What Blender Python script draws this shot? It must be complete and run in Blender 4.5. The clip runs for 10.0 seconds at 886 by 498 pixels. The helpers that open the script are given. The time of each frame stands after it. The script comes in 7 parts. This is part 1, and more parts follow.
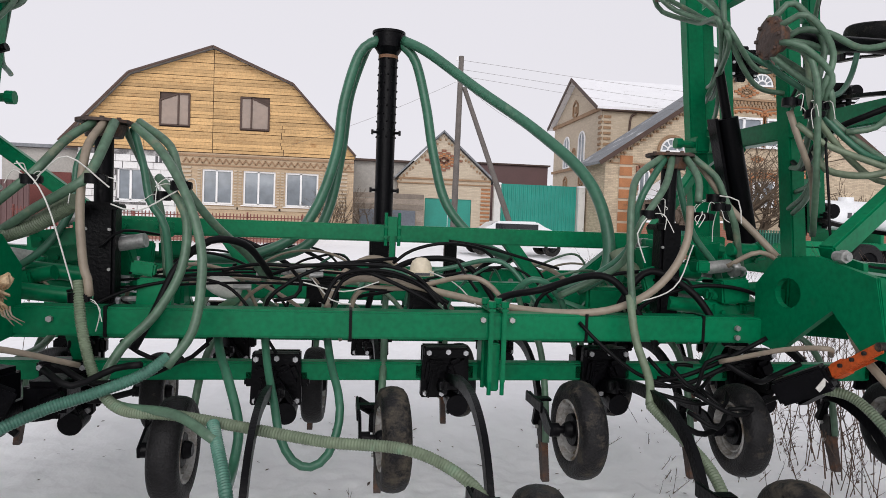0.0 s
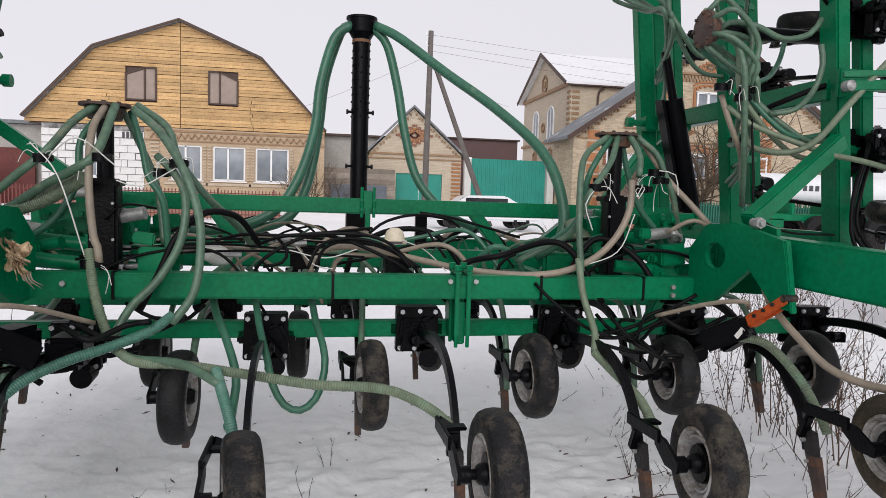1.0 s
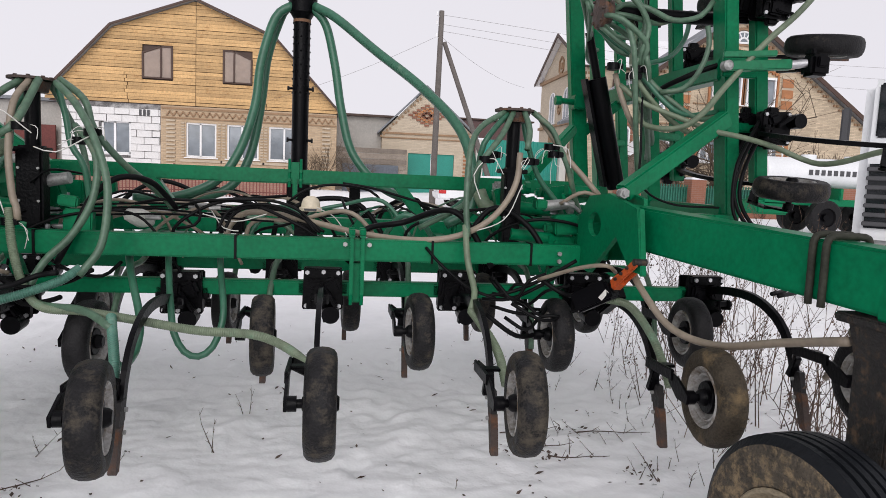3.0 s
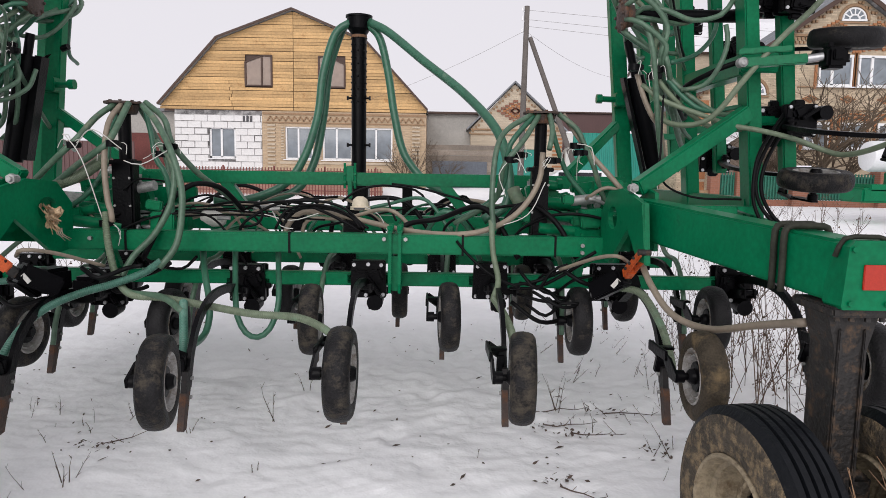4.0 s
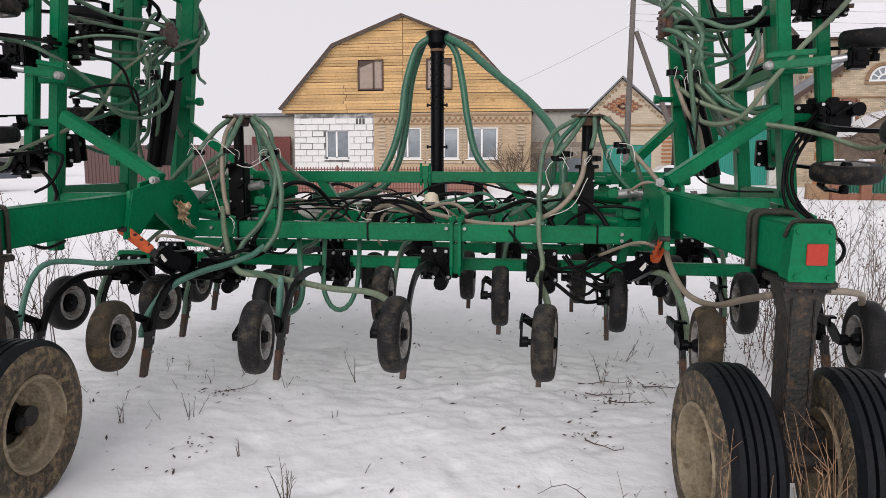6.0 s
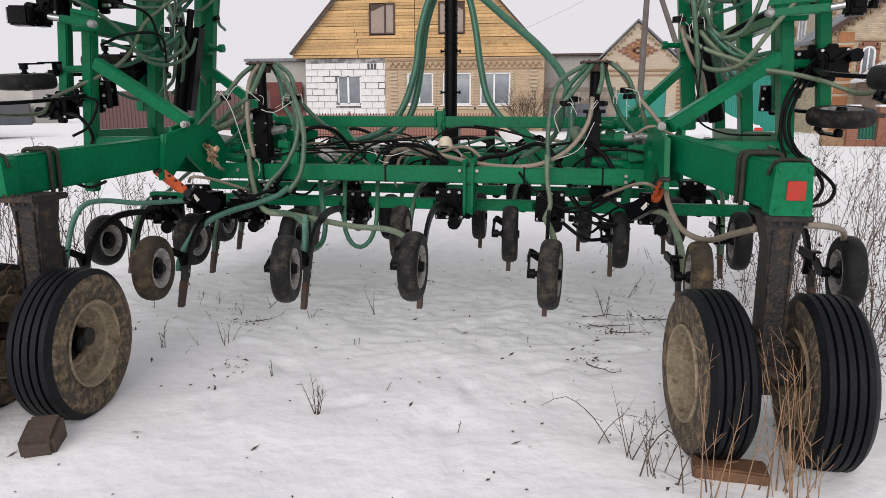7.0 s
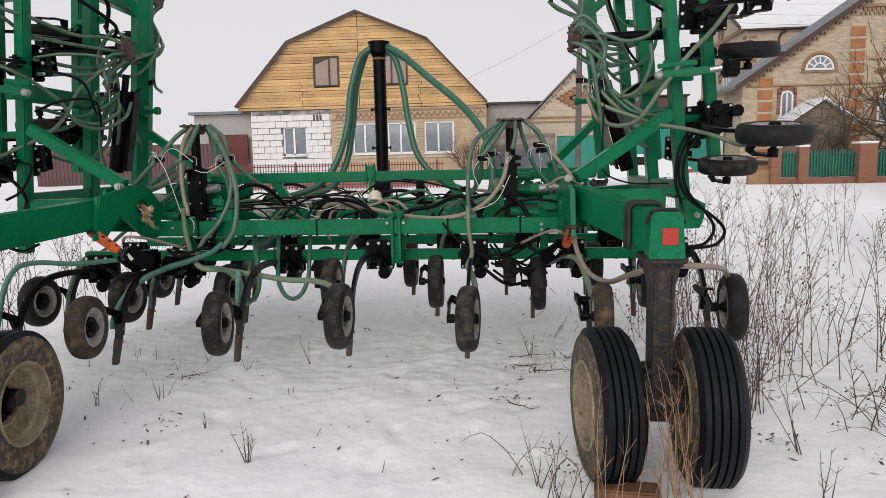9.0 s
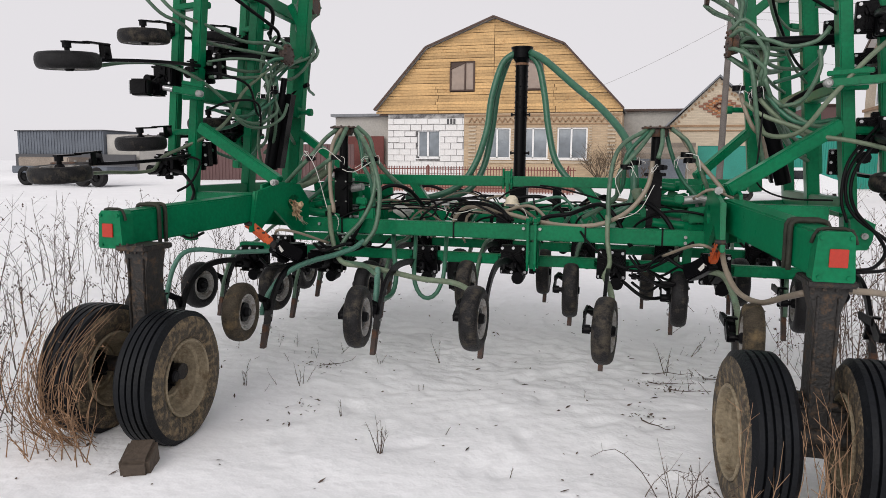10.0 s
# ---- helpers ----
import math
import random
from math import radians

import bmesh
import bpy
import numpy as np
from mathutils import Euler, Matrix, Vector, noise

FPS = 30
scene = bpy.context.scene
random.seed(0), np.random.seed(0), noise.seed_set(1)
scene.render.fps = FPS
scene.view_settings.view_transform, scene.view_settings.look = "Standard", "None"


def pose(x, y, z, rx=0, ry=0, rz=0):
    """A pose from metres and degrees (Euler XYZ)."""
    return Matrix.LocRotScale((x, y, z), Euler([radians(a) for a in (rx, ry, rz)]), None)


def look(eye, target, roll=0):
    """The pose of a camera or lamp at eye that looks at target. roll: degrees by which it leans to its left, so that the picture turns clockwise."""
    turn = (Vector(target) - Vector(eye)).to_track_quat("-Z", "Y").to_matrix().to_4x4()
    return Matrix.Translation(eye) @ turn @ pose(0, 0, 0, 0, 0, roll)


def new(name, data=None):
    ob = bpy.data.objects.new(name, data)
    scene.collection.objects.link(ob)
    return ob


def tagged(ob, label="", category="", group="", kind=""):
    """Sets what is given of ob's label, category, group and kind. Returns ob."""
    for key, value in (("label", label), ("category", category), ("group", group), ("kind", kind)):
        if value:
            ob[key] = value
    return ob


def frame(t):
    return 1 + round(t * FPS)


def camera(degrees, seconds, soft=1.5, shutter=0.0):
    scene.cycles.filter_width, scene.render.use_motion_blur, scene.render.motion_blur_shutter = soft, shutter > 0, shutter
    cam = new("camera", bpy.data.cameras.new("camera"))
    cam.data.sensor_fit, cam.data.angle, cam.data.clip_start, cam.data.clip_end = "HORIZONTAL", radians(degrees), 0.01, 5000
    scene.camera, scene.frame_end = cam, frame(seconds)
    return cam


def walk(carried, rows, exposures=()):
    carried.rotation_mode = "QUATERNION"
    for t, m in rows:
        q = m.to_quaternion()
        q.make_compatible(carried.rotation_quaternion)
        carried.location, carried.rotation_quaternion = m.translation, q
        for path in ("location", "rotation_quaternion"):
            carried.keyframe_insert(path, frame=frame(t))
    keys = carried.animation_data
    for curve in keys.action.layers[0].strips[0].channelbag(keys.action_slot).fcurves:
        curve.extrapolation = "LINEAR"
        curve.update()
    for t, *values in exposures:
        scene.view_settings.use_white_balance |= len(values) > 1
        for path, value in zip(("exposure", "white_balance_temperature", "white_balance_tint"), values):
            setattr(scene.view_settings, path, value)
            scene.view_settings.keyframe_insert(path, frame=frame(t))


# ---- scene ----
cam = camera(66.5, 10.0, soft=0.5)
PATH = [
    (0, (-0.457, -1.819, 1.444), (-0.165, 0.158, 1.36), 2.1),
    (0.5, (-0.504, -2.041, 1.431), (-0.178, -0.074, 1.274), 1.9),
    (1, (-0.508, -2.167, 1.436), (-0.131, -0.209, 1.281), 1.8),
    (1.5, (-0.399, -2.284, 1.427), (-0.006, -0.334, 1.224), 3.7),
    (2, (-0.282, -2.411, 1.411), (0.018, -0.442, 1.223), 3.6),
    (2.5, (-0.132, -2.45, 1.41), (0.082, -0.469, 1.237), 0.2),
    (3, (0.071, -2.538, 1.402), (0.380, -0.574, 1.191), 2.5),
    (3.2, (0.113, -2.587, 1.404), (0.354, -0.613, 1.191), 1.4),
    (4.3, (0.45, -2.994, 1.446), (0.431, -1.01, 1.197), 1.2),
    (4.5, (0.453, -3.022, 1.444), (0.406, -1.039, 1.181), 0.9),
    (5, (0.491, -3.205, 1.438), (0.404, -1.228, 1.146), 1.2),
    (5.2, (0.533, -3.259, 1.449), (0.38, -1.283, 1.177), 0.3),
    (6.3, (0.793, -3.577, 1.452), (0.455, -1.621, 1.207), 1.0),
    (6.5, (0.776, -3.639, 1.455), (0.425, -1.691, 1.172), 1.4),
    (7, (0.791, -3.772, 1.441), (0.457, -1.84, 1.045), 0.1),
    (7.5, (0.863, -3.88, 1.455), (0.692, -1.915, 1.121), 1.9),
    (8, (0.977, -3.952, 1.459), (0.955, -1.982, 1.119), 1.9),
    (8.5, (1.021, -4.009, 1.48), (0.974, -2.031, 1.188), 0.7),
    (9, (1.0, -3.989, 1.505), (0.801, -2.017, 1.240), -1.2),
    (9.5, (0.954, -4.0, 1.512), (0.551, -2.059, 1.248), 0.3),
    (10, (0.924, -4.008, 1.507), (0.366, -2.105, 1.258), 0.6),
]
walk(cam, [(t, look(eye, target, roll)) for t, eye, target, roll in PATH],
     exposures=((0, 0.02, 6350, 11), (3.0, 0.04, 6360, 12), (5.0, -0.02, 6430, 12), (7.0, -0.04, 6480, 11), (8.5, -0.10, 6520, 10), (10.0, -0.06, 6500, 10)))

# ---- daylight: a closed winter overcast ----
world = bpy.data.worlds.new("overcast")
scene.world = world
world.use_nodes = True
wn, wl = world.node_tree.nodes, world.node_tree.links
wn.clear()
sky = wn.new("ShaderNodeTexSky")
sky.sky_type = "NISHITA"
sky.sun_disc = False
sky.sun_elevation = radians(24)
sky.sun_rotation = radians(150)
grey = wn.new("ShaderNodeHueSaturation")
grey.inputs["Saturation"].default_value = 0.12
grey.inputs["Value"].default_value = 1.0
veil = wn.new("ShaderNodeMix")
veil.data_type = "RGBA"
veil.inputs["Factor"].default_value = 0.93
# the cloud cover is palest low down and heavier overhead
up = wn.new("ShaderNodeTexCoord")
height = wn.new("ShaderNodeSeparateXYZ")
cover = wn.new("ShaderNodeMapRange")
cover.interpolation_type = "SMOOTHSTEP"
cover.inputs["From Min"].default_value = 0.35
cover.inputs["From Max"].default_value = 1.0
clouds = wn.new("ShaderNodeMix")
clouds.data_type = "RGBA"
clouds.inputs["A"].default_value = (8.2, 7.95, 8.25, 1)
clouds.inputs["B"].default_value = (6.6, 6.4, 6.65, 1)
wl.new(up.outputs["Generated"], height.inputs[0])
wl.new(height.outputs["Z"], cover.inputs["Value"])
wl.new(cover.outputs["Result"], clouds.inputs["Factor"])
wl.new(clouds.outputs["Result"], veil.inputs["B"])
back = wn.new("ShaderNodeBackground")
back.inputs["Strength"].default_value = 0.1
wout = wn.new("ShaderNodeOutputWorld")
wl.new(sky.outputs["Color"], grey.inputs["Color"])
wl.new(grey.outputs["Color"], veil.inputs["A"])
wl.new(veil.outputs["Result"], back.inputs["Color"])
wl.new(back.outputs["Background"], wout.inputs["Surface"])

sun_data = bpy.data.lights.new("sun", "SUN")
sun_data.energy = 1.5
sun_data.angle = radians(45)
sun_data.color = (1.0, 0.97, 0.93)
sun = new("sun", sun_data)
sun.matrix_world = look((0, 0, 30), (5, 28, 17))

# ---- materials ----
MATS = {}


def material(name, colour, rough=0.6, metal=0.0, vary=0.15, scale=6.0, fine=60.0, bump=0.0, dirt=None, dirt_amount=0.0,
             dirt_scale=3.0, island=0.0, spec=0.5, coords="Object", uneven=0.0):
    """A surface with variation at two scales, fine relief and patches of dirt."""
    m = bpy.data.materials.new(name)
    m.use_nodes = True
    n, l = m.node_tree.nodes, m.node_tree.links
    bsdf = n["Principled BSDF"]
    tc = n.new("ShaderNodeTexCoord")
    big = n.new("ShaderNodeTexNoise")
    big.inputs["Scale"].default_value = scale
    big.inputs["Detail"].default_value = 4
    small = n.new("ShaderNodeTexNoise")
    small.inputs["Scale"].default_value = fine
    small.inputs["Detail"].default_value = 3
    for t in (big, small):
        l.new(tc.outputs[coords], t.inputs["Vector"])
    mul = n.new("ShaderNodeMath")
    mul.operation = "ADD"
    l.new(big.outputs["Fac"], mul.inputs[0])
    l.new(small.outputs["Fac"], mul.inputs[1])
    ramp = n.new("ShaderNodeMapRange")
    ramp.inputs["From Min"].default_value = 0.7
    ramp.inputs["From Max"].default_value = 1.3
    ramp.inputs["To Min"].default_value = 1 - vary
    ramp.inputs["To Max"].default_value = 1 + vary
    l.new(mul.outputs[0], ramp.inputs["Value"])
    value = ramp.outputs["Result"]
    if island:
        geo = n.new("ShaderNodeNewGeometry")
        isl = n.new("ShaderNodeMapRange")
        isl.inputs["To Min"].default_value = 1 - island
        isl.inputs["To Max"].default_value = 1 + island
        l.new(geo.outputs["Random Per Island"], isl.inputs["Value"])
        both = n.new("ShaderNodeMath")
        both.operation = "MULTIPLY"
        l.new(value, both.inputs[0])
        l.new(isl.outputs["Result"], both.inputs[1])
        value = both.outputs[0]
    tint = n.new("ShaderNodeMix")
    tint.data_type = "RGBA"
    tint.blend_type = "MULTIPLY"
    tint.inputs["Factor"].default_value = 1.0
    tint.inputs["A"].default_value = (*colour, 1)
    l.new(value, tint.inputs["B"])
    out = tint.outputs["Result"]
    rough_out = None
    if dirt is not None:
        patch = n.new("ShaderNodeTexNoise")
        patch.inputs["Scale"].default_value = dirt_scale
        patch.inputs["Detail"].default_value = 8
        patch.inputs["Roughness"].default_value = 0.7
        l.new(tc.outputs[coords], patch.inputs["Vector"])
        edge = n.new("ShaderNodeMapRange")
        edge.inputs["From Min"].default_value = 0.62 - 0.3 * dirt_amount
        edge.inputs["From Max"].default_value = 0.78 - 0.3 * dirt_amount
        soiled = patch.outputs["Fac"]
        if uneven:
            who = n.new("ShaderNodeObjectInfo")
            more = n.new("ShaderNodeMapRange")
            more.inputs["To Min"].default_value = -uneven * 0.6
            more.inputs["To Max"].default_value = uneven
            l.new(who.outputs["Random"], more.inputs["Value"])
            some = n.new("ShaderNodeMath")
            l.new(soiled, some.inputs[0])
            l.new(more.outputs["Result"], some.inputs[1])
            soiled = some.outputs[0]
        l.new(soiled, edge.inputs["Value"])
        mix = n.new("ShaderNodeMix")
        mix.data_type = "RGBA"
        l.new(edge.outputs["Result"], mix.inputs["Factor"])
        l.new(out, mix.inputs["A"])
        mix.inputs["B"].default_value = (*dirt, 1)
        out = mix.outputs["Result"]
        rr = n.new("ShaderNodeMapRange")
        rr.inputs["To Min"].default_value = rough
        rr.inputs["To Max"].default_value = 0.95
        l.new(edge.outputs["Result"], rr.inputs["Value"])
        rough_out = rr.outputs["Result"]
    l.new(out, bsdf.inputs["Base Color"])
    bsdf.inputs["Roughness"].default_value = rough
    if rough_out is not None:
        l.new(rough_out, bsdf.inputs["Roughness"])
    bsdf.inputs["Metallic"].default_value = metal
    bsdf.inputs["Specular IOR Level"].default_value = spec
    if bump:
        b = n.new("ShaderNodeBump")
        b.inputs["Strength"].default_value = min(1.0, bump)
        b.inputs["Distance"].default_value = 0.01
        l.new(mul.outputs[0], b.inputs["Height"])
        l.new(b.outputs["Normal"], bsdf.inputs["Normal"])
    MATS[name] = m
    return m


def brick_material(name, colour, mortar, rough=0.85, width=0.25, row=0.075, second=None, vary=0.12):
    """Courses of small bricks with recessed joints, laid on any upright wall."""
    m = material(name, colour, rough, vary=vary, scale=1.2, fine=25)
    n, l = m.node_tree.nodes, m.node_tree.links
    bsdf = n["Principled BSDF"]
    tc = n.new("ShaderNodeTexCoord")
    sep = n.new("ShaderNodeSeparateXYZ")
    l.new(tc.outputs["Object"], sep.inputs[0])
    add = n.new("ShaderNodeMath")
    l.new(sep.outputs["X"], add.inputs[0])
    l.new(sep.outputs["Y"], add.inputs[1])
    comb = n.new("ShaderNodeCombineXYZ")
    l.new(add.outputs[0], comb.inputs["X"])
    l.new(sep.outputs["Z"], comb.inputs["Y"])
    tex = n.new("ShaderNodeTexBrick")
    tex.inputs["Scale"].default_value = 1.0
    tex.inputs["Brick Width"].default_value = width
    tex.inputs["Row Height"].default_value = row
    tex.inputs["Mortar Size"].default_value = 0.006
    tex.inputs["Color1"].default_value = (*colour, 1)
    tex.inputs["Color2"].default_value = (*(second or [c * 0.82 for c in colour]), 1)
    tex.inputs["Mortar"].default_value = (*mortar, 1)
    l.new(comb.outputs[0], tex.inputs["Vector"])
    old = bsdf.inputs["Base Color"].links[0].from_socket
    mix = n.new("ShaderNodeMix")
    mix.data_type = "RGBA"
    mix.inputs["Factor"].default_value = 0.65
    l.new(old, mix.inputs["A"])
    l.new(tex.outputs["Color"], mix.inputs["B"])
    l.new(mix.outputs["Result"], bsdf.inputs["Base Color"])
    b = n.new("ShaderNodeBump")
    b.inputs["Strength"].default_value = 0.5
    b.inputs["Distance"].default_value = 0.01
    l.new(tex.outputs["Fac"], b.inputs["Height"])
    b.invert = True
    l.new(b.outputs["Normal"], bsdf.inputs["Normal"])
    return m


GREEN = material("green_paint", (0.0008, 0.150, 0.061), 0.33, vary=0.22, scale=3, fine=45, dirt=(0.022, 0.115, 0.062), dirt_amount=-0.04, dirt_scale=9, spec=0.19)
BLACK = material("black_paint", (0.0022, 0.0021, 0.003), 0.34, vary=0.35, scale=8, fine=70, bump=0.2, dirt=(0.030, 0.025, 0.022), dirt_amount=-0.14, dirt_scale=14, spec=0.11)
RUBBER = material("tyre_rubber", (0.0125, 0.012, 0.0128), 0.5, vary=0.5, scale=14, fine=120, bump=0.4, dirt=(0.072, 0.062, 0.049), dirt_amount=0.08, dirt_scale=15, spec=0.16, uneven=0.15)
MUDDY = material("muddy_rubber", (0.055, 0.044, 0.031), 0.85, vary=0.5, scale=9, fine=90, bump=1.0, dirt=(0.225, 0.165, 0.095), dirt_amount=0.50, dirt_scale=24)
RUBBER_TAN = material("muddy_press_tyre", (0.05, 0.04, 0.028), 0.7, vary=0.5, scale=14, fine=120, bump=0.6, dirt=(0.18, 0.13, 0.072), dirt_amount=0.30, dirt_scale=9, spec=0.2)
BAND = material("worn_rubber_band", (0.030, 0.031, 0.023), 0.6, vary=0.35, scale=14, fine=90, dirt=(0.075, 0.07, 0.05), dirt_amount=0.2, dirt_scale=12, spec=0.2)
TREAD = material("tread_rubber", (0.006, 0.007, 0.009), 0.5, vary=0.3, scale=5, fine=60, bump=0.3, dirt=(0.06, 0.05, 0.04), dirt_amount=-0.1, dirt_scale=8, spec=0.17)
RIM = material("rim_paint", (0.36, 0.35, 0.335), 0.5, vary=0.25, scale=14, fine=80, bump=0.2, dirt=(0.13, 0.10, 0.07), dirt_amount=0.58, dirt_scale=9)
MUDRIM = material("muddy_rim", (0.26, 0.212, 0.14), 0.75, vary=0.3, scale=12, fine=60, bump=0.9, dirt=(0.12, 0.082, 0.045), dirt_amount=0.36, dirt_scale=11)
IRON = material("opener_iron", (0.012, 0.010, 0.010), 0.6, metal=0.1, vary=0.4, scale=9, fine=70, bump=0.4, dirt=(0.115, 0.055, 0.03), dirt_amount=0.16, dirt_scale=9)
RUSTY = material("rusty_steel", (0.060, 0.040, 0.033), 0.7, metal=0.1, vary=0.35, scale=9, fine=70, bump=0.5, dirt=(0.17, 0.075, 0.035), dirt_amount=0.32, dirt_scale=12)
LEG = material("dirty_leg", (0.014, 0.012, 0.011), 0.6, vary=0.4, scale=8, fine=60, bump=0.6, dirt=(0.105, 0.066, 0.04), dirt_amount=0.34, dirt_scale=20)
GREYSTEEL = material("worn_steel", (0.36, 0.36, 0.35), 0.5, metal=0.6, vary=0.25, scale=20, fine=90)
STEEL = material("bright_steel", (0.55, 0.55, 0.56), 0.3, metal=0.9, vary=0.15, scale=20, fine=90)
ORANGE = material("orange_paint", (0.60, 0.10, 0.018), 0.5, vary=0.25, scale=12, fine=80, dirt=(0.12, 0.06, 0.035), dirt_amount=0.2, dirt_scale=24)
REFLECTOR = material("red_reflector", (0.42, 0.03, 0.014), 0.25, vary=0.1, scale=60, fine=300)
HOSE = material("green_hose", (0.078, 0.142, 0.092), 0.42, vary=0.28, scale=5, fine=40, dirt=(0.22, 0.21, 0.145), dirt_amount=0.14, dirt_scale=6)
HOSE_DARK = material("dark_green_hose", (0.035, 0.13, 0.078), 0.38, vary=0.2, scale=4, fine=40, dirt=(0.13, 0.2, 0.14), dirt_amount=-0.05, dirt_scale=5)
HOSE_PALE = material("pale_hose", (0.140, 0.178, 0.115), 0.5, vary=0.25, scale=5, fine=40, dirt=(0.17, 0.30, 0.2), dirt_amount=0.2, dirt_scale=3)
HOSE_TAN = material("tan_hose", (0.25, 0.205, 0.155), 0.5, vary=0.15, scale=5, fine=40, dirt=(0.24, 0.22, 0.15), dirt_amount=0.1, dirt_scale=4)
HOSE_TEAL = material("teal_ribbed_hose", (0.065, 0.175, 0.130), 0.42, vary=0.25, scale=7, fine=60, dirt=(0.2, 0.3, 0.24), dirt_amount=0.1, dirt_scale=7)
CABLE = material("black_cable", (0.0032, 0.0032, 0.0038), 0.5, vary=0.3, scale=8, fine=60, spec=0.14)
TIE = material("white_tie", (0.60, 0.59, 0.55), 0.5, vary=0.12, scale=20, fine=90)
LENS = material("lamp_lens", (0.75, 0.76, 0.78), 0.12, vary=0.05)
BAG = material("torn_wrap", (0.42, 0.30, 0.18), 0.6, vary=0.4, scale=30, fine=90, bump=0.4, island=0.5, dirt=(0.20, 0.085, 0.03), dirt_amount=0.35, dirt_scale=26)
SNOW = material("snow", (0.95, 0.95, 0.96), 0.8, vary=0.03, scale=2.5, fine=11, bump=0.28, spec=0.2)
SNOW.node_tree.nodes["Bump"].inputs["Distance"].default_value = 0.042
SNOW_ROOF = material("roof_snow", (0.84, 0.84, 0.86), 0.8, vary=0.04, scale=1.5, fine=12, bump=0.4)
SNOW_PATCHY = material("patchy_roof_snow", (0.82, 0.82, 0.84), 0.8, vary=0.04, scale=1.5, fine=12, bump=0.3, dirt=(0.22, 0.21, 0.21), dirt_amount=0.05, dirt_scale=1.6)
WEED = material("dry_stem", (0.100, 0.063, 0.044), 0.85, vary=0.3, scale=4, fine=50, island=0.45)
TWIG = material("dark_twig", (0.080, 0.055, 0.043), 0.85, vary=0.3, scale=4, fine=50, island=0.3)
STRAW = material("dead_grass", (0.26, 0.155, 0.088), 0.85, vary=0.25, scale=4, fine=50, island=0.4)
PLANK = material("pine_boards", (0.54, 0.34, 0.15), 0.7, vary=0.22, scale=0.8, fine=14, island=0.22, dirt=(0.34, 0.17, 0.065), dirt_amount=0.12, dirt_scale=2.6)
TRIM = material("brown_trim", (0.06, 0.03, 0.02), 0.6, vary=0.2)
BLOCKS = material("gas_concrete", (0.72, 0.71, 0.70), 0.9, vary=0.1, scale=1.2, fine=20, bump=0.3, dirt=(0.5, 0.5, 0.5), dirt_amount=-0.05, dirt_scale=1.5)
JOINT = material("dark_joint", (0.15, 0.145, 0.145), 0.95, vary=0.5, scale=1.5, fine=30, dirt=(0.56, 0.55, 0.54), dirt_amount=0.55, dirt_scale=1.1)
BRICK = brick_material("yellow_brick", (0.53, 0.40, 0.265), (0.36, 0.29, 0.225), second=(0.40, 0.285, 0.18))
BRICK_PALE = brick_material("pale_brick", (0.56, 0.47, 0.355), (0.42, 0.36, 0.29), second=(0.43, 0.35, 0.26))
BRICK_CREAM = brick_material("cream_brick", (0.57, 0.46, 0.325), (0.24, 0.20, 0.16), second=(0.31, 0.245, 0.175), vary=0.3)
BRICK_RED = brick_material("red_brick", (0.27, 0.11, 0.065), (0.26, 0.19, 0.16))
BRICK_TAN = material("tan_brick", (0.30, 0.19, 0.11), 0.85, vary=0.2, scale=3, fine=30)
BRICK_PINK = brick_material("pink_brick", (0.42, 0.23, 0.17), (0.45, 0.36, 0.31))
BRICK_ORANGE = material("orange_brick", (0.37, 0.16, 0.07), 0.85, vary=0.2, scale=3, fine=30)
WHITE = material("white_plastic", (0.80, 0.80, 0.80), 0.4, vary=0.04)
GLASS = material("window_glass", (0.20, 0.225, 0.25), 0.06, vary=0.3, scale=0.6, fine=2)
CURTAIN = material("brown_glass", (0.24, 0.17, 0.13), 0.25, vary=0.12, scale=1.0, fine=5)
SLATE = material("grey_slate", (0.20, 0.21, 0.225), 0.8, vary=0.25, scale=1.0, fine=14, dirt=(0.8, 0.8, 0.82), dirt_amount=0.15, dirt_scale=1.3)
FENCE_GREEN = material("green_sheet", (0.012, 0.24, 0.185), 0.5, vary=0.12, scale=1.5, fine=20)
FENCE_DARK = material("dark_green_sheet", (0.016, 0.13, 0.085), 0.55, vary=0.3, scale=2.5, fine=20)
FENCE_RED = material("red_pickets", (0.17, 0.045, 0.035), 0.6, vary=0.2, scale=3, fine=30)
PORCH_RED = material("red_brown_boards", (0.135, 0.034, 0.028), 0.7, vary=0.25, scale=1.5, fine=18)
FENCE_BROWN = material("brown_sheet", (0.105, 0.052, 0.050), 0.55, vary=0.12, scale=1, fine=16)
OLDWOOD = material("grey_wood", (0.24, 0.20, 0.165), 0.85, vary=0.25, scale=1.5, fine=18, island=0.25)
GREYWALL = material("grey_wall", (0.42, 0.40, 0.37), 0.85, vary=0.15, scale=1.0, fine=14)
DARKSHEET = material("dark_sheet", (0.11, 0.125, 0.15), 0.6, vary=0.25, scale=0.8, fine=12)
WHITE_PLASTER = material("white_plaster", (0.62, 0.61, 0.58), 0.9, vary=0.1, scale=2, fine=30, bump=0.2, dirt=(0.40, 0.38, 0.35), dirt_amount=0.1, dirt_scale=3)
HUTWOOD = material("dark_hut_wood", (0.21, 0.16, 0.125), 0.8, vary=0.3, scale=2, fine=18)
POLE = material("pole_wood", (0.125, 0.11, 0.10), 0.85, vary=0.25, scale=3, fine=30)
BARK = material("bark", (0.100, 0.072, 0.048), 0.9, vary=0.25, scale=3, fine=30, island=0.2)
BLOCKWOOD = material("wet_timber", (0.16, 0.08, 0.042), 0.75, vary=0.3, scale=7, fine=50, bump=0.4)
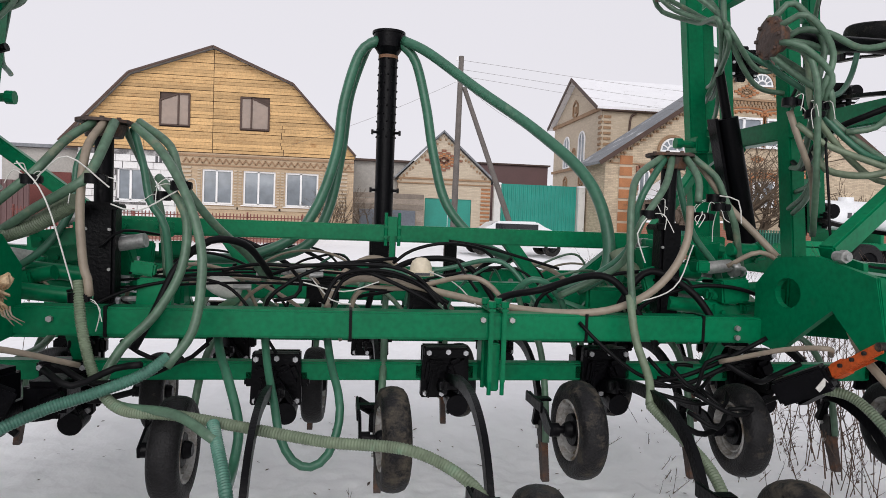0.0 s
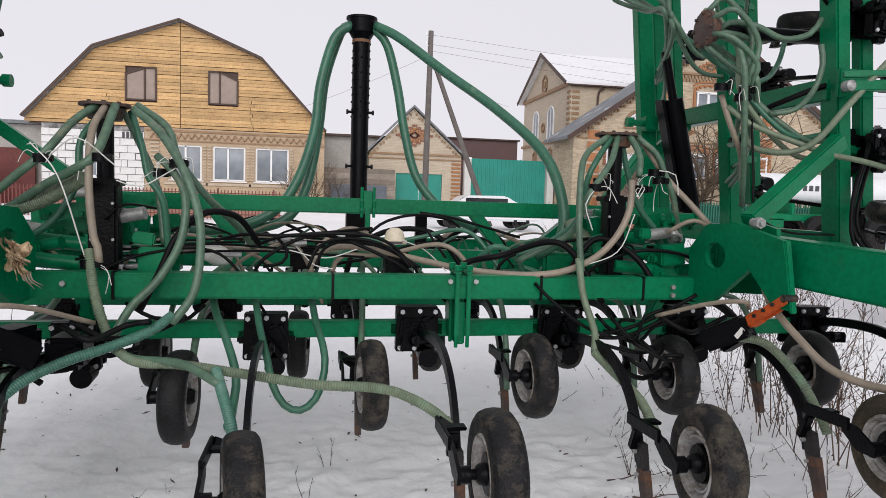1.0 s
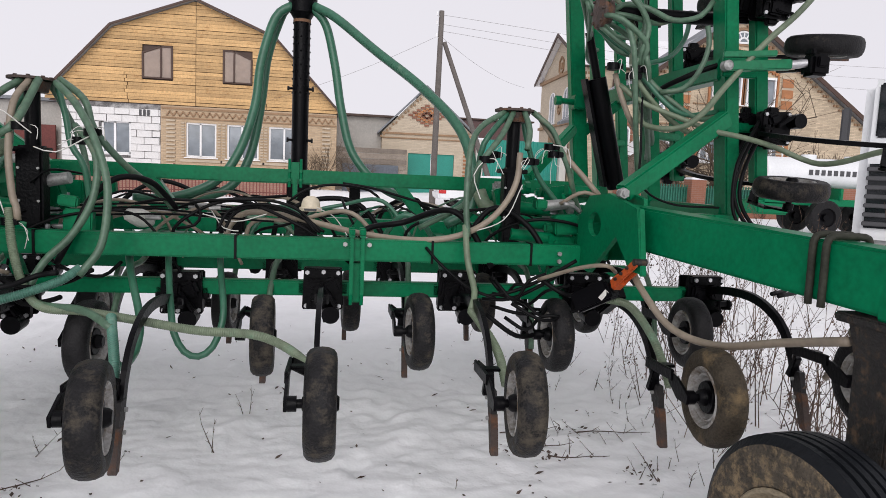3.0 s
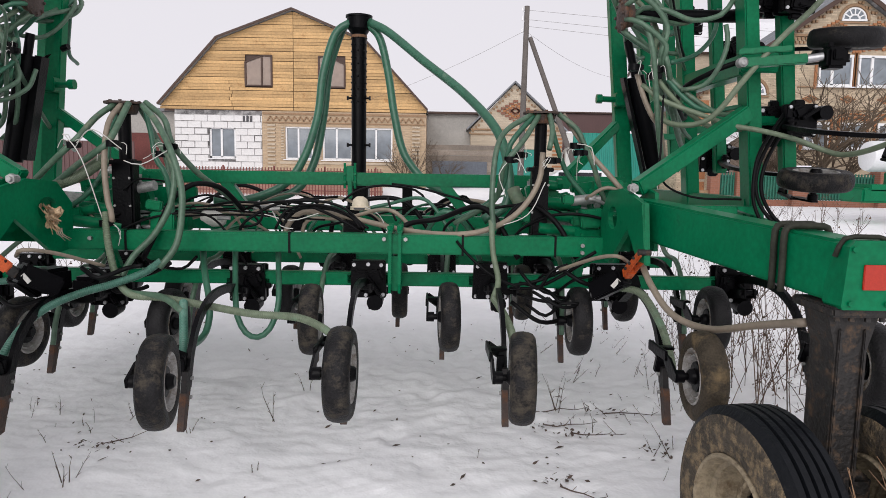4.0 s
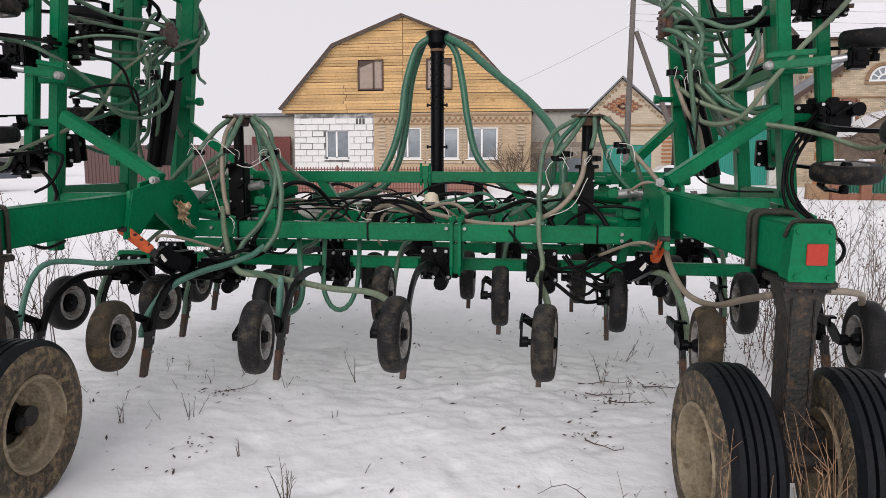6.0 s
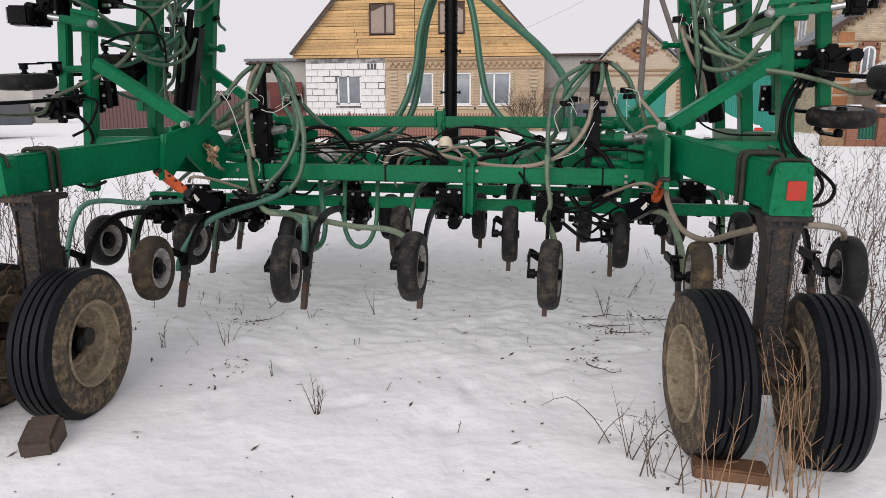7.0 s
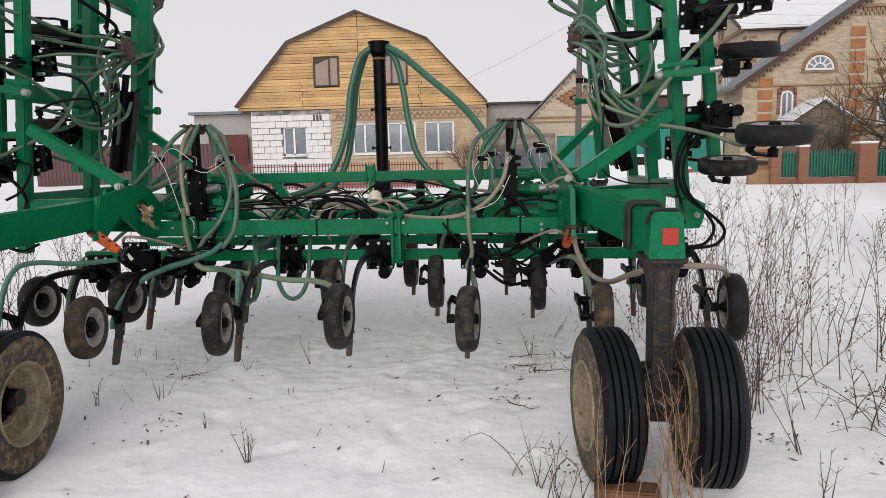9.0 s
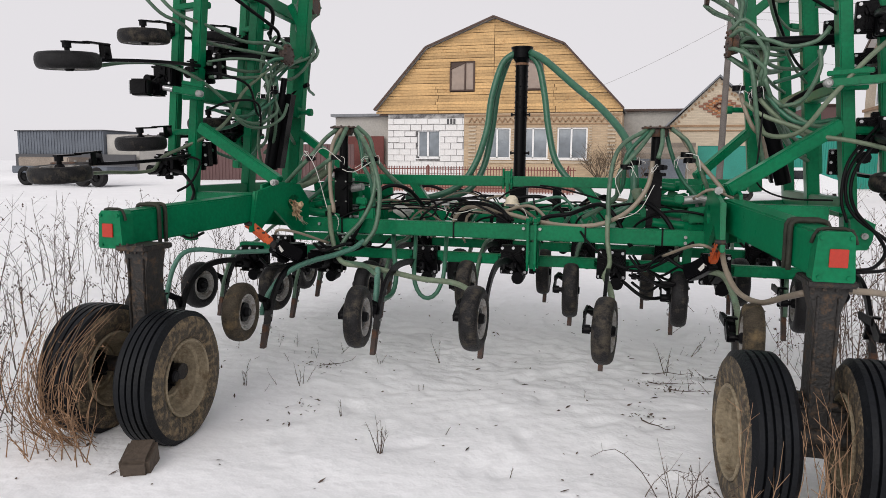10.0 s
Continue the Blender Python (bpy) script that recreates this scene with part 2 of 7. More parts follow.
MUDBLOCK = material("muddy_block", (0.075, 0.055, 0.04), 0.85, vary=0.3, scale=6, fine=40, bump=0.5)
TRUCKWHITE = material("white_cab", (0.74, 0.75, 0.76), 0.3, vary=0.06, scale=1.5, fine=20, dirt=(0.4, 0.38, 0.35), dirt_amount=-0.05, dirt_scale=2)
DARKGLASS = material("dark_glass", (0.012, 0.014, 0.017), 0.08, vary=0.1)
BARS = material("dark_print", (0.06, 0.06, 0.065), 0.6, vary=0.15)
TAIL = material("tail_lamp", (0.5, 0.02, 0.02), 0.3, vary=0.1)
LIDCREAM = material("cream_lid", (0.66, 0.58, 0.44), 0.5, vary=0.12, scale=12, fine=60)

# ---- builders ----
def placed(ob):
    """Where an object stands, by its parents."""
    if ob.parent is None:
        return ob.matrix_basis.copy()
    return placed(ob.parent) @ ob.matrix_parent_inverse @ ob.matrix_basis


def mesh_of(bm, mat, smooth=False, name="mesh"):
    me = bpy.data.meshes.new(name)
    bmesh.ops.recalc_face_normals(bm, faces=bm.faces)
    bm.to_mesh(me)
    bm.free()
    for m in (mat if isinstance(mat, (list, tuple)) else [mat]):
        me.materials.append(m)
    if smooth:
        me.shade_smooth()
        if smooth != "all":
            me.set_sharp_from_angle(angle=radians(35))
    return me


def hang(ob, parent):
    ob.parent = parent
    ob.matrix_parent_inverse = placed(parent).inverted()
    return ob


def part(name, bm, mat, parent=None, label="", smooth=False, kind=""):
    """One mesh object, built in world coordinates, under a thing or under a part."""
    me = bm if isinstance(bm, bpy.types.Mesh) else mesh_of(bm, mat, smooth, name)
    ob = new(name, me)
    if parent is not None:
        hang(ob, parent)
    return tagged(ob, label=label, kind=kind)


def thing(name, at, label, category, group="", kind=""):
    ob = new(name)
    ob.empty_display_size = 0.1
    ob.matrix_basis = Matrix.Translation(at)
    return tagged(ob, label=label, category=category, group=group, kind=kind)


def box(bm, centre, size, turn=None, bevel=0.0):
    m = Matrix.Translation(centre) @ (turn.to_4x4() if turn else Matrix()) @ Matrix.Diagonal((*size, 1))
    r = bmesh.ops.create_cube(bm, size=1, matrix=m)
    if bevel:
        edges = list({e for v in r["verts"] for e in v.link_edges})
        bmesh.ops.bevel(bm, geom=edges, offset=bevel, segments=2, affect="EDGES", clamp_overlap=True)


def between(p0, p1):
    """Turn whose y runs from p0 to p1 and whose z stays up as far as it can."""
    d = (Vector(p1) - Vector(p0)).normalized()
    up = Vector((0, 0, 1)) if abs(d.z) < 0.95 else Vector((0, -1, 0))
    x = d.cross(up).normalized()
    return Matrix((x, d, x.cross(d))).transposed()


def bar(bm, p0, p1, w, h, bevel=0.0):
    p0, p1 = Vector(p0), Vector(p1)
    box(bm, (p0 + p1) / 2, (w, (p1 - p0).length, h), between(p0, p1), bevel)


def rod(bm, p0, p1, r, r1=None, seg=14, caps=True):
    p0, p1 = Vector(p0), Vector(p1)
    m = Matrix.Translation((p0 + p1) / 2) @ (p1 - p0).to_track_quat("Z", "Y").to_matrix().to_4x4()
    bmesh.ops.create_cone(bm, cap_ends=caps, segments=seg, radius1=r, radius2=r if r1 is None else r1, depth=(p1 - p0).length, matrix=m)


def poly(bm, pts, thick):
    """A plate: a ring of points, thickened along thick."""
    a = [bm.verts.new(p) for p in pts]
    b = [bm.verts.new(Vector(p) + Vector(thick)) for p in pts]
    bm.faces.new(a)
    bm.faces.new(list(reversed(b)))
    for i in range(len(a)):
        j = (i + 1) % len(a)
        bm.faces.new((a[i], b[i], b[j], a[j]))


def lathe(bm, profile, seg=32, m=None, close=False):
    """Turns a profile of (radius, along x) about the x axis."""
    m = m or Matrix()
    rings = []
    for r, x in profile:
        rings.append([bm.verts.new(m @ Vector((x, r * math.cos(2 * math.pi * k / seg), r * math.sin(2 * math.pi * k / seg)))) for k in range(seg)])
    pairs = list(zip(rings, rings[1:])) + ([(rings[-1], rings[0])] if close else [])
    for a, b in pairs:
        for k in range(seg):
            q = (k + 1) % seg
            bm.faces.new((a[k], a[q], b[q], b[k]))


def smooth_line(pts, step):
    """Points along a soft curve through pts."""
    p = [Vector(q) for q in pts]
    p = [p[0] * 2 - p[1]] + p + [p[-1] * 2 - p[-2]]
    out = []
    for i in range(1, len(p) - 2):
        a, b, c, d = p[i - 1:i + 3]
        n = max(2, int((c - b).length / step))
        for k in range(n):
            t = k / n
            out.append(0.5 * (2 * b + (c - a) * t + (2 * a - 5 * b + 4 * c - d) * t * t + (3 * b - a - 3 * c + d) * t ** 3))
    out.append(p[-2])
    return out


def tube(bm, pts, r, seg=8, step=0.035, ribs=0.0, taper=1.0):
    """A hose through pts; ribs: depth of its rings."""
    line = smooth_line(pts, 0.0048 if ribs else step)
    side = None
    rings = []
    for i, p in enumerate(line):
        d = (line[min(i + 1, len(line) - 1)] - line[max(i - 1, 0)]).normalized()
        if side is None:
            side = d.orthogonal().normalized()
        side = (side - d * side.dot(d)).normalized()
        up = d.cross(side)
        rr = r * (1 + (taper - 1) * i / max(1, len(line) - 1)) + (ribs if ribs and i % 2 else 0)
        rings.append([bm.verts.new(p + (side * math.cos(2 * math.pi * k / seg) + up * math.sin(2 * math.pi * k / seg)) * rr) for k in range(seg)])
    for a, b in zip(rings, rings[1:]):
        for k in range(seg):
            q = (k + 1) % seg
            bm.faces.new((a[k], a[q], b[q], b[k]))
    bm.faces.new(rings[0])
    bm.faces.new(rings[-1])


def one(build, *args, **kw):
    bm = bmesh.new()
    build(bm, *args, **kw)
    return bm


def hose(parent, pts, r=0.024, mat=None, ribs=0.0, name="seed_hose", label=""):
    return part(name, one(tube, pts, r, ribs=ribs, seg=10), mat or HOSE, parent, label, smooth=True if ribs else "all")

# ---- the ground: one snowy sheet to the horizon ----
def lie(x, y):
    """Height of the open ground: level by the machine, rising gently to the street."""
    rise = 0.32 * min(1.0, max(0.0, (y - 3) / 20)) ** 1.2
    bank = min(1.0, max(0.0, (y - 24.6) / 1.8))
    rise += 0.28 * bank * bank * (3 - 2 * bank)
    return rise + 0.05 * max(0.0, min(1.0, (x - 0.7) / 1.2)) * max(0.0, 1 - abs(y) / 5)


steps = random.Random(12)
# footprints: a trodden line from the camera's side into the drill, and a few strays
PRINTS = []
for k in range(11):
    PRINTS.append((0.30 + 0.10 * (1 if k % 2 else -1) + steps.uniform(-0.04, 0.04), -3.0 + 0.36 * k, steps.uniform(-0.3, 0.3)))
for k in range(26):
    PRINTS.append((steps.uniform(-1.6, 1.3), steps.uniform(-2.6, 2.4), steps.uniform(-0.9, 0.9)))


def ground_height(x, y):
    z = lie(x, y)
    near = math.exp(-((x / 14) ** 2 + (y / 16) ** 2))
    if near > 0.02:
        z += near * 0.035 * (noise.noise((x * 0.9, y * 0.9, 0)) + 0.5 * noise.noise((x * 2.7, y * 2.7, 3)))
        tread = min(1.0, max(0.16, 0.32 + 0.5 * y))
        z += near * tread * (0.034 * max(0.0, noise.noise((x * 5.5, y * 6.0, 9)) - 0.05) + 0.020 * noise.noise((x * 9, y * 13, 4)) - 0.030 * max(0.0, noise.noise((x * 7, y * 4.5, 2)) - 0.25))
        if abs(x) < 2 and abs(y) < 4:
            for px, py, a in PRINTS:
                dx, dy = x - px, y - py
                if dx * dx + dy * dy < 0.06:
                    u, v = dx * math.cos(a) + dy * math.sin(a), dy * math.cos(a) - dx * math.sin(a)
                    q = (u / 0.06) ** 2 + (v / 0.14) ** 2
                    z += 0.004 * math.exp(-((q - 1.3) / 0.6) ** 2) - 0.015 * math.exp(-q * q)
    far = min(1.0, max(0.0, (y - 9) / 6))
    ruts = math.exp(-((y - 12.6) / 0.35) ** 2) + math.exp(-((y - 14.4) / 0.35) ** 2)
    return z - 0.07 * ruts + far * 0.05 * noise.noise((x * 0.5, y * 0.5, 5))


def sheet_line(n, fine, reach):
    k = math.asinh(reach / fine * 0.02)
    return [fine / 0.02 * math.sinh(k * (2 * i / (n - 1) - 1)) for i in range(n)]


N = 620
xs = sheet_line(N, 0.02, 900.0)
ys = [v + 0.5 for v in sheet_line(N, 0.02, 900.0)]
verts = [(x, y, ground_height(x, y)) for y in ys for x in xs]
faces = [(j * N + i, j * N + i + 1, (j + 1) * N + i + 1, (j + 1) * N + i) for j in range(N - 1) for i in range(N - 1)]
me = bpy.data.meshes.new("ground")
me.from_pydata(verts, [], faces)
me.materials.append(SNOW)
me.shade_smooth()
ground = tagged(new("ground", me), label="trodden white snow over level ground", category="ground", kind="structure")

# ---- the seed drill ----
drill = thing("seed_drill", (-0.15, 0.9, 0), "green folding seed drill with hoses and press wheels on snow", "seed drill")
MID = -0.15


def beam(name, p0, p1, w, h, mat=GREEN, parent=drill, bevel=0.008, label=""):
    return part(name, one(bar, p0, p1, w, h, bevel), mat, parent, label)


def bolts(bm, spots, d, r=0.011, h=0.014):
    """Hexagon heads at spots, looking along d."""
    for s in spots:
        rod(bm, Vector(s), Vector(s) + Vector(d) * h, r, seg=6)


# main frame of the middle section
rear = beam("rear_beam", (-1.66, 0.90, 1.02), (1.36, 0.90, 1.02), 0.10, 0.11, label="green painted square frame tube")
for x in (-1.33, -0.42, 1.07, 0.55):
    part("strap", one(box, (x, 0.90, 1.02), (0.012, 0.108, 0.118)), CABLE, rear)
beam("frame_beam", (-1.7, 1.84, 1.06), (1.42, 1.84, 1.06), 0.10, 0.11)
beam("frame_beam", (-1.7, 2.75, 1.07), (1.42, 2.75, 1.07), 0.10, 0.11)
upper = beam("upper_beam", (-1.62, 1.84, 1.365), (1.72, 1.84, 1.365), 0.09, 0.09)
for x0, x1 in ((-1.08, -0.86), (0.44, 0.68), (1.12, 0.74)):
    beam("gusset", (x0, 1.84, 1.35), (x1, 1.84, 1.04), 0.08, 0.07, parent=drill)
for x in (-1.55, -0.95, 0.70, 1.28):
    beam("cross_beam", (x, 0.95, 1.0), (x, 2.75, 1.0), 0.08, 0.09)
# the clamp in the middle of the upper beam
bm = bmesh.new()
box(bm, (-0.20, 1.84, 1.40), (0.06, 0.115, 0.11), bevel=0.006)
box(bm, (-0.20, 1.79, 1.30), (0.03, 0.02, 0.14), bevel=0.004)
for dx in (-0.035, 0.035):
    rod(bm, (-0.20 + dx, 1.785, 1.30), (-0.20 + dx, 1.785, 1.475), 0.009, seg=8)
bolts(bm, [(-0.235, 1.785, 1.345), (-0.165, 1.785, 1.345), (-0.235, 1.785, 1.40), (-0.165, 1.785, 1.40)], (0, -1, 0))
part("clamp", bm, GREEN, upper)
# the U-bolts that hold the tine bar to the rear beam
for x in (0.143, 0.197):
    bm = bmesh.new()
    for y in (0.835, 0.965):
        rod(bm, (x, y, 0.745), (x, y, 1.12), 0.009, seg=8)
    box(bm, (x, 0.90, 1.090), (0.03, 0.16, 0.012), bevel=0.003)
    box(bm, (x, 0.832, 0.945), (0.020, 0.012, 0.30), bevel=0.003)
    for y in (0.835, 0.965):
        rod(bm, (x, y, 1.10), (x, y, 1.125), 0.017, seg=6)
    part("u_bolt", bm, GREEN, rear, smooth=True)
part("bracket", one(box, (0.17, 1.0, 0.85), (0.045, 0.26, 0.20), bevel=0.006), GREEN, rear)

# three tine bars under the frame
for k in range(3):
    beam("tine_bar", (-2.42, 1.13 + 0.95 * k, 0.78), (2.16, 1.13 + 0.95 * k, 0.78), 0.07, 0.08, label="thin green square bar carrying the tines")
    for x in (-1.5, 1.25):
        beam("hanger", (x, 1.13 + 0.95 * k, 0.80), (x, 1.0 + 0.9 * k, 0.98), 0.06, 0.05)


# one tine with its spring block, opener and press wheel
def strip(bm, line, w, h):
    """A flat bar bent along a line that lies in the plane of y and z."""
    rings = []
    for i, p in enumerate(line):
        d = (line[min(i + 1, len(line) - 1)] - line[max(i - 1, 0)]).normalized()
        up = Vector((0, -d.z, d.y))
        side = Vector((w / 2, 0, 0))
        rings.append([bm.verts.new(p + side * a + up * (h / 2 * b)) for a, b in ((-1, -1), (1, -1), (1, 1), (-1, 1))])
    for a, b in zip(rings, rings[1:]):
        for k in range(4):
            q = (k + 1) % 4
            bm.faces.new((a[k], a[q], b[q], b[k]))
    bm.faces.new(rings[0])
    bm.faces.new(rings[-1])


def tine_meshes():
    made = {}
    bm = bmesh.new()
    poly(bm, [(u, -0.075, v) for u, v in ((-0.100, 0.092), (-0.094, 0.098), (0.094, 0.098), (0.100, 0.092), (0.107, -0.118), (0.100, -0.128), (-0.100, -0.128), (-0.107, -0.118))], (0, 0.03, 0))
    made["block"] = mesh_of(bm, BLACK, True, "mount_block")
    tilt = lambda a: Matrix.Rotation(radians(a), 3, "Y")
    made["cast"] = [(name, mesh_of(one(box, at, size, turn, bevel), BLACK, True, name)) for name, at, size, turn, bevel in (
        ("rear_plate", (0, 0.045, -0.02), (0.19, 0.03, 0.21), tilt(0), 0.006), ("cap_bar", (0, -0.088, 0.074), (0.196, 0.05, 0.046), tilt(0), 0.008),
        ("lug", (-0.115, -0.03, -0.02), (0.04, 0.05, 0.07), tilt(0), 0.008), ("lug", (0.115, -0.03, -0.02), (0.04, 0.05, 0.07), tilt(0), 0.008),
        ("casting", (-0.045, -0.092, -0.012), (0.085, 0.034, 0.10), tilt(7), 0.012), ("rib", (-0.066, -0.104, -0.06), (0.020, 0.040, 0.12), tilt(10), 0.006),
        ("casting", (0.052, -0.100, 0.008), (0.075, 0.06, 0.085), tilt(-24), 0.018), ("rib", (0.040, -0.125, -0.052), (0.022, 0.05, 0.13), tilt(-33), 0.006),
        ("ear", (0.012, -0.10, -0.150), (0.014, 0.05, 0.08), tilt(0), 0.004))]
    made["cast"].append(("spring_end", mesh_of(one(rod, (0.045, -0.05, -0.135), (0.045, -0.15, -0.145), 0.047, seg=18), BLACK, True, "spring_end")))
    bm = bmesh.new()
    bolts(bm, [(0, 0, 0)], (0, -1, 0), r=0.012, h=0.014)
    made["bolt"] = mesh_of(bm, STEEL, True, "bolt")
    bm = bmesh.new()
    for x in (-0.030, 0.030):
        bar(bm, (x, -0.08, -0.07), (x, -0.30, -0.03), 0.012, 0.055, 0.004)
    rod(bm, (-0.05, -0.27, -0.03), (0.05, -0.27, -0.03), 0.016, seg=10)
    made["arm"] = mesh_of(bm, BLACK, True, "arm")
    bm = bmesh.new()
    line = smooth_line([(0, -0.12, -0.04), (0, -0.40, 0.015), (0, -0.68, 0.02), (0, -0.88, -0.055), (0, -0.995, -0.19), (0, -1.045, -0.33)], 0.05)
    strip(bm, line, 0.022, 0.044)
    made["shank"] = mesh_of(bm, BLACK, True, "shank")
    bm = bmesh.new()
    tube(bm, [(0.005, -1.105, -0.34), (0.01, -1.06, -0.18), (0.02, -0.96, -0.02), (0.03, -0.82, 0.07), (0.04, -0.60, 0.09), (0.06, -0.35, 0.20), (0.07, -0.1, 0.28)], 0.016)
    made["hose"] = mesh_of(bm, HOSE, "all", "hose")
    bm = bmesh.new()
    poly(bm, [(-0.013, y, z) for y, z in ((-1.005, -0.25), (-1.075, -0.25), (-1.122, -0.43), (-1.077, -0.43))], (0.026, 0, 0))
    made["opener"] = mesh_of(bm, IRON, True, "opener")
    bm = bmesh.new()
    poly(bm, [(-0.0145, y, z) for y, z in ((-1.050, -0.345), (-1.105, -0.34), (-1.150, -0.495), (-1.140, -0.503), (-1.108, -0.500))], (0.029, 0, 0))
    made["tip"] = mesh_of(bm, RUSTY, True, "tip")
    bm = bmesh.new()
    rod(bm, (-0.024, -1.035, -0.29), (0.024, -1.035, -0.29), 0.009, seg=8)
    made["opener_bolt"] = mesh_of(bm, GREYSTEEL, True, "opener_bolt")
    bm = bmesh.new()
    bar(bm, (-0.012, -1.02, -0.20), (-0.088, -1.13, -0.125), 0.012, 0.045, 0.003)
    bar(bm, (-0.092, -1.11, -0.128), (-0.092, -1.34, -0.120), 0.012, 0.045, 0.003)
    poly(bm, [(-0.092, -1.30, -0.115), (-0.092, -1.37, -0.120), (-0.092, -1.46, -0.165), (-0.092, -1.455, -0.20), (-0.092, -1.38, -0.20), (-0.092, -1.31, -0.155)], (0.011, 0, 0))
    box(bm, (-0.050, -1.18, -0.125), (0.085, 0.045, 0.012), bevel=0.003)
    bar(bm, (-0.02, -1.02, -0.28), (-0.020, -1.06, -0.18), 0.035, 0.03, 0.004)
    rod(bm, (-0.085, -1.43, -0.18), (0.07, -1.43, -0.18), 0.016, seg=12)
    rod(bm, (-0.082, -1.43, -0.18), (-0.050, -1.43, -0.18), 0.027, seg=12)
    made["wheel_arm"] = mesh_of(bm, BLACK, True, "wheel_arm")
    R, W = 0.200, 0.053
    bm = bmesh.new()
    prof = [(0.118, -0.038), (0.13, -0.048), (0.155, -W), (0.176, -0.050), (0.190, -0.040), (0.1975, -0.022), (R, 0.0)]
    prof = prof + [(r, -x) for r, x in reversed(prof[:-1])]
    lathe(bm, [(r * 0.95, q) for r, q in prof], 40, Matrix.Translation((0.03, -1.43, -0.18)))
    made["tyre"] = mesh_of(bm, RUBBER, "all", "tyre")
    made["muddy_tyre"] = made["tyre"].copy()
    made["muddy_tyre"].materials[0] = RUBBER_TAN
    bm = bmesh.new()
    prof = [(0.124, -0.044), (0.119, -0.049), (0.112, -0.046), (0.107, -0.030), (0.100, -0.024), (0.095, -0.034), (0.089, -0.034), (0.084, -0.014), (0.076, -0.008), (0.066, -0.006), (0.052, -0.020), (0.0, -0.020),
            (0.0, 0.020), (0.052, 0.020), (0.066, 0.006), (0.076, 0.008), (0.084, 0.014), (0.089, 0.034), (0.095, 0.034), (0.100, 0.024), (0.107, 0.030), (0.112, 0.046), (0.119, 0.049), (0.124, 0.044)]
    lathe(bm, [(max(r * 0.95, 0.0008), x) for r, x in prof], 32, Matrix.Translation((0.03, -1.43, -0.18)))
    made["rim"] = mesh_of(bm, RIM, True, "rim")
    bm = bmesh.new()
    lathe(bm, [(0.0008, -0.062), (0.022, -0.062), (0.030, -0.052), (0.034, -0.034), (0.060, -0.032), (0.063, -0.026), (0.063, 0.026), (0.060, 0.032), (0.034, 0.034), (0.030, 0.052), (0.022, 0.062), (0.0008, 0.062)], 20, Matrix.Translation((0.03, -1.43, -0.18)))
    bolts(bm, [(0.045, -1.43 + 0.046 * math.cos(a), -0.18 + 0.046 * math.sin(a)) for a in (0.3, 1.87, 3.44, 5.0)], (1, 0, 0), r=0.008, h=0.012)
    made["hub"] = mesh_of(bm, BLACK, True, "hub")
    return made


TINE = tine_meshes()
tine_turn = random.Random(5)


def tine(m, toe=0.0, bare=False, shift=(0, 0, 0), muddy=False):
    """One tine unit; m places the middle of its spring block; shift: how far the swinging parts stand from their usual place."""
    body = new("mount_block", TINE["block"])
    body.parent = drill
    body.matrix_parent_inverse = placed(drill).inverted()
    body.matrix_basis = m
    tagged(body, label="black cast spring block of a tine")
    for name, me in TINE["cast"]:
        new(name, me).parent = body
    for key, name in (("arm", "arm"), ("shank", "shank"), ("opener", "opener"), ("tip", "tip"), ("opener_bolt", "opener_bolt"), ("wheel_arm", "wheel_arm"), ("tyre", "tyre"), ("rim", "rim"), ("hub", "hub"), ("hose", "hose")):
        if bare and key == "hose":
            continue
        o = new(name, TINE["muddy_tyre" if muddy and key == "tyre" else key])
        o.parent = body
        o.matrix_basis = Matrix.Translation(shift if key != "arm" else (0, 0, 0))
        if key in ("tyre", "rim", "hub"):
            c = Vector((0.03, -1.43, -0.18))
            o.matrix_basis = Matrix.Translation(shift) @ Matrix.Translation(c) @ Matrix.Rotation(radians(toe), 4, "Z") @ Matrix.Rotation(radians(tine_turn.uniform(0, 90)), 4, "X") @ Matrix.Translation(-c)
    low = new("opener_bolt", TINE["opener_bolt"])
    low.parent = body
    low.matrix_basis = Matrix.Translation(Vector(shift) + Vector((0, -0.025, -0.08)))
    for q in ((-0.086, -0.075, -0.108), (0.088, -0.075, -0.108), (-0.080, -0.113, 0.076), (0.080, -0.113, 0.076), (0.004, -0.113, 0.080), (-0.014, -0.075, -0.110)):
        o = new("bolt", TINE["bolt"])
        o.parent = body
        o.matrix_basis = Matrix.Translation(q)
    return body


ROWS = ((-2.28, -1.55, -0.72, 0.0, 0.728, 1.445, 2.19), (-2.55, -1.85, -1.06, -0.29, 0.445, 1.15, 1.87), (-2.10, -1.355, -0.61, 0.13, 0.96, 1.65))
# the press wheels swing a few centimetres from tine to tine
SWING = {(0, 2): (0, -0.03, 0), (0, 3): (0, -0.027, 0.01), (0, 4): (0, 0.043, -0.02), (0, 5): (0.034, 0.07, -0.012), (0, 6): (0.01, 0.13, 0.03),
         (1, 2): (0, 0, 0.02), (1, 3): (0, -0.04, 0.03), (1, 4): (0, 0.02, 0.026), (1, 5): (0.013, 0.08, 0), (1, 6): (0.04, 0.09, 0.015)}
for k, row in enumerate(ROWS):
    for i, x in enumerate(row):
        toe = (7, 7, 9, 0, -5, -3, -5)[i] if k == 0 else tine_turn.uniform(-4, 4)
        tine(pose(x, 1.15 + 0.95 * k, 0.80 - 0.045 * max(0.0, -x)), toe=toe, bare=(k == 0), shift=SWING.get((k, i), (0, 0, 0)), muddy=(k == 0 and i in (1, 5)))

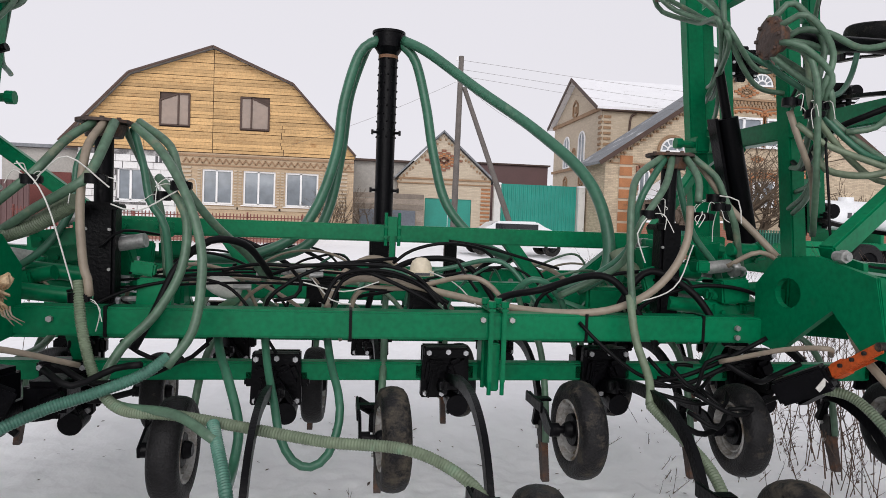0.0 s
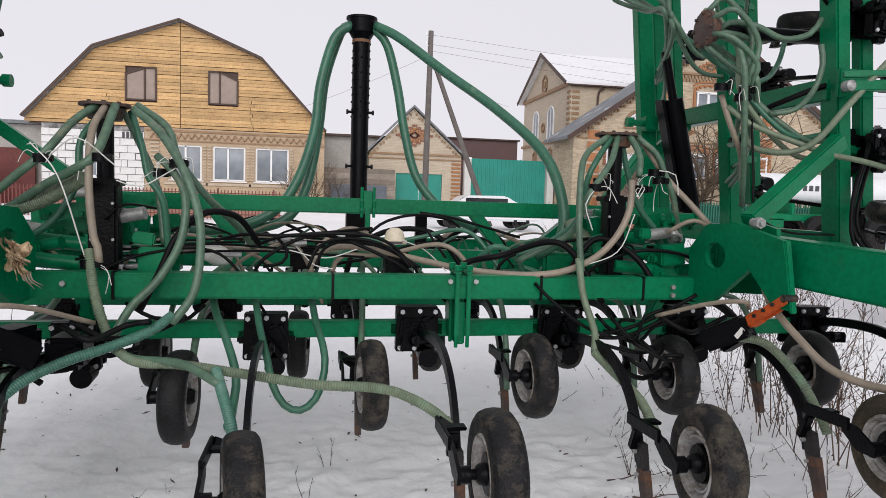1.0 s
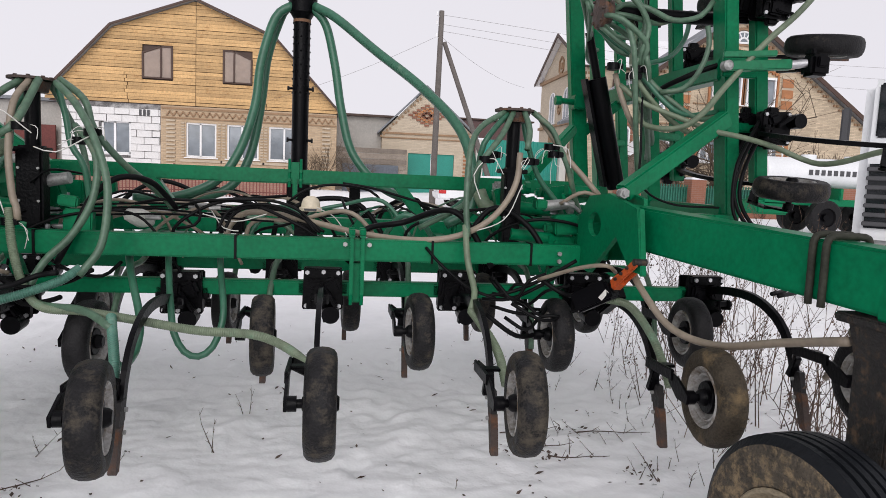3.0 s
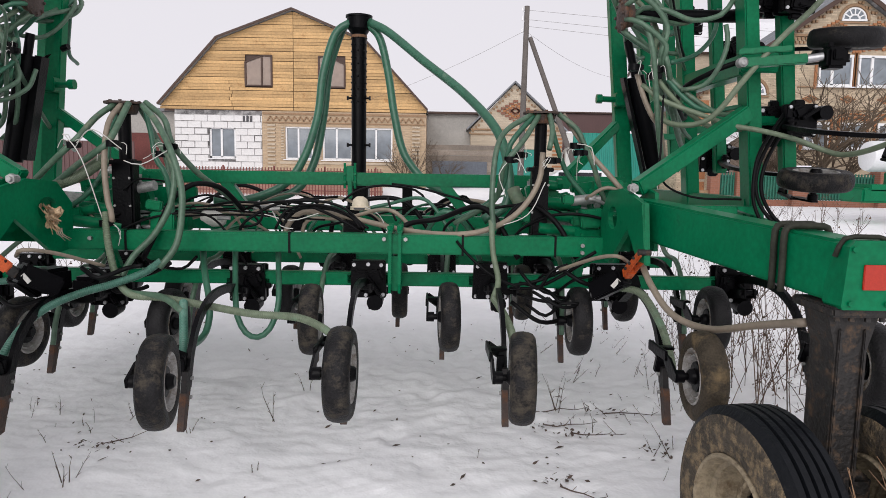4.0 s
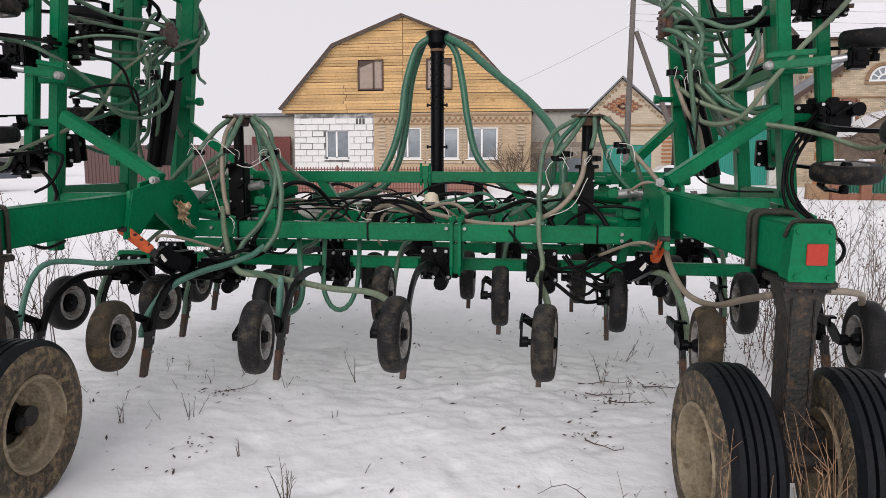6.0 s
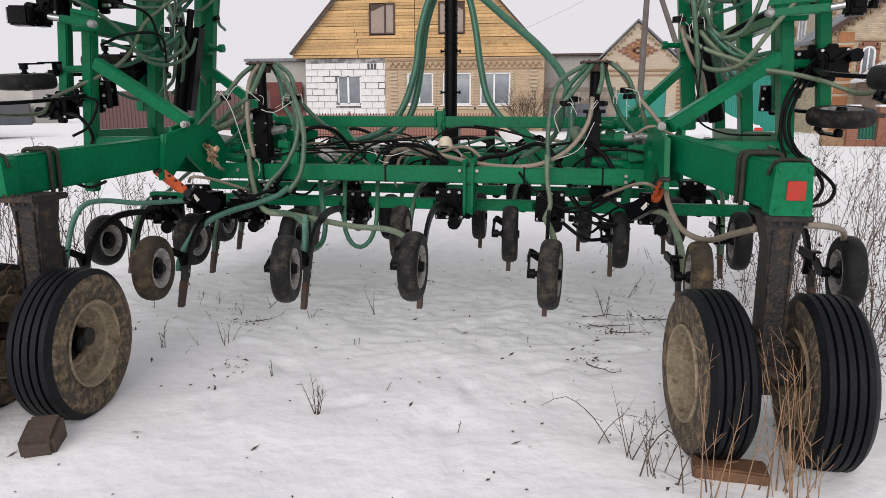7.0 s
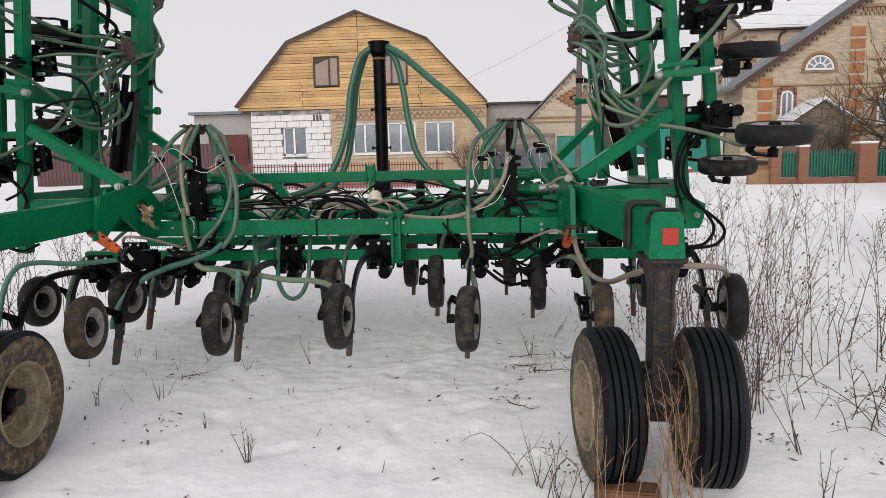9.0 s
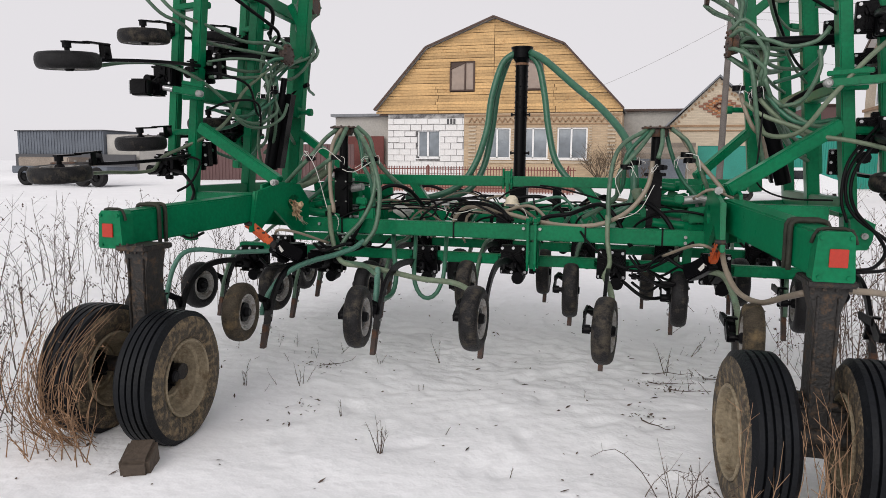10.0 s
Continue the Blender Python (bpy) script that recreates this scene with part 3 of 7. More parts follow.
# ---- hinge plates, transport arms, legs and twin wheels, one on either side ----
def twin_wheel(x, y, z, inner_side, toe, W=0.116):
    """A broad ribbed tyre on a dished rim; inner_side: +1 if its dish faces +x."""
    turn = Matrix.Translation((x, y, z)) @ Matrix.Rotation(radians(toe), 4, "Z") @ Matrix.Diagonal((inner_side, 1, 1, 1)) @ Matrix.Rotation(radians(tine_turn.uniform(0, 40)), 4, "X")
    R = 0.362
    bm = bmesh.new()
    side = [(0.198, 0.084), (0.215, 0.102), (0.25, W), (0.30, W + 0.002), (0.332, W - 0.008), (0.350, W - 0.024)]
    tread = []
    ribs = 5
    for i in range(ribs):
        a = (W - 0.026) - i * 2 * (W - 0.026) / ribs
        b = a - 2 * (W - 0.026) / ribs
        crown = 0.008 * (1 - (((a + b) / 2) / W) ** 2)
        tread += [(R - 0.006 + crown, a - 0.003), (R - 0.006 + crown, b + 0.008), (R - 0.020 + crown, b + 0.006), (R - 0.022 + crown, b)]
    prof = side + tread[:-2] + [(r, -q) for r, q in reversed(side)]
    lathe(bm, prof, 56, turn)
    tyre = mesh_of(bm, [TREAD, MUDDY], True, "twin_tyre")
    centre = Vector((x, y, z))
    for f in tyre.polygons:
        q = sum((tyre.vertices[v].co for v in f.vertices), Vector()) / len(f.vertices) - centre
        if math.sqrt(max(0.0, q.length_squared - (q.x * math.cos(radians(toe)) + q.y * math.sin(radians(toe))) ** 2)) < 0.338:
            f.material_index = 1
    t = part("twin_tyre", tyre, None, drill, "broad ribbed tyre with dried mud on its flank")
    bm = bmesh.new()
    lathe(bm, [(0.210, 0.090), (0.211, 0.106), (0.204, 0.113), (0.196, 0.108), (0.190, 0.088), (0.184, 0.062), (0.170, 0.052), (0.164, 0.030), (0.156, 0.002), (0.144, -0.012), (0.130, -0.004), (0.118, 0.004),
               (0.104, 0.002), (0.096, -0.012), (0.090, -0.05), (0.0008, -0.05)], 40, turn)
    lathe(bm, [(0.204, -0.100), (0.190, -0.094), (0.18, -0.05), (0.10, -0.03), (0.0008, -0.03)], 40, turn)
    part("rim", bm, MUDRIM, t, "mud-caked pale steel rim", smooth=True)
    bm = bmesh.new()
    lathe(bm, [(0.0008, 0.040), (0.026, 0.040), (0.036, 0.032), (0.042, -0.012), (0.060, -0.020), (0.094, -0.022), (0.096, -0.04)], 24, turn)
    for a in range(5):
        q = Vector((-0.022, 0.070 * math.cos(a * 1.2566), 0.070 * math.sin(a * 1.2566)))
        rod(bm, turn @ q, turn @ (q + Vector((0.022, 0, 0))), 0.011, seg=6)
    part("hub", bm, BLACK, t, smooth=True)


def side_gear(s, ball, a0, a1, leg_x, leg_y, wheels):
    """Hinge plate, transport arm, leg and twin wheels. s: +1 right, -1 left."""
    bx, by, bz = ball
    # plate of the hinge, standing along the arm, with an oval eye and a notch
    far_x, near_x = (1.335, 1.372) if s > 0 else (-1.645, -1.725)
    plate_x = lambda y: near_x + (far_x - near_x) * (y - 0.20) / 0.68
    bm = bmesh.new()
    ring = [(0.90, 0.97), (0.90, 1.22), (0.78, 1.34), (0.56, 1.36), (0.27, 1.30), (0.20, 1.02), (0.30, 1.02), (0.46, 1.16), (0.58, 1.07), (0.74, 0.95)]
    hole = [(0.70 + 0.075 * math.cos(a * 0.3927), 1.20 + 0.062 * math.sin(a * 0.3927)) for a in range(16)]
    loops = []
    for loop in (ring, hole):
        vs = [bm.verts.new((plate_x(y), y, z)) for y, z in loop]
        loops += [bm.edges.new((vs[i], vs[(i + 1) % len(vs)])) for i in range(len(vs))]
    bmesh.ops.triangle_fill(bm, use_beauty=True, edges=loops)
    ext = bmesh.ops.extrude_face_region(bm, geom=bm.faces[:])
    bmesh.ops.translate(bm, verts=[v for v in ext["geom"] if isinstance(v, bmesh.types.BMVert)], vec=(s * 0.025, 0, 0))
    plate = part("hinge_plate", bm, GREEN, drill, "thick green hinge plate with an oval hole")
    bm = bmesh.new()
    poly(bm, [(far_x + s * 0.16, y, z) for y, z in ((0.88, 1.0), (0.88, 1.25), (0.60, 1.36), (0.48, 1.34), (0.45, 1.05))], (s * 0.02, 0, 0))
    part("outer_plate", bm, GREEN, plate)
    bm = bmesh.new()
    rod(bm, (bx, 0.425, bz), (bx, 0.47, bz), 0.020, seg=16)
    rod(bm, (bx, by - 0.160, bz), (bx, by - 0.13, bz), 0.025, seg=6)
    rod(bm, (bx, by - 0.175, bz), (bx, by - 0.15, bz), 0.013, seg=12)
    part("hinge_pin", bm, GREYSTEEL, plate, smooth=True)
    part("link", one(bar, (far_x + s * 0.02, 0.86, 1.10), (far_x + s * 0.16, 0.86, 1.10), 0.03, 0.2, 0.005), GREEN, plate)
    part("edge_flange", one(bar, (near_x + s * 0.015, 0.205, 1.01), (near_x + s * 0.015, 0.27, 1.30), 0.028, 0.018, 0.004), GREEN, plate)
    # the arm that reaches back over the wheels
    arm = beam("transport_arm", a0, a1, 0.125, 0.195, bevel=0.01, label="heavy green box arm with a red square reflector on its end cap")
    q0, q1 = Vector(a0), Vector(a1)
    d = (q1 - q0).normalized()
    for t in (0.26, 0.31):
        c = q1 - d * t
        bm = bmesh.new()
        w, h = 0.076, 0.112
        tube(bm, [c + Vector((-w, 0, -h)), c + Vector((-w, 0, 0)), c + Vector((-w, 0, h * 0.8)), c + Vector((-w * 0.7, 0, h)), c + Vector((0, 0, h)), c + Vector((w * 0.7, 0, h)),
                  c + Vector((w, 0, h * 0.8)), c + Vector((w, 0, 0)), c + Vector((w, 0, -h))], 0.012, seg=8)
        part("band", bm, BAND, arm, smooth="all")
    cx, cy, cz = a1
    bm = bmesh.new()
    ring = [(-0.074, -0.105), (-0.080, -0.095), (-0.068, 0.085), (-0.052, 0.104), (0.052, 0.104), (0.068, 0.085), (0.080, -0.095), (0.074, -0.105)]
    poly(bm, [(cx + u, cy - 0.03, cz + v) for u, v in ring], (0, 0.10, 0))
    cap = part("end_cap", bm, GREEN, arm)
    part("reflector", one(box, (cx + 0.012 * s, cy - 0.034, cz - 0.005), (0.070, 0.008, 0.076), bevel=0.002), REFLECTOR, cap, "square red reflector")
    for u in (-0.055, 0.055):
        for v in (-0.085, 0.078):
            part("bolt", one(bolts, [(cx + u, cy - 0.03, cz + v)], (0, -1, 0), r=0.009, h=0.009), GREEN, cap)
    tube_bm = one(tube, [(cx - 0.082, cy + 0.02, cz + 0.05), (cx - 0.062, cy + 0.01, cz + 0.106), (cx, cy, cz + 0.113), (cx + 0.062, cy, cz + 0.106), (cx + 0.082, cy, cz + 0.05)], 0.008)
    part("edge_hose", tube_bm, BAND, cap, smooth="all")
    # the leg
    ly = leg_y
    bm = bmesh.new()
    box(bm, (leg_x, ly, 1.030), (0.19, 0.24, 0.03), bevel=0.006)
    k = 0.78 if s > 0 else 0.96
    poly(bm, [(leg_x - 0.080, ly - 0.07, 1.015), (leg_x + 0.080, ly - 0.07, 1.015), (leg_x + 0.064 * k, ly - 0.07, 0.90), (leg_x + 0.060 * k, ly - 0.07, 0.26), (leg_x - 0.060 * k, ly - 0.07, 0.26), (leg_x - 0.064 * k, ly - 0.07, 0.90)], (0, 0.14, 0))
    box(bm, (leg_x, ly, 0.50), (0.14, 0.16, 0.02), bevel=0.004)
    for u in (-0.05 * k, 0.05 * k):
        box(bm, (leg_x + u, ly - 0.075, 0.62), (0.012, 0.014, 0.7), bevel=0.003)
    for u in (-0.07, -0.025, 0.025, 0.07):
        rod(bm, (leg_x + u, ly - 0.10, 1.00), (leg_x + u, ly - 0.10, 1.055), 0.009, seg=6)
    leg = part("wheel_leg", bm, LEG, drill, "dirty black steel leg with rust and dried mud")
    bm = bmesh.new()
    box(bm, (leg_x, ly, 0.42), (max(wheels) - min(wheels) - 0.24, 0.13, 0.13), bevel=0.015)
    rod(bm, (min(wheels) - 0.02, ly - 0.06, 0.35), (max(wheels) + 0.02, ly - 0.06, 0.35), 0.045)
    part("axle", bm, LEG, leg, smooth=True)


side_gear(1, (1.37, 0.575, 1.365), (1.46, 0.55, 1.215), (1.69, -0.91, 1.148), 1.695, -0.80, (1.452, 1.925))
side_gear(-1, (-1.68, 0.575, 1.36), (-1.80, 0.55, 1.19), (-1.885, -0.935, 1.13), -1.75, -0.86, (-1.50, -1.99))
twin_wheel(1.440, -0.88, 0.345, -1, 7, 0.104)
twin_wheel(1.892, -0.88, 0.345, -1, -2, 0.110)
twin_wheel(-1.50, -1.0, 0.345, 1, 6)
twin_wheel(-1.99, -0.98, 0.345, 1, 4)

# ---- folded wings: sections like the middle one, standing on edge ----
def wing(s, foot, lean, back=0.0, top=4.4):
    """s: side; foot: distance of the rear beam at z 1.2 from the middle; lean: metres inward for each metre up."""
    def at(d, y, z):
        return (MID + s * (foot + d - lean * (z - 1.2)), y - back, z)

    fore = 0.0 if s > 0 else 0.06
    main = beam("wing_beam", at(fore, 0.95, 1.0 if s > 0 else 0.86), at(fore, 0.95, top), 0.08, 0.13 if s > 0 else 0.09, label="upright green wing beam, folded for transport")
    mid = -0.02 if s > 0 else 0.11
    beam("wing_beam", at(mid, 1.84, 0.95), at(mid, 1.84, top), 0.09, 0.12)
    rear = -0.02 if s > 0 else 0.20
    beam("wing_beam", at(rear, 2.75, 1.0), at(rear, 2.75, top), 0.09, 0.12)
    chord, cy = (-0.36, 2.30) if s > 0 else (-0.19, 2.18)
    beam("wing_chord", at(chord, cy, 1.30), at(chord, cy, top), 0.11, 0.09)
    out = 0.265 if s > 0 else 0.345
    for k in range(3):
        beam("wing_tine_bar", at(out, 1.06 + 0.95 * k, 1.45), at(out, 1.06 + 0.95 * k, top), 0.08, 0.075)
    for z in (1.25, 2.05, 3.0, 3.9):
        beam("wing_cross_beam", at(fore, 0.94, z), at(rear, 2.70, z), 0.10, 0.12)
    for z in (1.75, 2.75, 3.7):
        beam("wing_strut", at(-0.04, cy, z + 0.25), at(chord, cy, z), 0.07, 0.07)
        for k in range(3):
            beam("hanger", at(0.03, 1.0 + 0.9 * k, z), at(out, 1.06 + 0.95 * k, z), 0.08, 0.05)
    # root: level tube, sloping brace and gusset from the hinge
    bx = 1.387 if s > 0 else -1.68
    if s > 0:
        root = beam("wing_root", (bx + 0.05, 0.89, 1.19), (2.075, 0.89, 1.19), 0.13, 0.15)
        part("upper_arm", one(poly, [(2.07, 0.826, 1.265), (2.20, 0.826, 1.265), (2.20, 0.826, 1.205), (2.075, 0.826, 1.245)], (0, 0.10, 0)), GREEN, root)
        lug = part("lug", one(poly, [(2.19, 0.80, 1.19), (2.25, 0.80, 1.205), (2.335, 0.80, 1.16), (2.325, 0.80, 1.06), (2.30, 0.80, 0.995), (2.185, 0.80, 0.99), (2.20, 0.80, 1.10)], (0, 0.05, 0)), GREEN, root)
        eye = one(rod, (2.275, 0.775, 1.085), (2.275, 0.80, 1.085), 0.020, seg=16)
        bolts(eye, [(2.275, 0.775, 1.085)], (0, -1, 0), r=0.011)
        part("eye_bolt", eye, GREYSTEEL, lug, smooth=True)
    else:
        beam("wing_root", (bx - 0.05, 0.89, 1.19), at(-0.05, 0.89, 1.19), 0.13, 0.15)
    beam("wing_brace", (bx + s * 0.05, 0.60, 1.36), at(-0.06, 0.85, 1.78), 0.07, 0.085)
    beam("wing_brace", (bx - s * 0.05, 1.95, 1.42 if s > 0 else 1.33), at(chord - 0.04, cy - 0.02, 1.80), 0.06, 0.07)
    beam("wing_root", (bx, 2.75, 1.10), at(rear - 0.03, 2.75, 1.15), 0.12, 0.14)
    # stub pin on the inner chord
    bm = bmesh.new()
    c = Vector(at(chord - 0.02, cy - 0.08, 1.98))
    rod(bm, c, c + Vector((-s * 0.17, -0.05, 0.0)), 0.022, seg=10)
    rod(bm, c + Vector((-s * 0.15, -0.05, 0)), c + Vector((-s * 0.19, -0.05, 0)), 0.034, seg=10)
    box(bm, c, (0.09, 0.10, 0.10), bevel=0.008)
    part("stub", bm, GREEN, main, smooth=True)
    # fold cylinder with its black guard
    p0, p1 = Vector(at(-0.18, 2.05, 1.38)), Vector(at(-0.33, 1.98, 2.12))
    if s < 0:
        p0, p1 = Vector((-2.395, 1.60, 1.45)), Vector((-2.26, 1.60, 2.13))
        hook = one(rod, (-2.36, 1.96, 2.16), (-2.23, 1.98, 2.24), 0.014, seg=8)
        rod(hook, (-2.24, 1.98, 2.235), (-2.19, 1.97, 2.25), 0.022, seg=10)
        part("hook", hook, BLACK, main, smooth=True)
    cyl = part("cylinder", one(rod, p0, p1, 0.062, seg=20), BLACK, drill, "thick black hydraulic cylinder", smooth=True)
    part("rod", one(rod, p1, p1 + (p1 - p0) * (0.4 if s > 0 else 0.2), 0.028), BLACK, cyl, smooth=True)
    bm = bmesh.new()
    box(bm, (p0 + p1) / 2 + Vector((-s * 0.085, 0.02, 0.0)), (0.02 if s > 0 else 0.045, 0.09, (p1 - p0).length * 0.98), between(p0, p1) @ Matrix.Rotation(radians(90), 3, "X"))
    part("guard", bm, BLACK, cyl)
    # latch arm pointing outward, with a chrome rod
    c = Vector(at(-0.16, 0.72, 2.02))
    e = Vector(at(0.15 if s > 0 else 0.03, 0.62, 2.035 if s > 0 else 2.05))
    bm = one(bar, c, e, 0.06, 0.05, 0.006)
    bar(bm, c + Vector((0, 0.0, 0.06)), e + Vector((-s * 0.08, 0, 0.05)), 0.03, 0.03, 0.004)
    box(bm, at(0, 0.82, 2.06), (0.20, 0.03, 0.14), bevel=0.006)
    latch = part("latch_arm", bm, GREEN, main)
    part("latch_rod", one(rod, e, e + Vector((s * 0.07, -0.02, 0.01)), 0.022), STEEL, latch, smooth=True)
    bm = bmesh.new()
    q = e + Vector((s * 0.12, -0.02, 0.0))
    box(bm, q, (0.10, 0.10, 0.105), bevel=0.014)
    box(bm, q + Vector((0, -0.055, 0.012)), (0.055, 0.02, 0.05), bevel=0.006)
    box(bm, q + Vector((-s * 0.03, 0, 0.065)), (0.03, 0.06, 0.03), bevel=0.006)
    part("latch_block", bm, BLACK, latch)
    bm = bmesh.new()
    lathe(bm, [(0.0008, -0.03), (0.014, -0.03), (0.026, -0.02), (0.026, 0.02), (0.0008, 0.02)], 20, Matrix.Translation(c + Vector((0, -0.04, 0.0))) @ Matrix.Rotation(radians(90), 4, "Z"))
    part("latch_pin", bm, GREYSTEEL, latch, smooth=True)
    return at


right_at = wing(1, 2.365, 0.095)
left_at = wing(-1, 2.425, 0.09, 0.18)
HUB = Vector((0.03, -1.43, -0.18))


def wing_tine(wheel, m):
    """A tine on a folded wing, by the place of its press wheel."""
    tine(Matrix.Translation(wheel) @ m @ Matrix.Translation(-HUB), bare=True)


for x, y, z, a in ((-2.83, 0.80, 2.20, 90), (-2.84, 0.80, 1.475, 90), (-2.95, 1.74, 1.78, 90), (-2.88, 1.74, 2.60, 90), (2.42, 0.985, 1.75, -90), (2.36, 0.985, 2.42, -90)):
    block = hang(new("mount_block", TINE["block"]), drill)
    block.matrix_basis = pose(x, y, z, 0, a, 0) @ Matrix.Scale(0.86, 4)
    tagged(block, label="black cast block clamped on a wing bar")
    for name, me in TINE["cast"]:
        new(name, me).parent = block
    for q in ((-0.086, -0.075, -0.108), (0.088, -0.075, -0.108), (-0.080, -0.113, 0.076), (0.080, -0.113, 0.076)):
        o = new("bolt", TINE["bolt"])
        o.parent = block
        o.matrix_basis = Matrix.Translation(q)
turn = pose(0, 0, 0, 0, 0, -7) @ pose(0, 0, 0, 7, 0, 0) @ pose(0, 0, 0, 0, -90, 0)
for wheel in ((2.36, -0.30, 1.60), (2.30, -0.30, 2.335), (2.22, -0.30, 3.1), (2.46, 0.77, 1.42), (2.57, 0.77, 2.17), (2.49, 0.77, 2.95), (2.55, 1.7, 2.6), (2.48, 1.7, 3.35)):
    wing_tine(wheel, turn)
turn = pose(0, 0, 0, 0, 0, 5) @ pose(0, 0, 0, 5, 0, 0) @ pose(0, 0, 0, 0, 90, 0)
for wheel in ((-2.68, -0.50, 1.42), (-2.565, -0.50, 2.125), (-2.53, -0.50, 2.9), (-2.85, 0.45, 1.645), (-2.78, 0.45, 2.45), (-2.71, 0.45, 3.2), (-2.9, 1.4, 1.85), (-2.83, 1.4, 2.6), (-2.76, 1.4, 3.35)):
    wing_tine(wheel, turn)

# ---- distribution tower and heads ----
bm = bmesh.new()
rod(bm, (-0.215, 2.45, 1.0), (-0.215, 2.45, 2.50), 0.058, seg=20)
box(bm, (-0.215, 2.45, 1.22), (0.16, 0.16, 0.30), bevel=0.01)
tower = part("tower_pipe", bm, BLACK, drill, "tall dimpled black riser pipe", smooth=True)
bm = bmesh.new()
rnd = random.Random(3)
for i in range(11):
    for a in range(8):
        ang = a * 0.785 + 0.39 * (i % 2)
        q = Vector((-0.215 + 0.058 * math.cos(ang), 2.45 + 0.058 * math.sin(ang), 1.95 + 0.048 * i))
        bmesh.ops.create_icosphere(bm, subdivisions=1, radius=0.0075, matrix=Matrix.Translation(q))
part("dimple", bm, BLACK, tower, smooth="all", kind="stuff")
bm = bmesh.new()
rod(bm, (-0.215, 2.45, 2.46), (-0.215, 2.45, 2.50), 0.060, 0.085, seg=24)
rod(bm, (-0.215, 2.45, 2.50), (-0.215, 2.45, 2.585), 0.088, 0.096, seg=24)
rod(bm, (-0.215, 2.45, 2.585), (-0.215, 2.45, 2.60), 0.103, seg=24)
part("tower_head", bm, BLACK, tower, smooth=True)
part("tower_ring", one(rod, (-0.215, 2.45, 2.435), (-0.215, 2.45, 2.455), 0.061, seg=20), BLOCKWOOD, tower, smooth=True)
for z in (1.62, 1.98):
    bm = bmesh.new()
    rod(bm, (-0.30, 2.44, z), (-0.13, 2.44, z), 0.009, seg=8)
    for sx in (-1, 1):
        rod(bm, (-0.215 + sx * 0.078, 2.44, z), (-0.215 + sx * 0.092, 2.44, z), 0.016, seg=6)
    part("tower_bolt", bm, BLACK, tower)

heads = {}
for x, z1 in ((-1.425, 1.78), (1.005, 1.765)):
    bm = bmesh.new()
    rod(bm, (x, 1.10, 1.42), (x, 1.10, z1 - 0.01), 0.036, seg=16)
    post = part("riser", bm, BLACK, drill, "black riser pipe with a flat round distributor", smooth=True)
    bm = bmesh.new()
    box(bm, (x, 1.09, 1.26), (0.125 if x < 0 else 0.098, 0.10, 0.42), bevel=0.012)
    box(bm, (x, 1.09, 1.45), (0.15, 0.11, 0.025), bevel=0.004)
    part("post", bm, BLACK, post)
    for u in (-0.045, 0.045):
        for z in (1.36, 1.20):
            part("bolt", one(bolts, [(x + u, 1.04, z)], (0, -1, 0), r=0.007, h=0.008), GREYSTEEL, post)
    bm = bmesh.new()
    rod(bm, (x, 1.10, z1 + 0.006), (x, 1.10, z1 + 0.018), 0.108, seg=28)
    rod(bm, (x, 1.10, z1 - 0.05), (x, 1.10, z1), 0.07, 0.085, seg=24)
    for a in range(8):
        ang = a * 0.785 + 0.2
        rod(bm, (x + 0.083 * math.cos(ang), 1.10 + 0.083 * math.sin(ang), z1 + 0.012), (x + 0.083 * math.cos(ang), 1.10 + 0.083 * math.sin(ang), z1 + 0.026), 0.009, seg=6)
    part("distributor", bm, RUSTY, post, "rusty round distributor plate", smooth=True)
    heads[x] = z1

# ---- hoses and lines ----
hose(drill, [(-0.275, 2.42, 2.546), (-0.391, 2.4, 2.448), (-0.478, 2.36, 2.141), (-0.513, 2.33, 1.836), (-0.611, 2.3, 1.52), (-0.758, 2.25, 1.307), (-1.012, 2.2, 1.195), (-1.244, 2.1, 1.182)], 0.0313, HOSE_DARK, 0.0, "tower_hose")
hose(drill, [(-0.301, 2.52, 2.558), (-0.353, 2.5, 2.501), (-0.447, 2.47, 2.2), (-0.488, 2.44, 1.845), (-0.554, 2.4, 1.487), (-0.68, 2.3, 1.263), (-0.937, 2.25, 1.172)], 0.0313, HOSE_DARK, 0.0, "tower_hose")
hose(drill, [(-0.138, 2.42, 2.531), (-0.047, 2.4, 2.418), (0.021, 2.35, 2.146), (0.072, 2.3, 1.842), (0.157, 2.25, 1.54), (0.345, 2.2, 1.327), (0.565, 2.2, 1.222)], 0.0296, HOSE_DARK, 0.0, "tower_hose")
hose(drill, [(-0.127, 2.4, 2.544), (0.022, 2.3, 2.454), (0.291, 2.1, 2.218), (0.581, 1.85, 1.964), (0.788, 1.6, 1.706), (0.859, 1.45, 1.444), (0.843, 1.4, 1.225), (0.698, 1.4, 1.123)], 0.0313, HOSE_DARK, 0.0, "tower_hose")
hose(drill, [(-1.437, 1.03, 1.783), (-1.51, 0.95, 1.702), (-1.578, 0.85, 1.572), (-1.692, 0.85, 1.468), (-1.838, 0.9, 1.349)], 0.0169, HOSE, 0.0, "seed_hose")
hose(drill, [(-1.4, 1.02, 1.783), (-1.415, 0.88, 1.66), (-1.402, 0.79, 1.44), (-1.381, 0.77, 1.238), (-1.365, 0.765, 1.193), (-1.356, 0.76, 1.125)], 0.0155, HOSE_TAN, 0.0, "seed_hose")
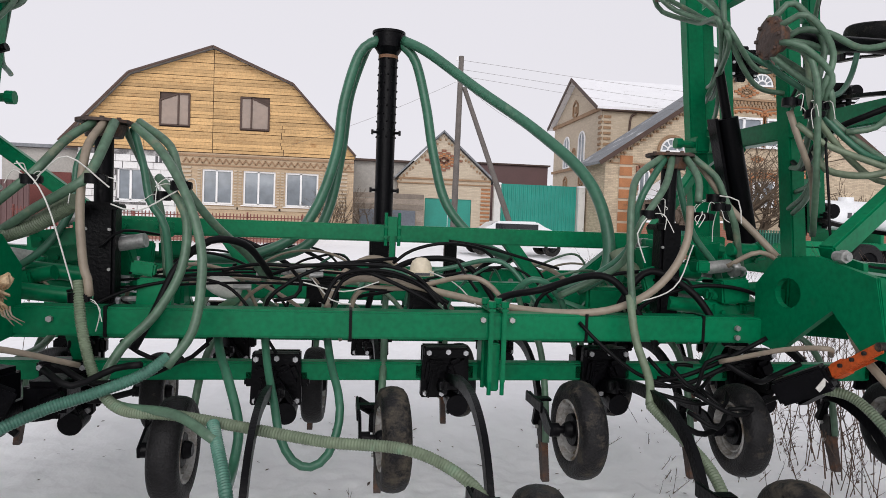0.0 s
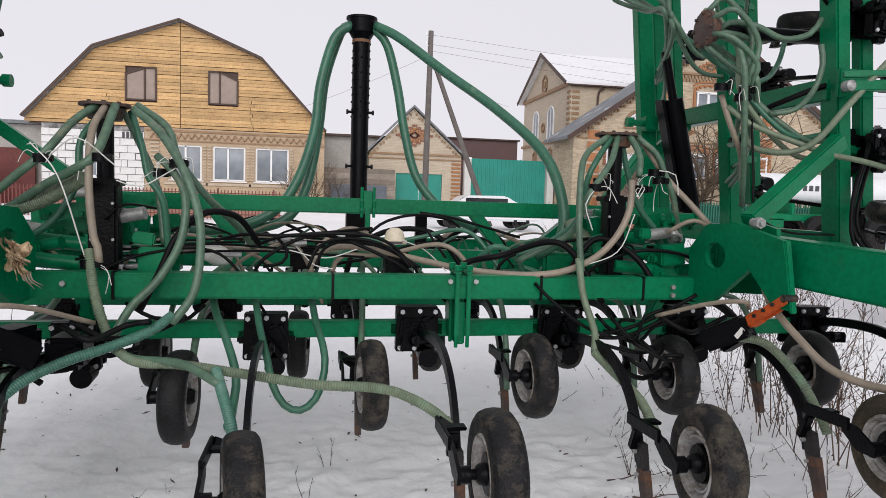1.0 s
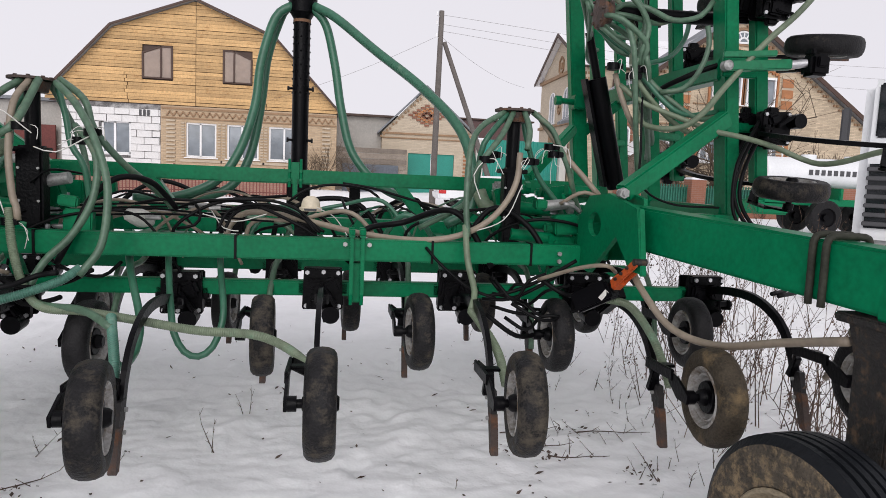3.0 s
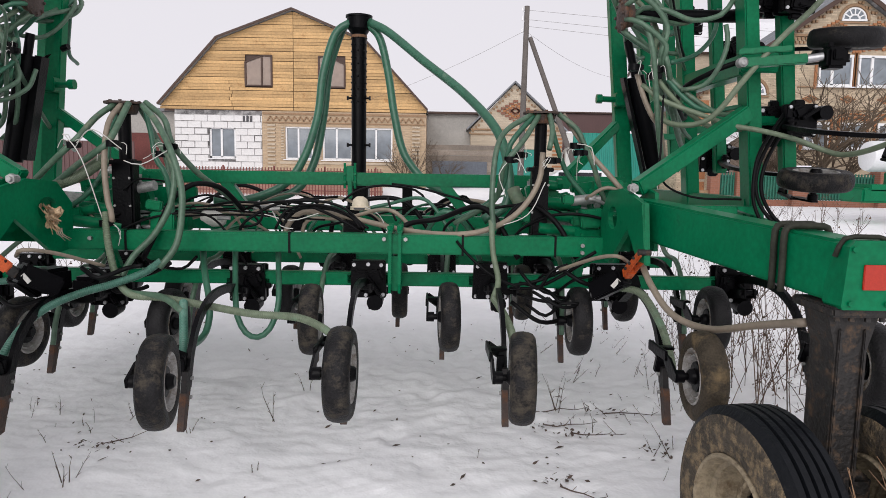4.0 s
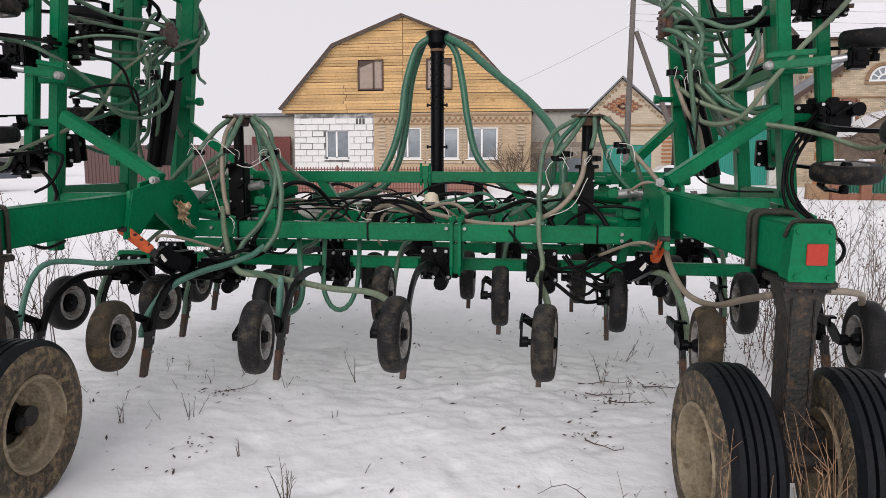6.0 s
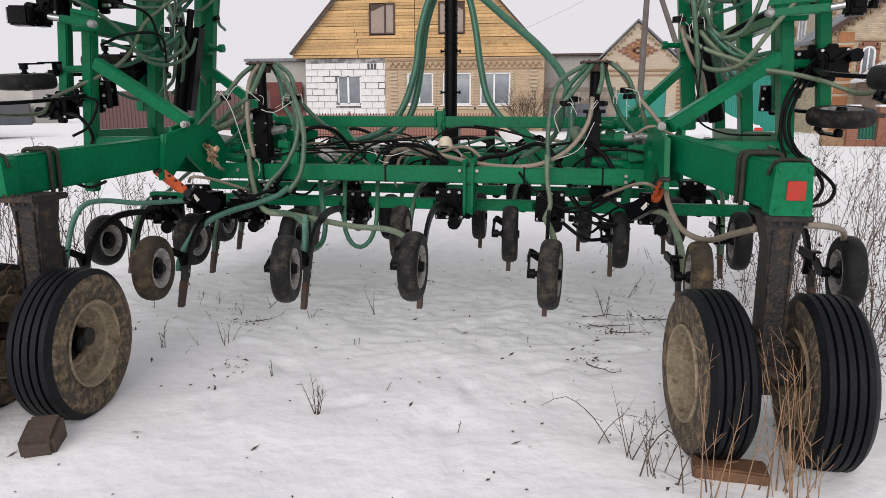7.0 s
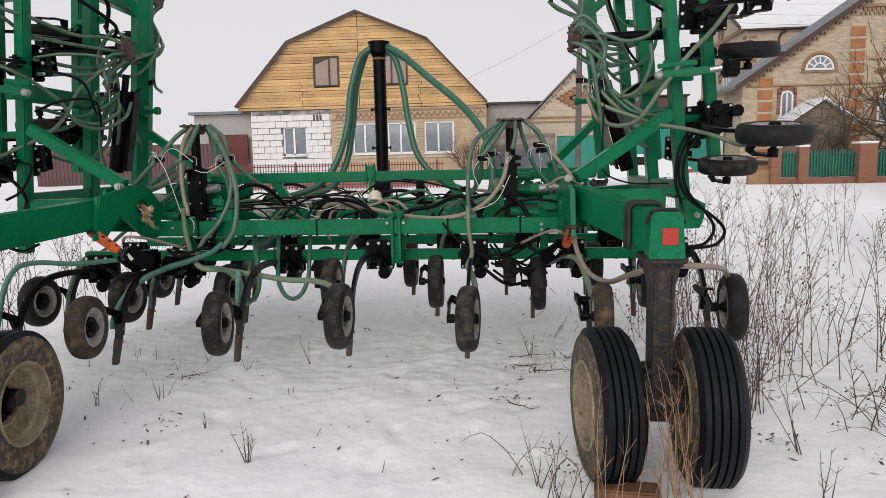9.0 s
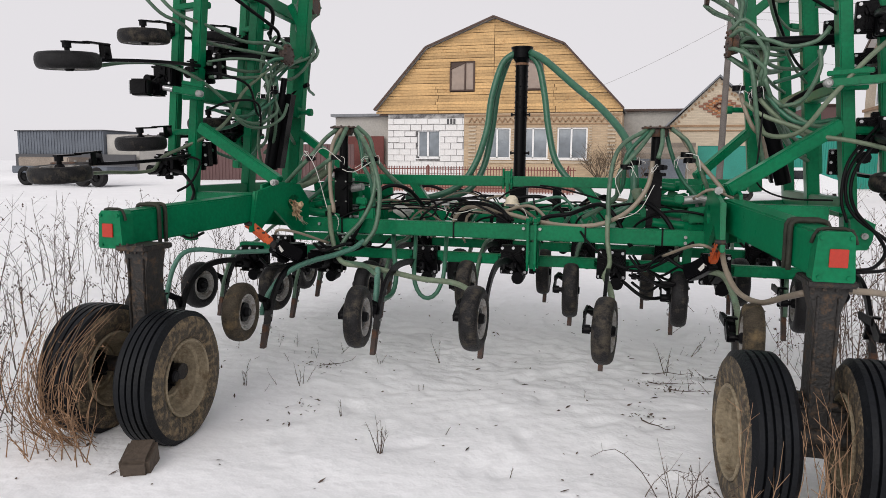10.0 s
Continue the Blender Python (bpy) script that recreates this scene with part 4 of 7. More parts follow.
hose(drill, [(-1.396, 0.765, 1.18), (-1.365, 0.72, 1.018), (-1.289, 0.64, 0.851), (-1.181, 0.56, 0.77), (-0.987, 0.5, 0.765), (-0.737, 0.42, 0.744), (-0.494, 0.34, 0.724), (-0.26, 0.26, 0.727), (-0.125, 0.2, 0.691), (-0.034, 0.12, 0.639), (-0.013, 0.1, 0.577)], 0.0173, HOSE_PALE, 0.0024, "seed_hose")
hose(drill, [(-1.362, 1.02, 1.785), (-1.38, 0.82, 1.573), (-1.463, 0.82, 1.501), (-1.6, 0.9, 1.435), (-1.774, 1.0, 1.337), (-1.962, 1.1, 1.248)], 0.0184, HOSE, 0.0, "seed_hose")
hose(drill, [(-1.287, 1.03, 1.773), (-1.16, 0.9, 1.677), (-1.049, 0.8, 1.528), (-0.975, 0.74, 1.348), (-0.957, 0.7, 1.196), (-0.976, 0.66, 1.021), (-1.053, 0.62, 0.901)], 0.0176, HOSE, 0.0, "seed_hose")
hose(drill, [(-1.047, 0.63, 0.936), (-1.13, 0.6, 0.876), (-1.27, 0.56, 0.823), (-1.396, 0.5, 0.787), (-1.507, 0.42, 0.739), (-1.572, 0.32, 0.674), (-1.597, 0.2, 0.585), (-1.603, 0.12, 0.493), (-1.599, 0.1, 0.442)], 0.0188, HOSE_TEAL, 0.0024, "seed_hose")
hose(drill, [(-1.281, 1.06, 1.794), (-1.133, 0.95, 1.693), (-1.082, 0.92, 1.558), (-0.978, 1.0, 1.403), (-0.861, 1.2, 1.258), (-0.801, 1.3, 1.156)], 0.0169, HOSE, 0.0, "seed_hose")
hose(drill, [(-1.329, 1.15, 1.776), (-1.272, 1.1, 1.618), (-1.235, 1.06, 1.48), (-1.171, 1.05, 1.371), (-1.158, 1.1, 1.117)], 0.0155, HOSE_DARK, 0.0, "seed_hose")
hose(drill, [(-1.449, 1.18, 1.779), (-1.557, 1.2, 1.641), (-1.562, 1.15, 1.442), (-1.651, 1.1, 1.272), (-1.809, 1.1, 1.156)], 0.0155, HOSE_DARK, 0.0, "seed_hose")
hose(drill, [(-1.376, 1.18, 1.788), (-1.318, 1.22, 1.653), (-1.244, 1.25, 1.456), (-1.198, 1.2, 1.167)], 0.0155, HOSE, 0.0, "seed_hose")
hose(drill, [(-1.169, 0.92, 1.571), (-1.092, 0.87, 1.5), (-1.037, 0.82, 1.398), (-1.045, 0.77, 1.224), (-1.125, 0.74, 1.064), (-1.229, 0.71, 0.947), (-1.281, 0.67, 0.814), (-1.188, 0.58, 0.774), (-0.991, 0.48, 0.775), (-0.834, 0.35, 0.728)], 0.0169, HOSE, 0.0, "seed_hose")
hose(drill, [(-0.857, 0.42, 0.764), (-0.828, 0.34, 0.716), (-0.778, 0.2, 0.632), (-0.754, 0.12, 0.541)], 0.0188, HOSE_TEAL, 0.0024, "seed_hose")
hose(drill, [(0.939, 1.04, 1.763), (0.791, 0.95, 1.669), (0.726, 0.86, 1.549), (0.702, 0.79, 1.296), (0.714, 0.77, 1.112)], 0.0155, HOSE, 0.0, "seed_hose")
hose(drill, [(0.701, 0.78, 1.169), (0.71, 0.72, 0.996), (0.735, 0.64, 0.857), (0.704, 0.56, 0.779)], 0.0162, HOSE_PALE, 0.0, "seed_hose")
hose(drill, [(0.704, 0.56, 0.779), (0.74, 0.48, 0.73), (0.766, 0.35, 0.684), (0.774, 0.22, 0.638), (0.778, 0.12, 0.557)], 0.0180, HOSE_PALE, 0.0024, "seed_hose")
hose(drill, [(0.961, 1.05, 1.765), (0.835, 0.95, 1.625), (0.798, 0.95, 1.54), (0.778, 1.0, 1.345), (0.652, 1.1, 1.208), (0.517, 1.15, 1.143)], 0.0155, HOSE_DARK, 0.0, "seed_hose")
hose(drill, [(0.988, 1.04, 1.772), (0.89, 0.9, 1.625), (0.771, 0.85, 1.47), (0.756, 0.9, 1.376), (0.727, 1.0, 1.261), (0.508, 1.1, 1.123)], 0.0155, HOSE, 0.0, "seed_hose")
hose(drill, [(1.04, 1.03, 1.773), (1.04, 0.9, 1.662), (1.017, 0.85, 1.56)], 0.0155, HOSE, 0.0, "seed_hose")
hose(drill, [(0.982, 0.85, 1.542), (0.966, 0.83, 1.399), (0.902, 0.82, 1.271), (0.794, 0.82, 1.167), (0.637, 0.84, 1.098), (0.443, 0.9, 1.076), (0.206, 1.0, 1.089), (-0.009, 1.1, 1.125), (-0.23, 1.18, 1.164), (-0.415, 1.22, 1.166), (-0.501, 1.25, 1.101), (-0.519, 1.2, 1.044)], 0.0162, HOSE_TAN, 0.0, "seed_hose")
hose(drill, [(1.099, 1.07, 1.773), (1.206, 1.05, 1.687), (1.249, 1.05, 1.605), (1.311, 1.05, 1.478), (1.372, 1.1, 1.333), (1.427, 1.15, 1.241)], 0.0155, HOSE, 0.0, "seed_hose")
hose(drill, [(1.137, 1.12, 1.773), (1.197, 1.08, 1.677), (1.278, 1.06, 1.562), (1.383, 1.0, 1.436), (1.46, 0.95, 1.338)], 0.0155, HOSE_TAN, 0.0, "seed_hose")
hose(drill, [(1.067, 1.17, 1.768), (1.108, 1.18, 1.617), (1.189, 1.2, 1.428), (1.31, 1.2, 1.28), (1.354, 1.2, 1.173)], 0.0155, HOSE_DARK, 0.0, "seed_hose")
hose(drill, [(0.881, 1.35, 1.328), (0.91, 1.32, 1.256), (0.972, 1.3, 1.22), (1.056, 1.3, 1.216)], 0.0420, HOSE_PALE, 0.0, "elbow_hose")
hose(drill, [(1.39, 0.42, 1.127), (1.4, 0.35, 1.021), (1.41, 0.2, 0.918), (1.463, 0.05, 0.813), (1.546, -0.15, 0.795), (1.602, -0.45, 0.882), (1.63, -0.72, 0.955)], 0.0155, HOSE_TAN, 0.0, "seed_hose")
hose(drill, [(1.344, 0.5, 0.856), (1.429, 0.4, 0.84), (1.477, 0.25, 0.728), (1.494, 0.15, 0.613), (1.495, 0.1, 0.55)], 0.0173, HOSE_PALE, 0.0024, "seed_hose")
hose(drill, [(-0.771, 1.02, 0.987), (-0.738, 0.9, 0.839), (-0.695, 0.75, 0.732), (-0.666, 0.68, 0.632), (-0.617, 0.66, 0.55), (-0.551, 0.65, 0.528), (-0.489, 0.66, 0.572), (-0.453, 0.7, 0.681), (-0.458, 0.75, 0.769), (-0.493, 0.9, 0.861), (-0.52, 1.02, 0.992)], 0.0160, HOSE_DARK, 0.0, "loop_hose")
hose(drill, [(-0.961, 1.02, 0.983), (-0.922, 0.92, 0.883), (-0.873, 0.8, 0.818), (-0.813, 0.68, 0.677), (-0.817, 0.62, 0.562), (-0.809, 0.42, 0.548), (-0.794, 0.27, 0.603)], 0.0180, HOSE_DARK, 0.0, "loop_hose")
hose(drill, [(-1.214, 0.8, 0.926), (-1.145, 0.82, 1.069), (-1.072, 0.85, 1.239), (-0.966, 0.9, 1.334), (-0.855, 1.0, 1.32), (-0.794, 1.1, 1.24), (-0.762, 1.15, 1.179)], 0.0150, CABLE, 0.0, "hydraulic_hose")
hose(drill, [(-0.532, 1.0, 1.083), (-0.484, 1.05, 1.181), (-0.379, 1.1, 1.218), (-0.237, 1.1, 1.211), (-0.116, 1.1, 1.161), (-0.046, 1.05, 1.09)], 0.0080, CABLE, 0.0, "hydraulic_hose")
hose(drill, [(-0.5, 1.02, 1.082), (-0.457, 1.07, 1.172), (-0.36, 1.12, 1.206), (-0.225, 1.12, 1.192), (-0.095, 1.1, 1.144), (-0.022, 1.05, 1.085)], 0.0080, CABLE, 0.0, "hydraulic_hose")
hose(drill, [(-0.772, 1.2, 1.178), (-0.639, 1.15, 1.223), (-0.38, 1.1, 1.242), (-0.238, 1.1, 1.234), (-0.132, 1.1, 1.193), (-0.065, 1.1, 1.13), (-0.002, 1.05, 1.091)], 0.0080, CABLE, 0.0, "hydraulic_hose")
hose(drill, [(-0.685, 1.2, 1.216), (-0.63, 1.1, 1.159), (-0.651, 1.05, 1.105), (-0.735, 1.05, 1.086)], 0.0080, CABLE, 0.0, "hydraulic_hose")
hose(drill, [(-0.952, 1.1, 1.202), (-0.83, 1.2, 1.224), (-0.656, 1.2, 1.223), (-0.452, 1.2, 1.241), (-0.214, 1.3, 1.262)], 0.0080, CABLE, 0.0, "hydraulic_hose")
hose(drill, [(-0.213, 1.5, 1.225), (-0.117, 1.5, 1.293), (0.046, 1.5, 1.331), (0.258, 1.6, 1.301), (0.329, 1.6, 1.236)], 0.0080, CABLE, 0.0, "hydraulic_hose")
hose(drill, [(0.094, 1.7, 1.338), (0.269, 1.7, 1.316), (0.519, 1.7, 1.254), (0.7, 1.7, 1.206)], 0.0080, CABLE, 0.0, "hydraulic_hose")
hose(drill, [(0.089, 1.4, 1.254), (0.114, 1.3, 1.197), (0.154, 1.2, 1.127)], 0.0072, CABLE, 0.0, "hydraulic_hose")
hose(drill, [(1.264, 0.7, 1.014), (1.131, 0.75, 0.919), (0.979, 0.8, 0.837), (0.834, 0.8, 0.807)], 0.0096, CABLE, 0.0, "hydraulic_hose")
hose(drill, [(1.195, 0.7, 0.951), (1.076, 0.75, 0.862), (0.952, 0.8, 0.794), (0.821, 0.85, 0.783)], 0.0096, CABLE, 0.0, "hydraulic_hose")
hose(drill, [(0.515, 0.84, 1.044), (0.59, 0.78, 0.963), (0.726, 0.74, 0.859), (0.858, 0.7, 0.812)], 0.0080, CABLE, 0.0, "hydraulic_hose")
hose(drill, [(2.468, 1.0, 1.819), (2.317, 0.9, 1.716), (2.171, 0.8, 1.524), (2.145, 0.78, 1.357), (2.187, 0.7, 1.214), (2.34, 0.6, 1.081), (2.374, 0.5, 1.004), (2.291, 0.4, 0.931), (2.111, 0.3, 0.919)], 0.0105, CABLE, 0.0, "hydraulic_hose")
hose(drill, [(2.49, 1.0, 1.789), (2.332, 0.9, 1.679), (2.198, 0.8, 1.506), (2.174, 0.78, 1.358), (2.199, 0.7, 1.233), (2.284, 0.6, 1.115), (2.308, 0.5, 1.019), (2.223, 0.4, 0.938), (2.077, 0.3, 0.928)], 0.0105, CABLE, 0.0, "hydraulic_hose")
hose(drill, [(2.427, 1.0, 1.855), (2.291, 0.88, 1.733), (2.145, 0.78, 1.541), (2.118, 0.75, 1.319), (2.142, 0.68, 1.176)], 0.0096, CABLE, 0.0, "hydraulic_hose")
hose(drill, [(1.665, 0.95, 1.875), (1.645, 0.88, 1.609), (1.641, 0.83, 1.406), (1.812, 0.83, 1.314), (2.091, 0.83, 1.303)], 0.0060, CABLE, 0.0, "cable")
hose(drill, [(-2.574, 0.5, 1.275), (-2.486, 0.55, 1.338), (-2.431, 0.6, 1.487), (-2.5, 0.65, 1.53), (-2.71, 0.7, 1.565)], 0.0100, CABLE, 0.0, "cable")
hose(drill, [(-2.952, 0.8, 1.44), (-2.656, 0.65, 1.421), (-2.538, 0.6, 1.358), (-2.509, 0.62, 1.271), (-2.621, 0.72, 1.167)], 0.0130, CABLE, 0.0, "hydraulic_hose")
hose(drill, [(-1.905, -0.4, 1.061), (-1.943, -0.2, 1.003), (-1.985, 0.0, 1.018)], 0.0096, CABLE, 0.0, "hydraulic_hose")
hose(drill, [(2.619, 0.5, 2.778), (2.456, 0.55, 2.525), (2.306, 0.6, 2.303), (2.158, 0.65, 2.14), (2.0, 0.7, 1.931), (1.907, 0.75, 1.785), (1.837, 0.8, 1.719), (1.746, 0.85, 1.705), (1.677, 0.95, 1.736), (1.653, 1.0, 1.823)], 0.0153, HOSE_PALE, 0.0, "wing_hose")
hose(drill, [(1.555, 1.0, 1.938), (1.672, 0.95, 1.846), (1.852, 0.88, 1.769), (1.989, 0.8, 1.707), (2.146, 0.76, 1.677), (2.309, 0.73, 1.635), (2.435, 0.7, 1.584), (2.497, 0.62, 1.553), (2.538, 0.5, 1.564), (2.593, 0.35, 1.608), (2.631, 0.2, 1.629), (2.627, 0.05, 1.627)], 0.0146, HOSE_PALE, 0.0, "wing_hose")
hose(drill, [(1.478, 1.06, 2.298), (1.54, 1.0, 2.357), (1.653, 0.95, 2.339), (1.809, 0.95, 2.287), (1.962, 0.95, 2.32), (2.027, 0.95, 2.402)], 0.0146, HOSE, 0.0, "wing_hose")
hose(drill, [(1.477, 1.06, 2.327), (1.588, 1.0, 2.301), (1.799, 1.1, 2.302), (2.016, 1.2, 2.393)], 0.0146, HOSE, 0.0, "wing_hose")
hose(drill, [(1.508, 1.06, 2.313), (1.549, 0.95, 2.245), (1.574, 0.92, 2.155), (1.592, 0.92, 2.07), (1.625, 0.95, 1.875), (1.67, 1.0, 1.645), (1.743, 1.1, 1.437)], 0.0153, HOSE, 0.0, "wing_hose")
hose(drill, [(1.531, 1.02, 1.999), (1.566, 1.0, 1.88), (1.614, 1.0, 1.778), (1.687, 1.05, 1.694), (1.74, 1.1, 1.529)], 0.0146, HOSE_TAN, 0.0, "wing_hose")
hose(drill, [(1.763, 0.95, 1.906), (1.872, 0.9, 1.93), (1.929, 0.85, 2.023), (1.968, 0.85, 2.15), (1.951, 0.85, 2.247)], 0.0139, HOSE, 0.0, "wing_hose")
hose(drill, [(1.744, 1.1, 2.077), (1.927, 1.2, 2.145), (2.064, 1.3, 2.278), (2.091, 1.3, 2.436)], 0.0139, HOSE_DARK, 0.0, "wing_hose")
hose(drill, [(-2.79, 0.5, 2.876), (-2.603, 0.6, 2.652), (-2.469, 0.8, 2.586), (-2.331, 1.1, 2.509), (-2.229, 1.35, 2.527), (-2.159, 1.48, 2.491)], 0.0146, HOSE, 0.0, "wing_hose")
hose(drill, [(-2.889, 0.5, 2.842), (-2.747, 0.6, 2.658), (-2.638, 0.7, 2.593), (-2.548, 0.9, 2.48), (-2.296, 1.2, 2.435), (-2.178, 1.48, 2.43)], 0.0139, HOSE, 0.0, "wing_hose")
hose(drill, [(-2.625, -0.2, 2.137), (-2.722, 0.2, 2.22), (-2.728, 0.6, 2.264), (-2.52, 0.7, 2.172), (-2.377, 0.9, 1.998), (-2.35, 1.0, 1.873), (-2.274, 1.2, 1.84), (-2.206, 1.4, 1.947), (-2.24, 1.44, 2.07)], 0.0139, HOSE, 0.0, "wing_hose")
hose(drill, [(-2.824, -0.2, 1.41), (-2.932, 0.2, 1.42), (-2.957, 0.5, 1.416), (-2.906, 0.65, 1.441), (-2.864, 0.7, 1.538), (-2.62, 0.72, 1.639), (-2.457, 0.85, 1.754), (-2.4, 1.0, 1.896), (-2.386, 1.15, 2.09), (-2.321, 1.35, 2.26), (-2.216, 1.45, 2.38)], 0.0139, HOSE_PALE, 0.0, "wing_hose")
hose(drill, [(-2.35, 1.0, 1.873), (-2.316, 1.1, 1.811), (-2.259, 1.3, 1.812), (-2.183, 1.45, 1.902), (-2.164, 1.52, 2.028)], 0.0139, HOSE, 0.0, "wing_hose")
hose(drill, [(-2.575, 0.85, 1.634), (-2.555, 1.2, 1.544), (-2.556, 1.45, 1.547), (-2.441, 1.45, 1.636), (-2.356, 1.42, 1.878), (-2.239, 1.42, 2.068)], 0.0139, HOSE_DARK, 0.0, "wing_hose")
hose(drill, [(-2.415, 1.5, 1.428), (-2.409, 1.42, 1.684), (-2.353, 1.42, 1.926), (-2.239, 1.45, 2.214)], 0.0139, HOSE, 0.0, "wing_hose")
hose(drill, [(-1.668, 0.6, 0.838), (-1.887, 0.5, 0.831), (-2.055, 0.4, 0.83), (-2.214, 0.3, 0.855), (-2.301, 0.2, 0.84), (-2.337, 0.12, 0.737), (-2.338, 0.05, 0.588), (-2.369, 0.05, 0.466)], 0.0174, HOSE_TEAL, 0.0, "arm_hose")
hose(drill, [(-1.762, 1.0, 1.324), (-1.639, 0.98, 1.369), (-1.539, 0.95, 1.425), (-1.457, 0.9, 1.466)], 0.0313, HOSE_PALE, 0.0024, "ribbed_duct")
# the hose that comes out beyond the leg and runs to the outermost tine
hose(drill, [(1.66, -0.69, 0.975), (1.70, -0.69, 0.975), (1.84, -0.68, 0.97), (1.97, -0.58, 0.95), (2.14, -0.30, 0.88), (2.24, -0.02, 0.74), (2.25, 0.12, 0.58)], 0.0145, HOSE_TAN)


def fan(centre, toward, spread, seed, drop, tone, at):
    """Short hoses from a folded distributor to a bundle beneath it, and on to the frame."""
    rr = random.Random(seed)
    c, bundle = Vector(centre), Vector(toward)
    for k in range(7):
        a = 2 * math.pi * k / 7
        o = c + Vector((0.0, 0.085 * math.cos(a), 0.085 * math.sin(a)))
        away = Vector((spread * rr.uniform(0.10, 0.2), 0.12 * math.cos(a), 0.12 * math.sin(a)))
        b = bundle + Vector((rr.uniform(-0.05, 0.05), rr.uniform(-0.06, 0.06), rr.uniform(-0.05, 0.05)))
        e = Vector(at(rr.uniform(-0.05, 0.0), rr.choice((0.97, 1.84, 1.84, 2.75)), b.z - drop * rr.uniform(0.1, 1.0)))
        mid = b.lerp(e, 0.5) + Vector((rr.uniform(-0.06, 0.06), rr.uniform(-0.08, 0.05), -0.12))
        hose(drill, [o, o + away * 0.6, (o + away).lerp(b, 0.45) + Vector((spread * 0.05, 0, 0)), b, mid, e], 0.0145, rr.choice(tone), name="seed_hose")


for s, at, c, b in ((1, right_at, (1.44, 1.06, 2.33), (1.63, 0.98, 2.02)), (-1, left_at, (-2.14, 1.50, 2.45), (-2.27, 1.42, 2.10))):
    bm = bmesh.new()
    m = Matrix.Translation(c)
    lathe(bm, [(0.0008, -0.02), (0.03, -0.02), (0.095, -0.008), (0.098, 0.0), (0.095, 0.01), (0.07, 0.02), (0.06, 0.06), (0.0008, 0.06)], 28, m @ Matrix.Diagonal((s, 1, 1, 1)))
    for k in range(8):
        a = k * 0.785
        rod(bm, m @ Vector((-0.022 * s, 0.08 * math.cos(a), 0.08 * math.sin(a))), m @ Vector((0.0, 0.08 * math.cos(a), 0.08 * math.sin(a))), 0.009, seg=6)
    disc = part("distributor", bm, RUSTY, drill, "rusty round distributor plate on edge", smooth=True)
    part("riser", one(rod, Vector(c) + Vector((0.05 * s, 0, 0)), Vector(c) + Vector((0.75 * s, 0.05, 0.02)), 0.036), BLACK, disc, smooth=True)
    fan(c, b, s, 7 + s, 0.55, (HOSE, HOSE, HOSE_DARK, HOSE_PALE), at)
    c2 = (c[0] - 0.10 * s, c[1] + 0.95, c[2] + 0.55) if s > 0 else (-2.36, 2.5, 3.1)
    fan(c2, (b[0] - 0.05 * s, b[1] + 0.7, b[2] + 0.5), s, 17 + s, 0.5, (HOSE, HOSE_DARK), at)
    part("distributor", one(rod, Vector(c2), Vector(c2) + Vector((0.03 * s, 0, 0)), 0.095, seg=24), RUSTY, drill, smooth=True)
    rr = random.Random(40 + s)
    for k in range(5):
        z = rr.uniform(1.9, 3.4)
        p0 = Vector(at(-0.02, 0.96, z))
        p1 = Vector(at(rr.uniform(-0.45, -0.2), rr.uniform(0.9, 1.6), z + rr.uniform(-0.3, 0.2)))
        p2 = Vector(at(-0.02, 1.84, z + rr.uniform(-0.5, -0.1)))
        hose(drill, [p0, p0.lerp(p1, 0.6) + Vector((0, -0.1, 0.03)), p1, p1.lerp(p2, 0.5) + Vector((0, 0, -0.1)), p2], rr.choice((0.015, 0.017, 0.010)), rr.choice((HOSE, HOSE_PALE, CABLE, HOSE_DARK)), name="wing_hose")


# clamps with tails of white ties where the hoses are bundled
def bundle_tie(c, seed, n=5, r=0.032):
    rr = random.Random(seed)
    c = Vector(c)
    bm = bmesh.new()
    rod(bm, c + Vector((0, 0, -0.018)), c + Vector((0, 0, 0.018)), r, seg=14)
    box(bm, c + Vector((0.035, -0.01, 0)), (0.03, 0.03, 0.03), bevel=0.004)
    clamp = part("hose_clamp", bm, BLACK, drill, "black hose clamp with white tie tails", smooth=True)
    for k in range(n):
        d = Vector((rr.uniform(-1, 1), rr.uniform(-1, 0.3), rr.uniform(-0.4, 0.8))).normalized()
        p = [c, c + d * 0.05, c + d * 0.08 + Vector((0, 0, -0.02)), c + d * 0.09 + Vector((rr.uniform(-0.03, 0.03), 0, -rr.uniform(0.03, 0.11)))]
        part("tie", one(tube, p, 0.0019, seg=5), TIE, clamp)


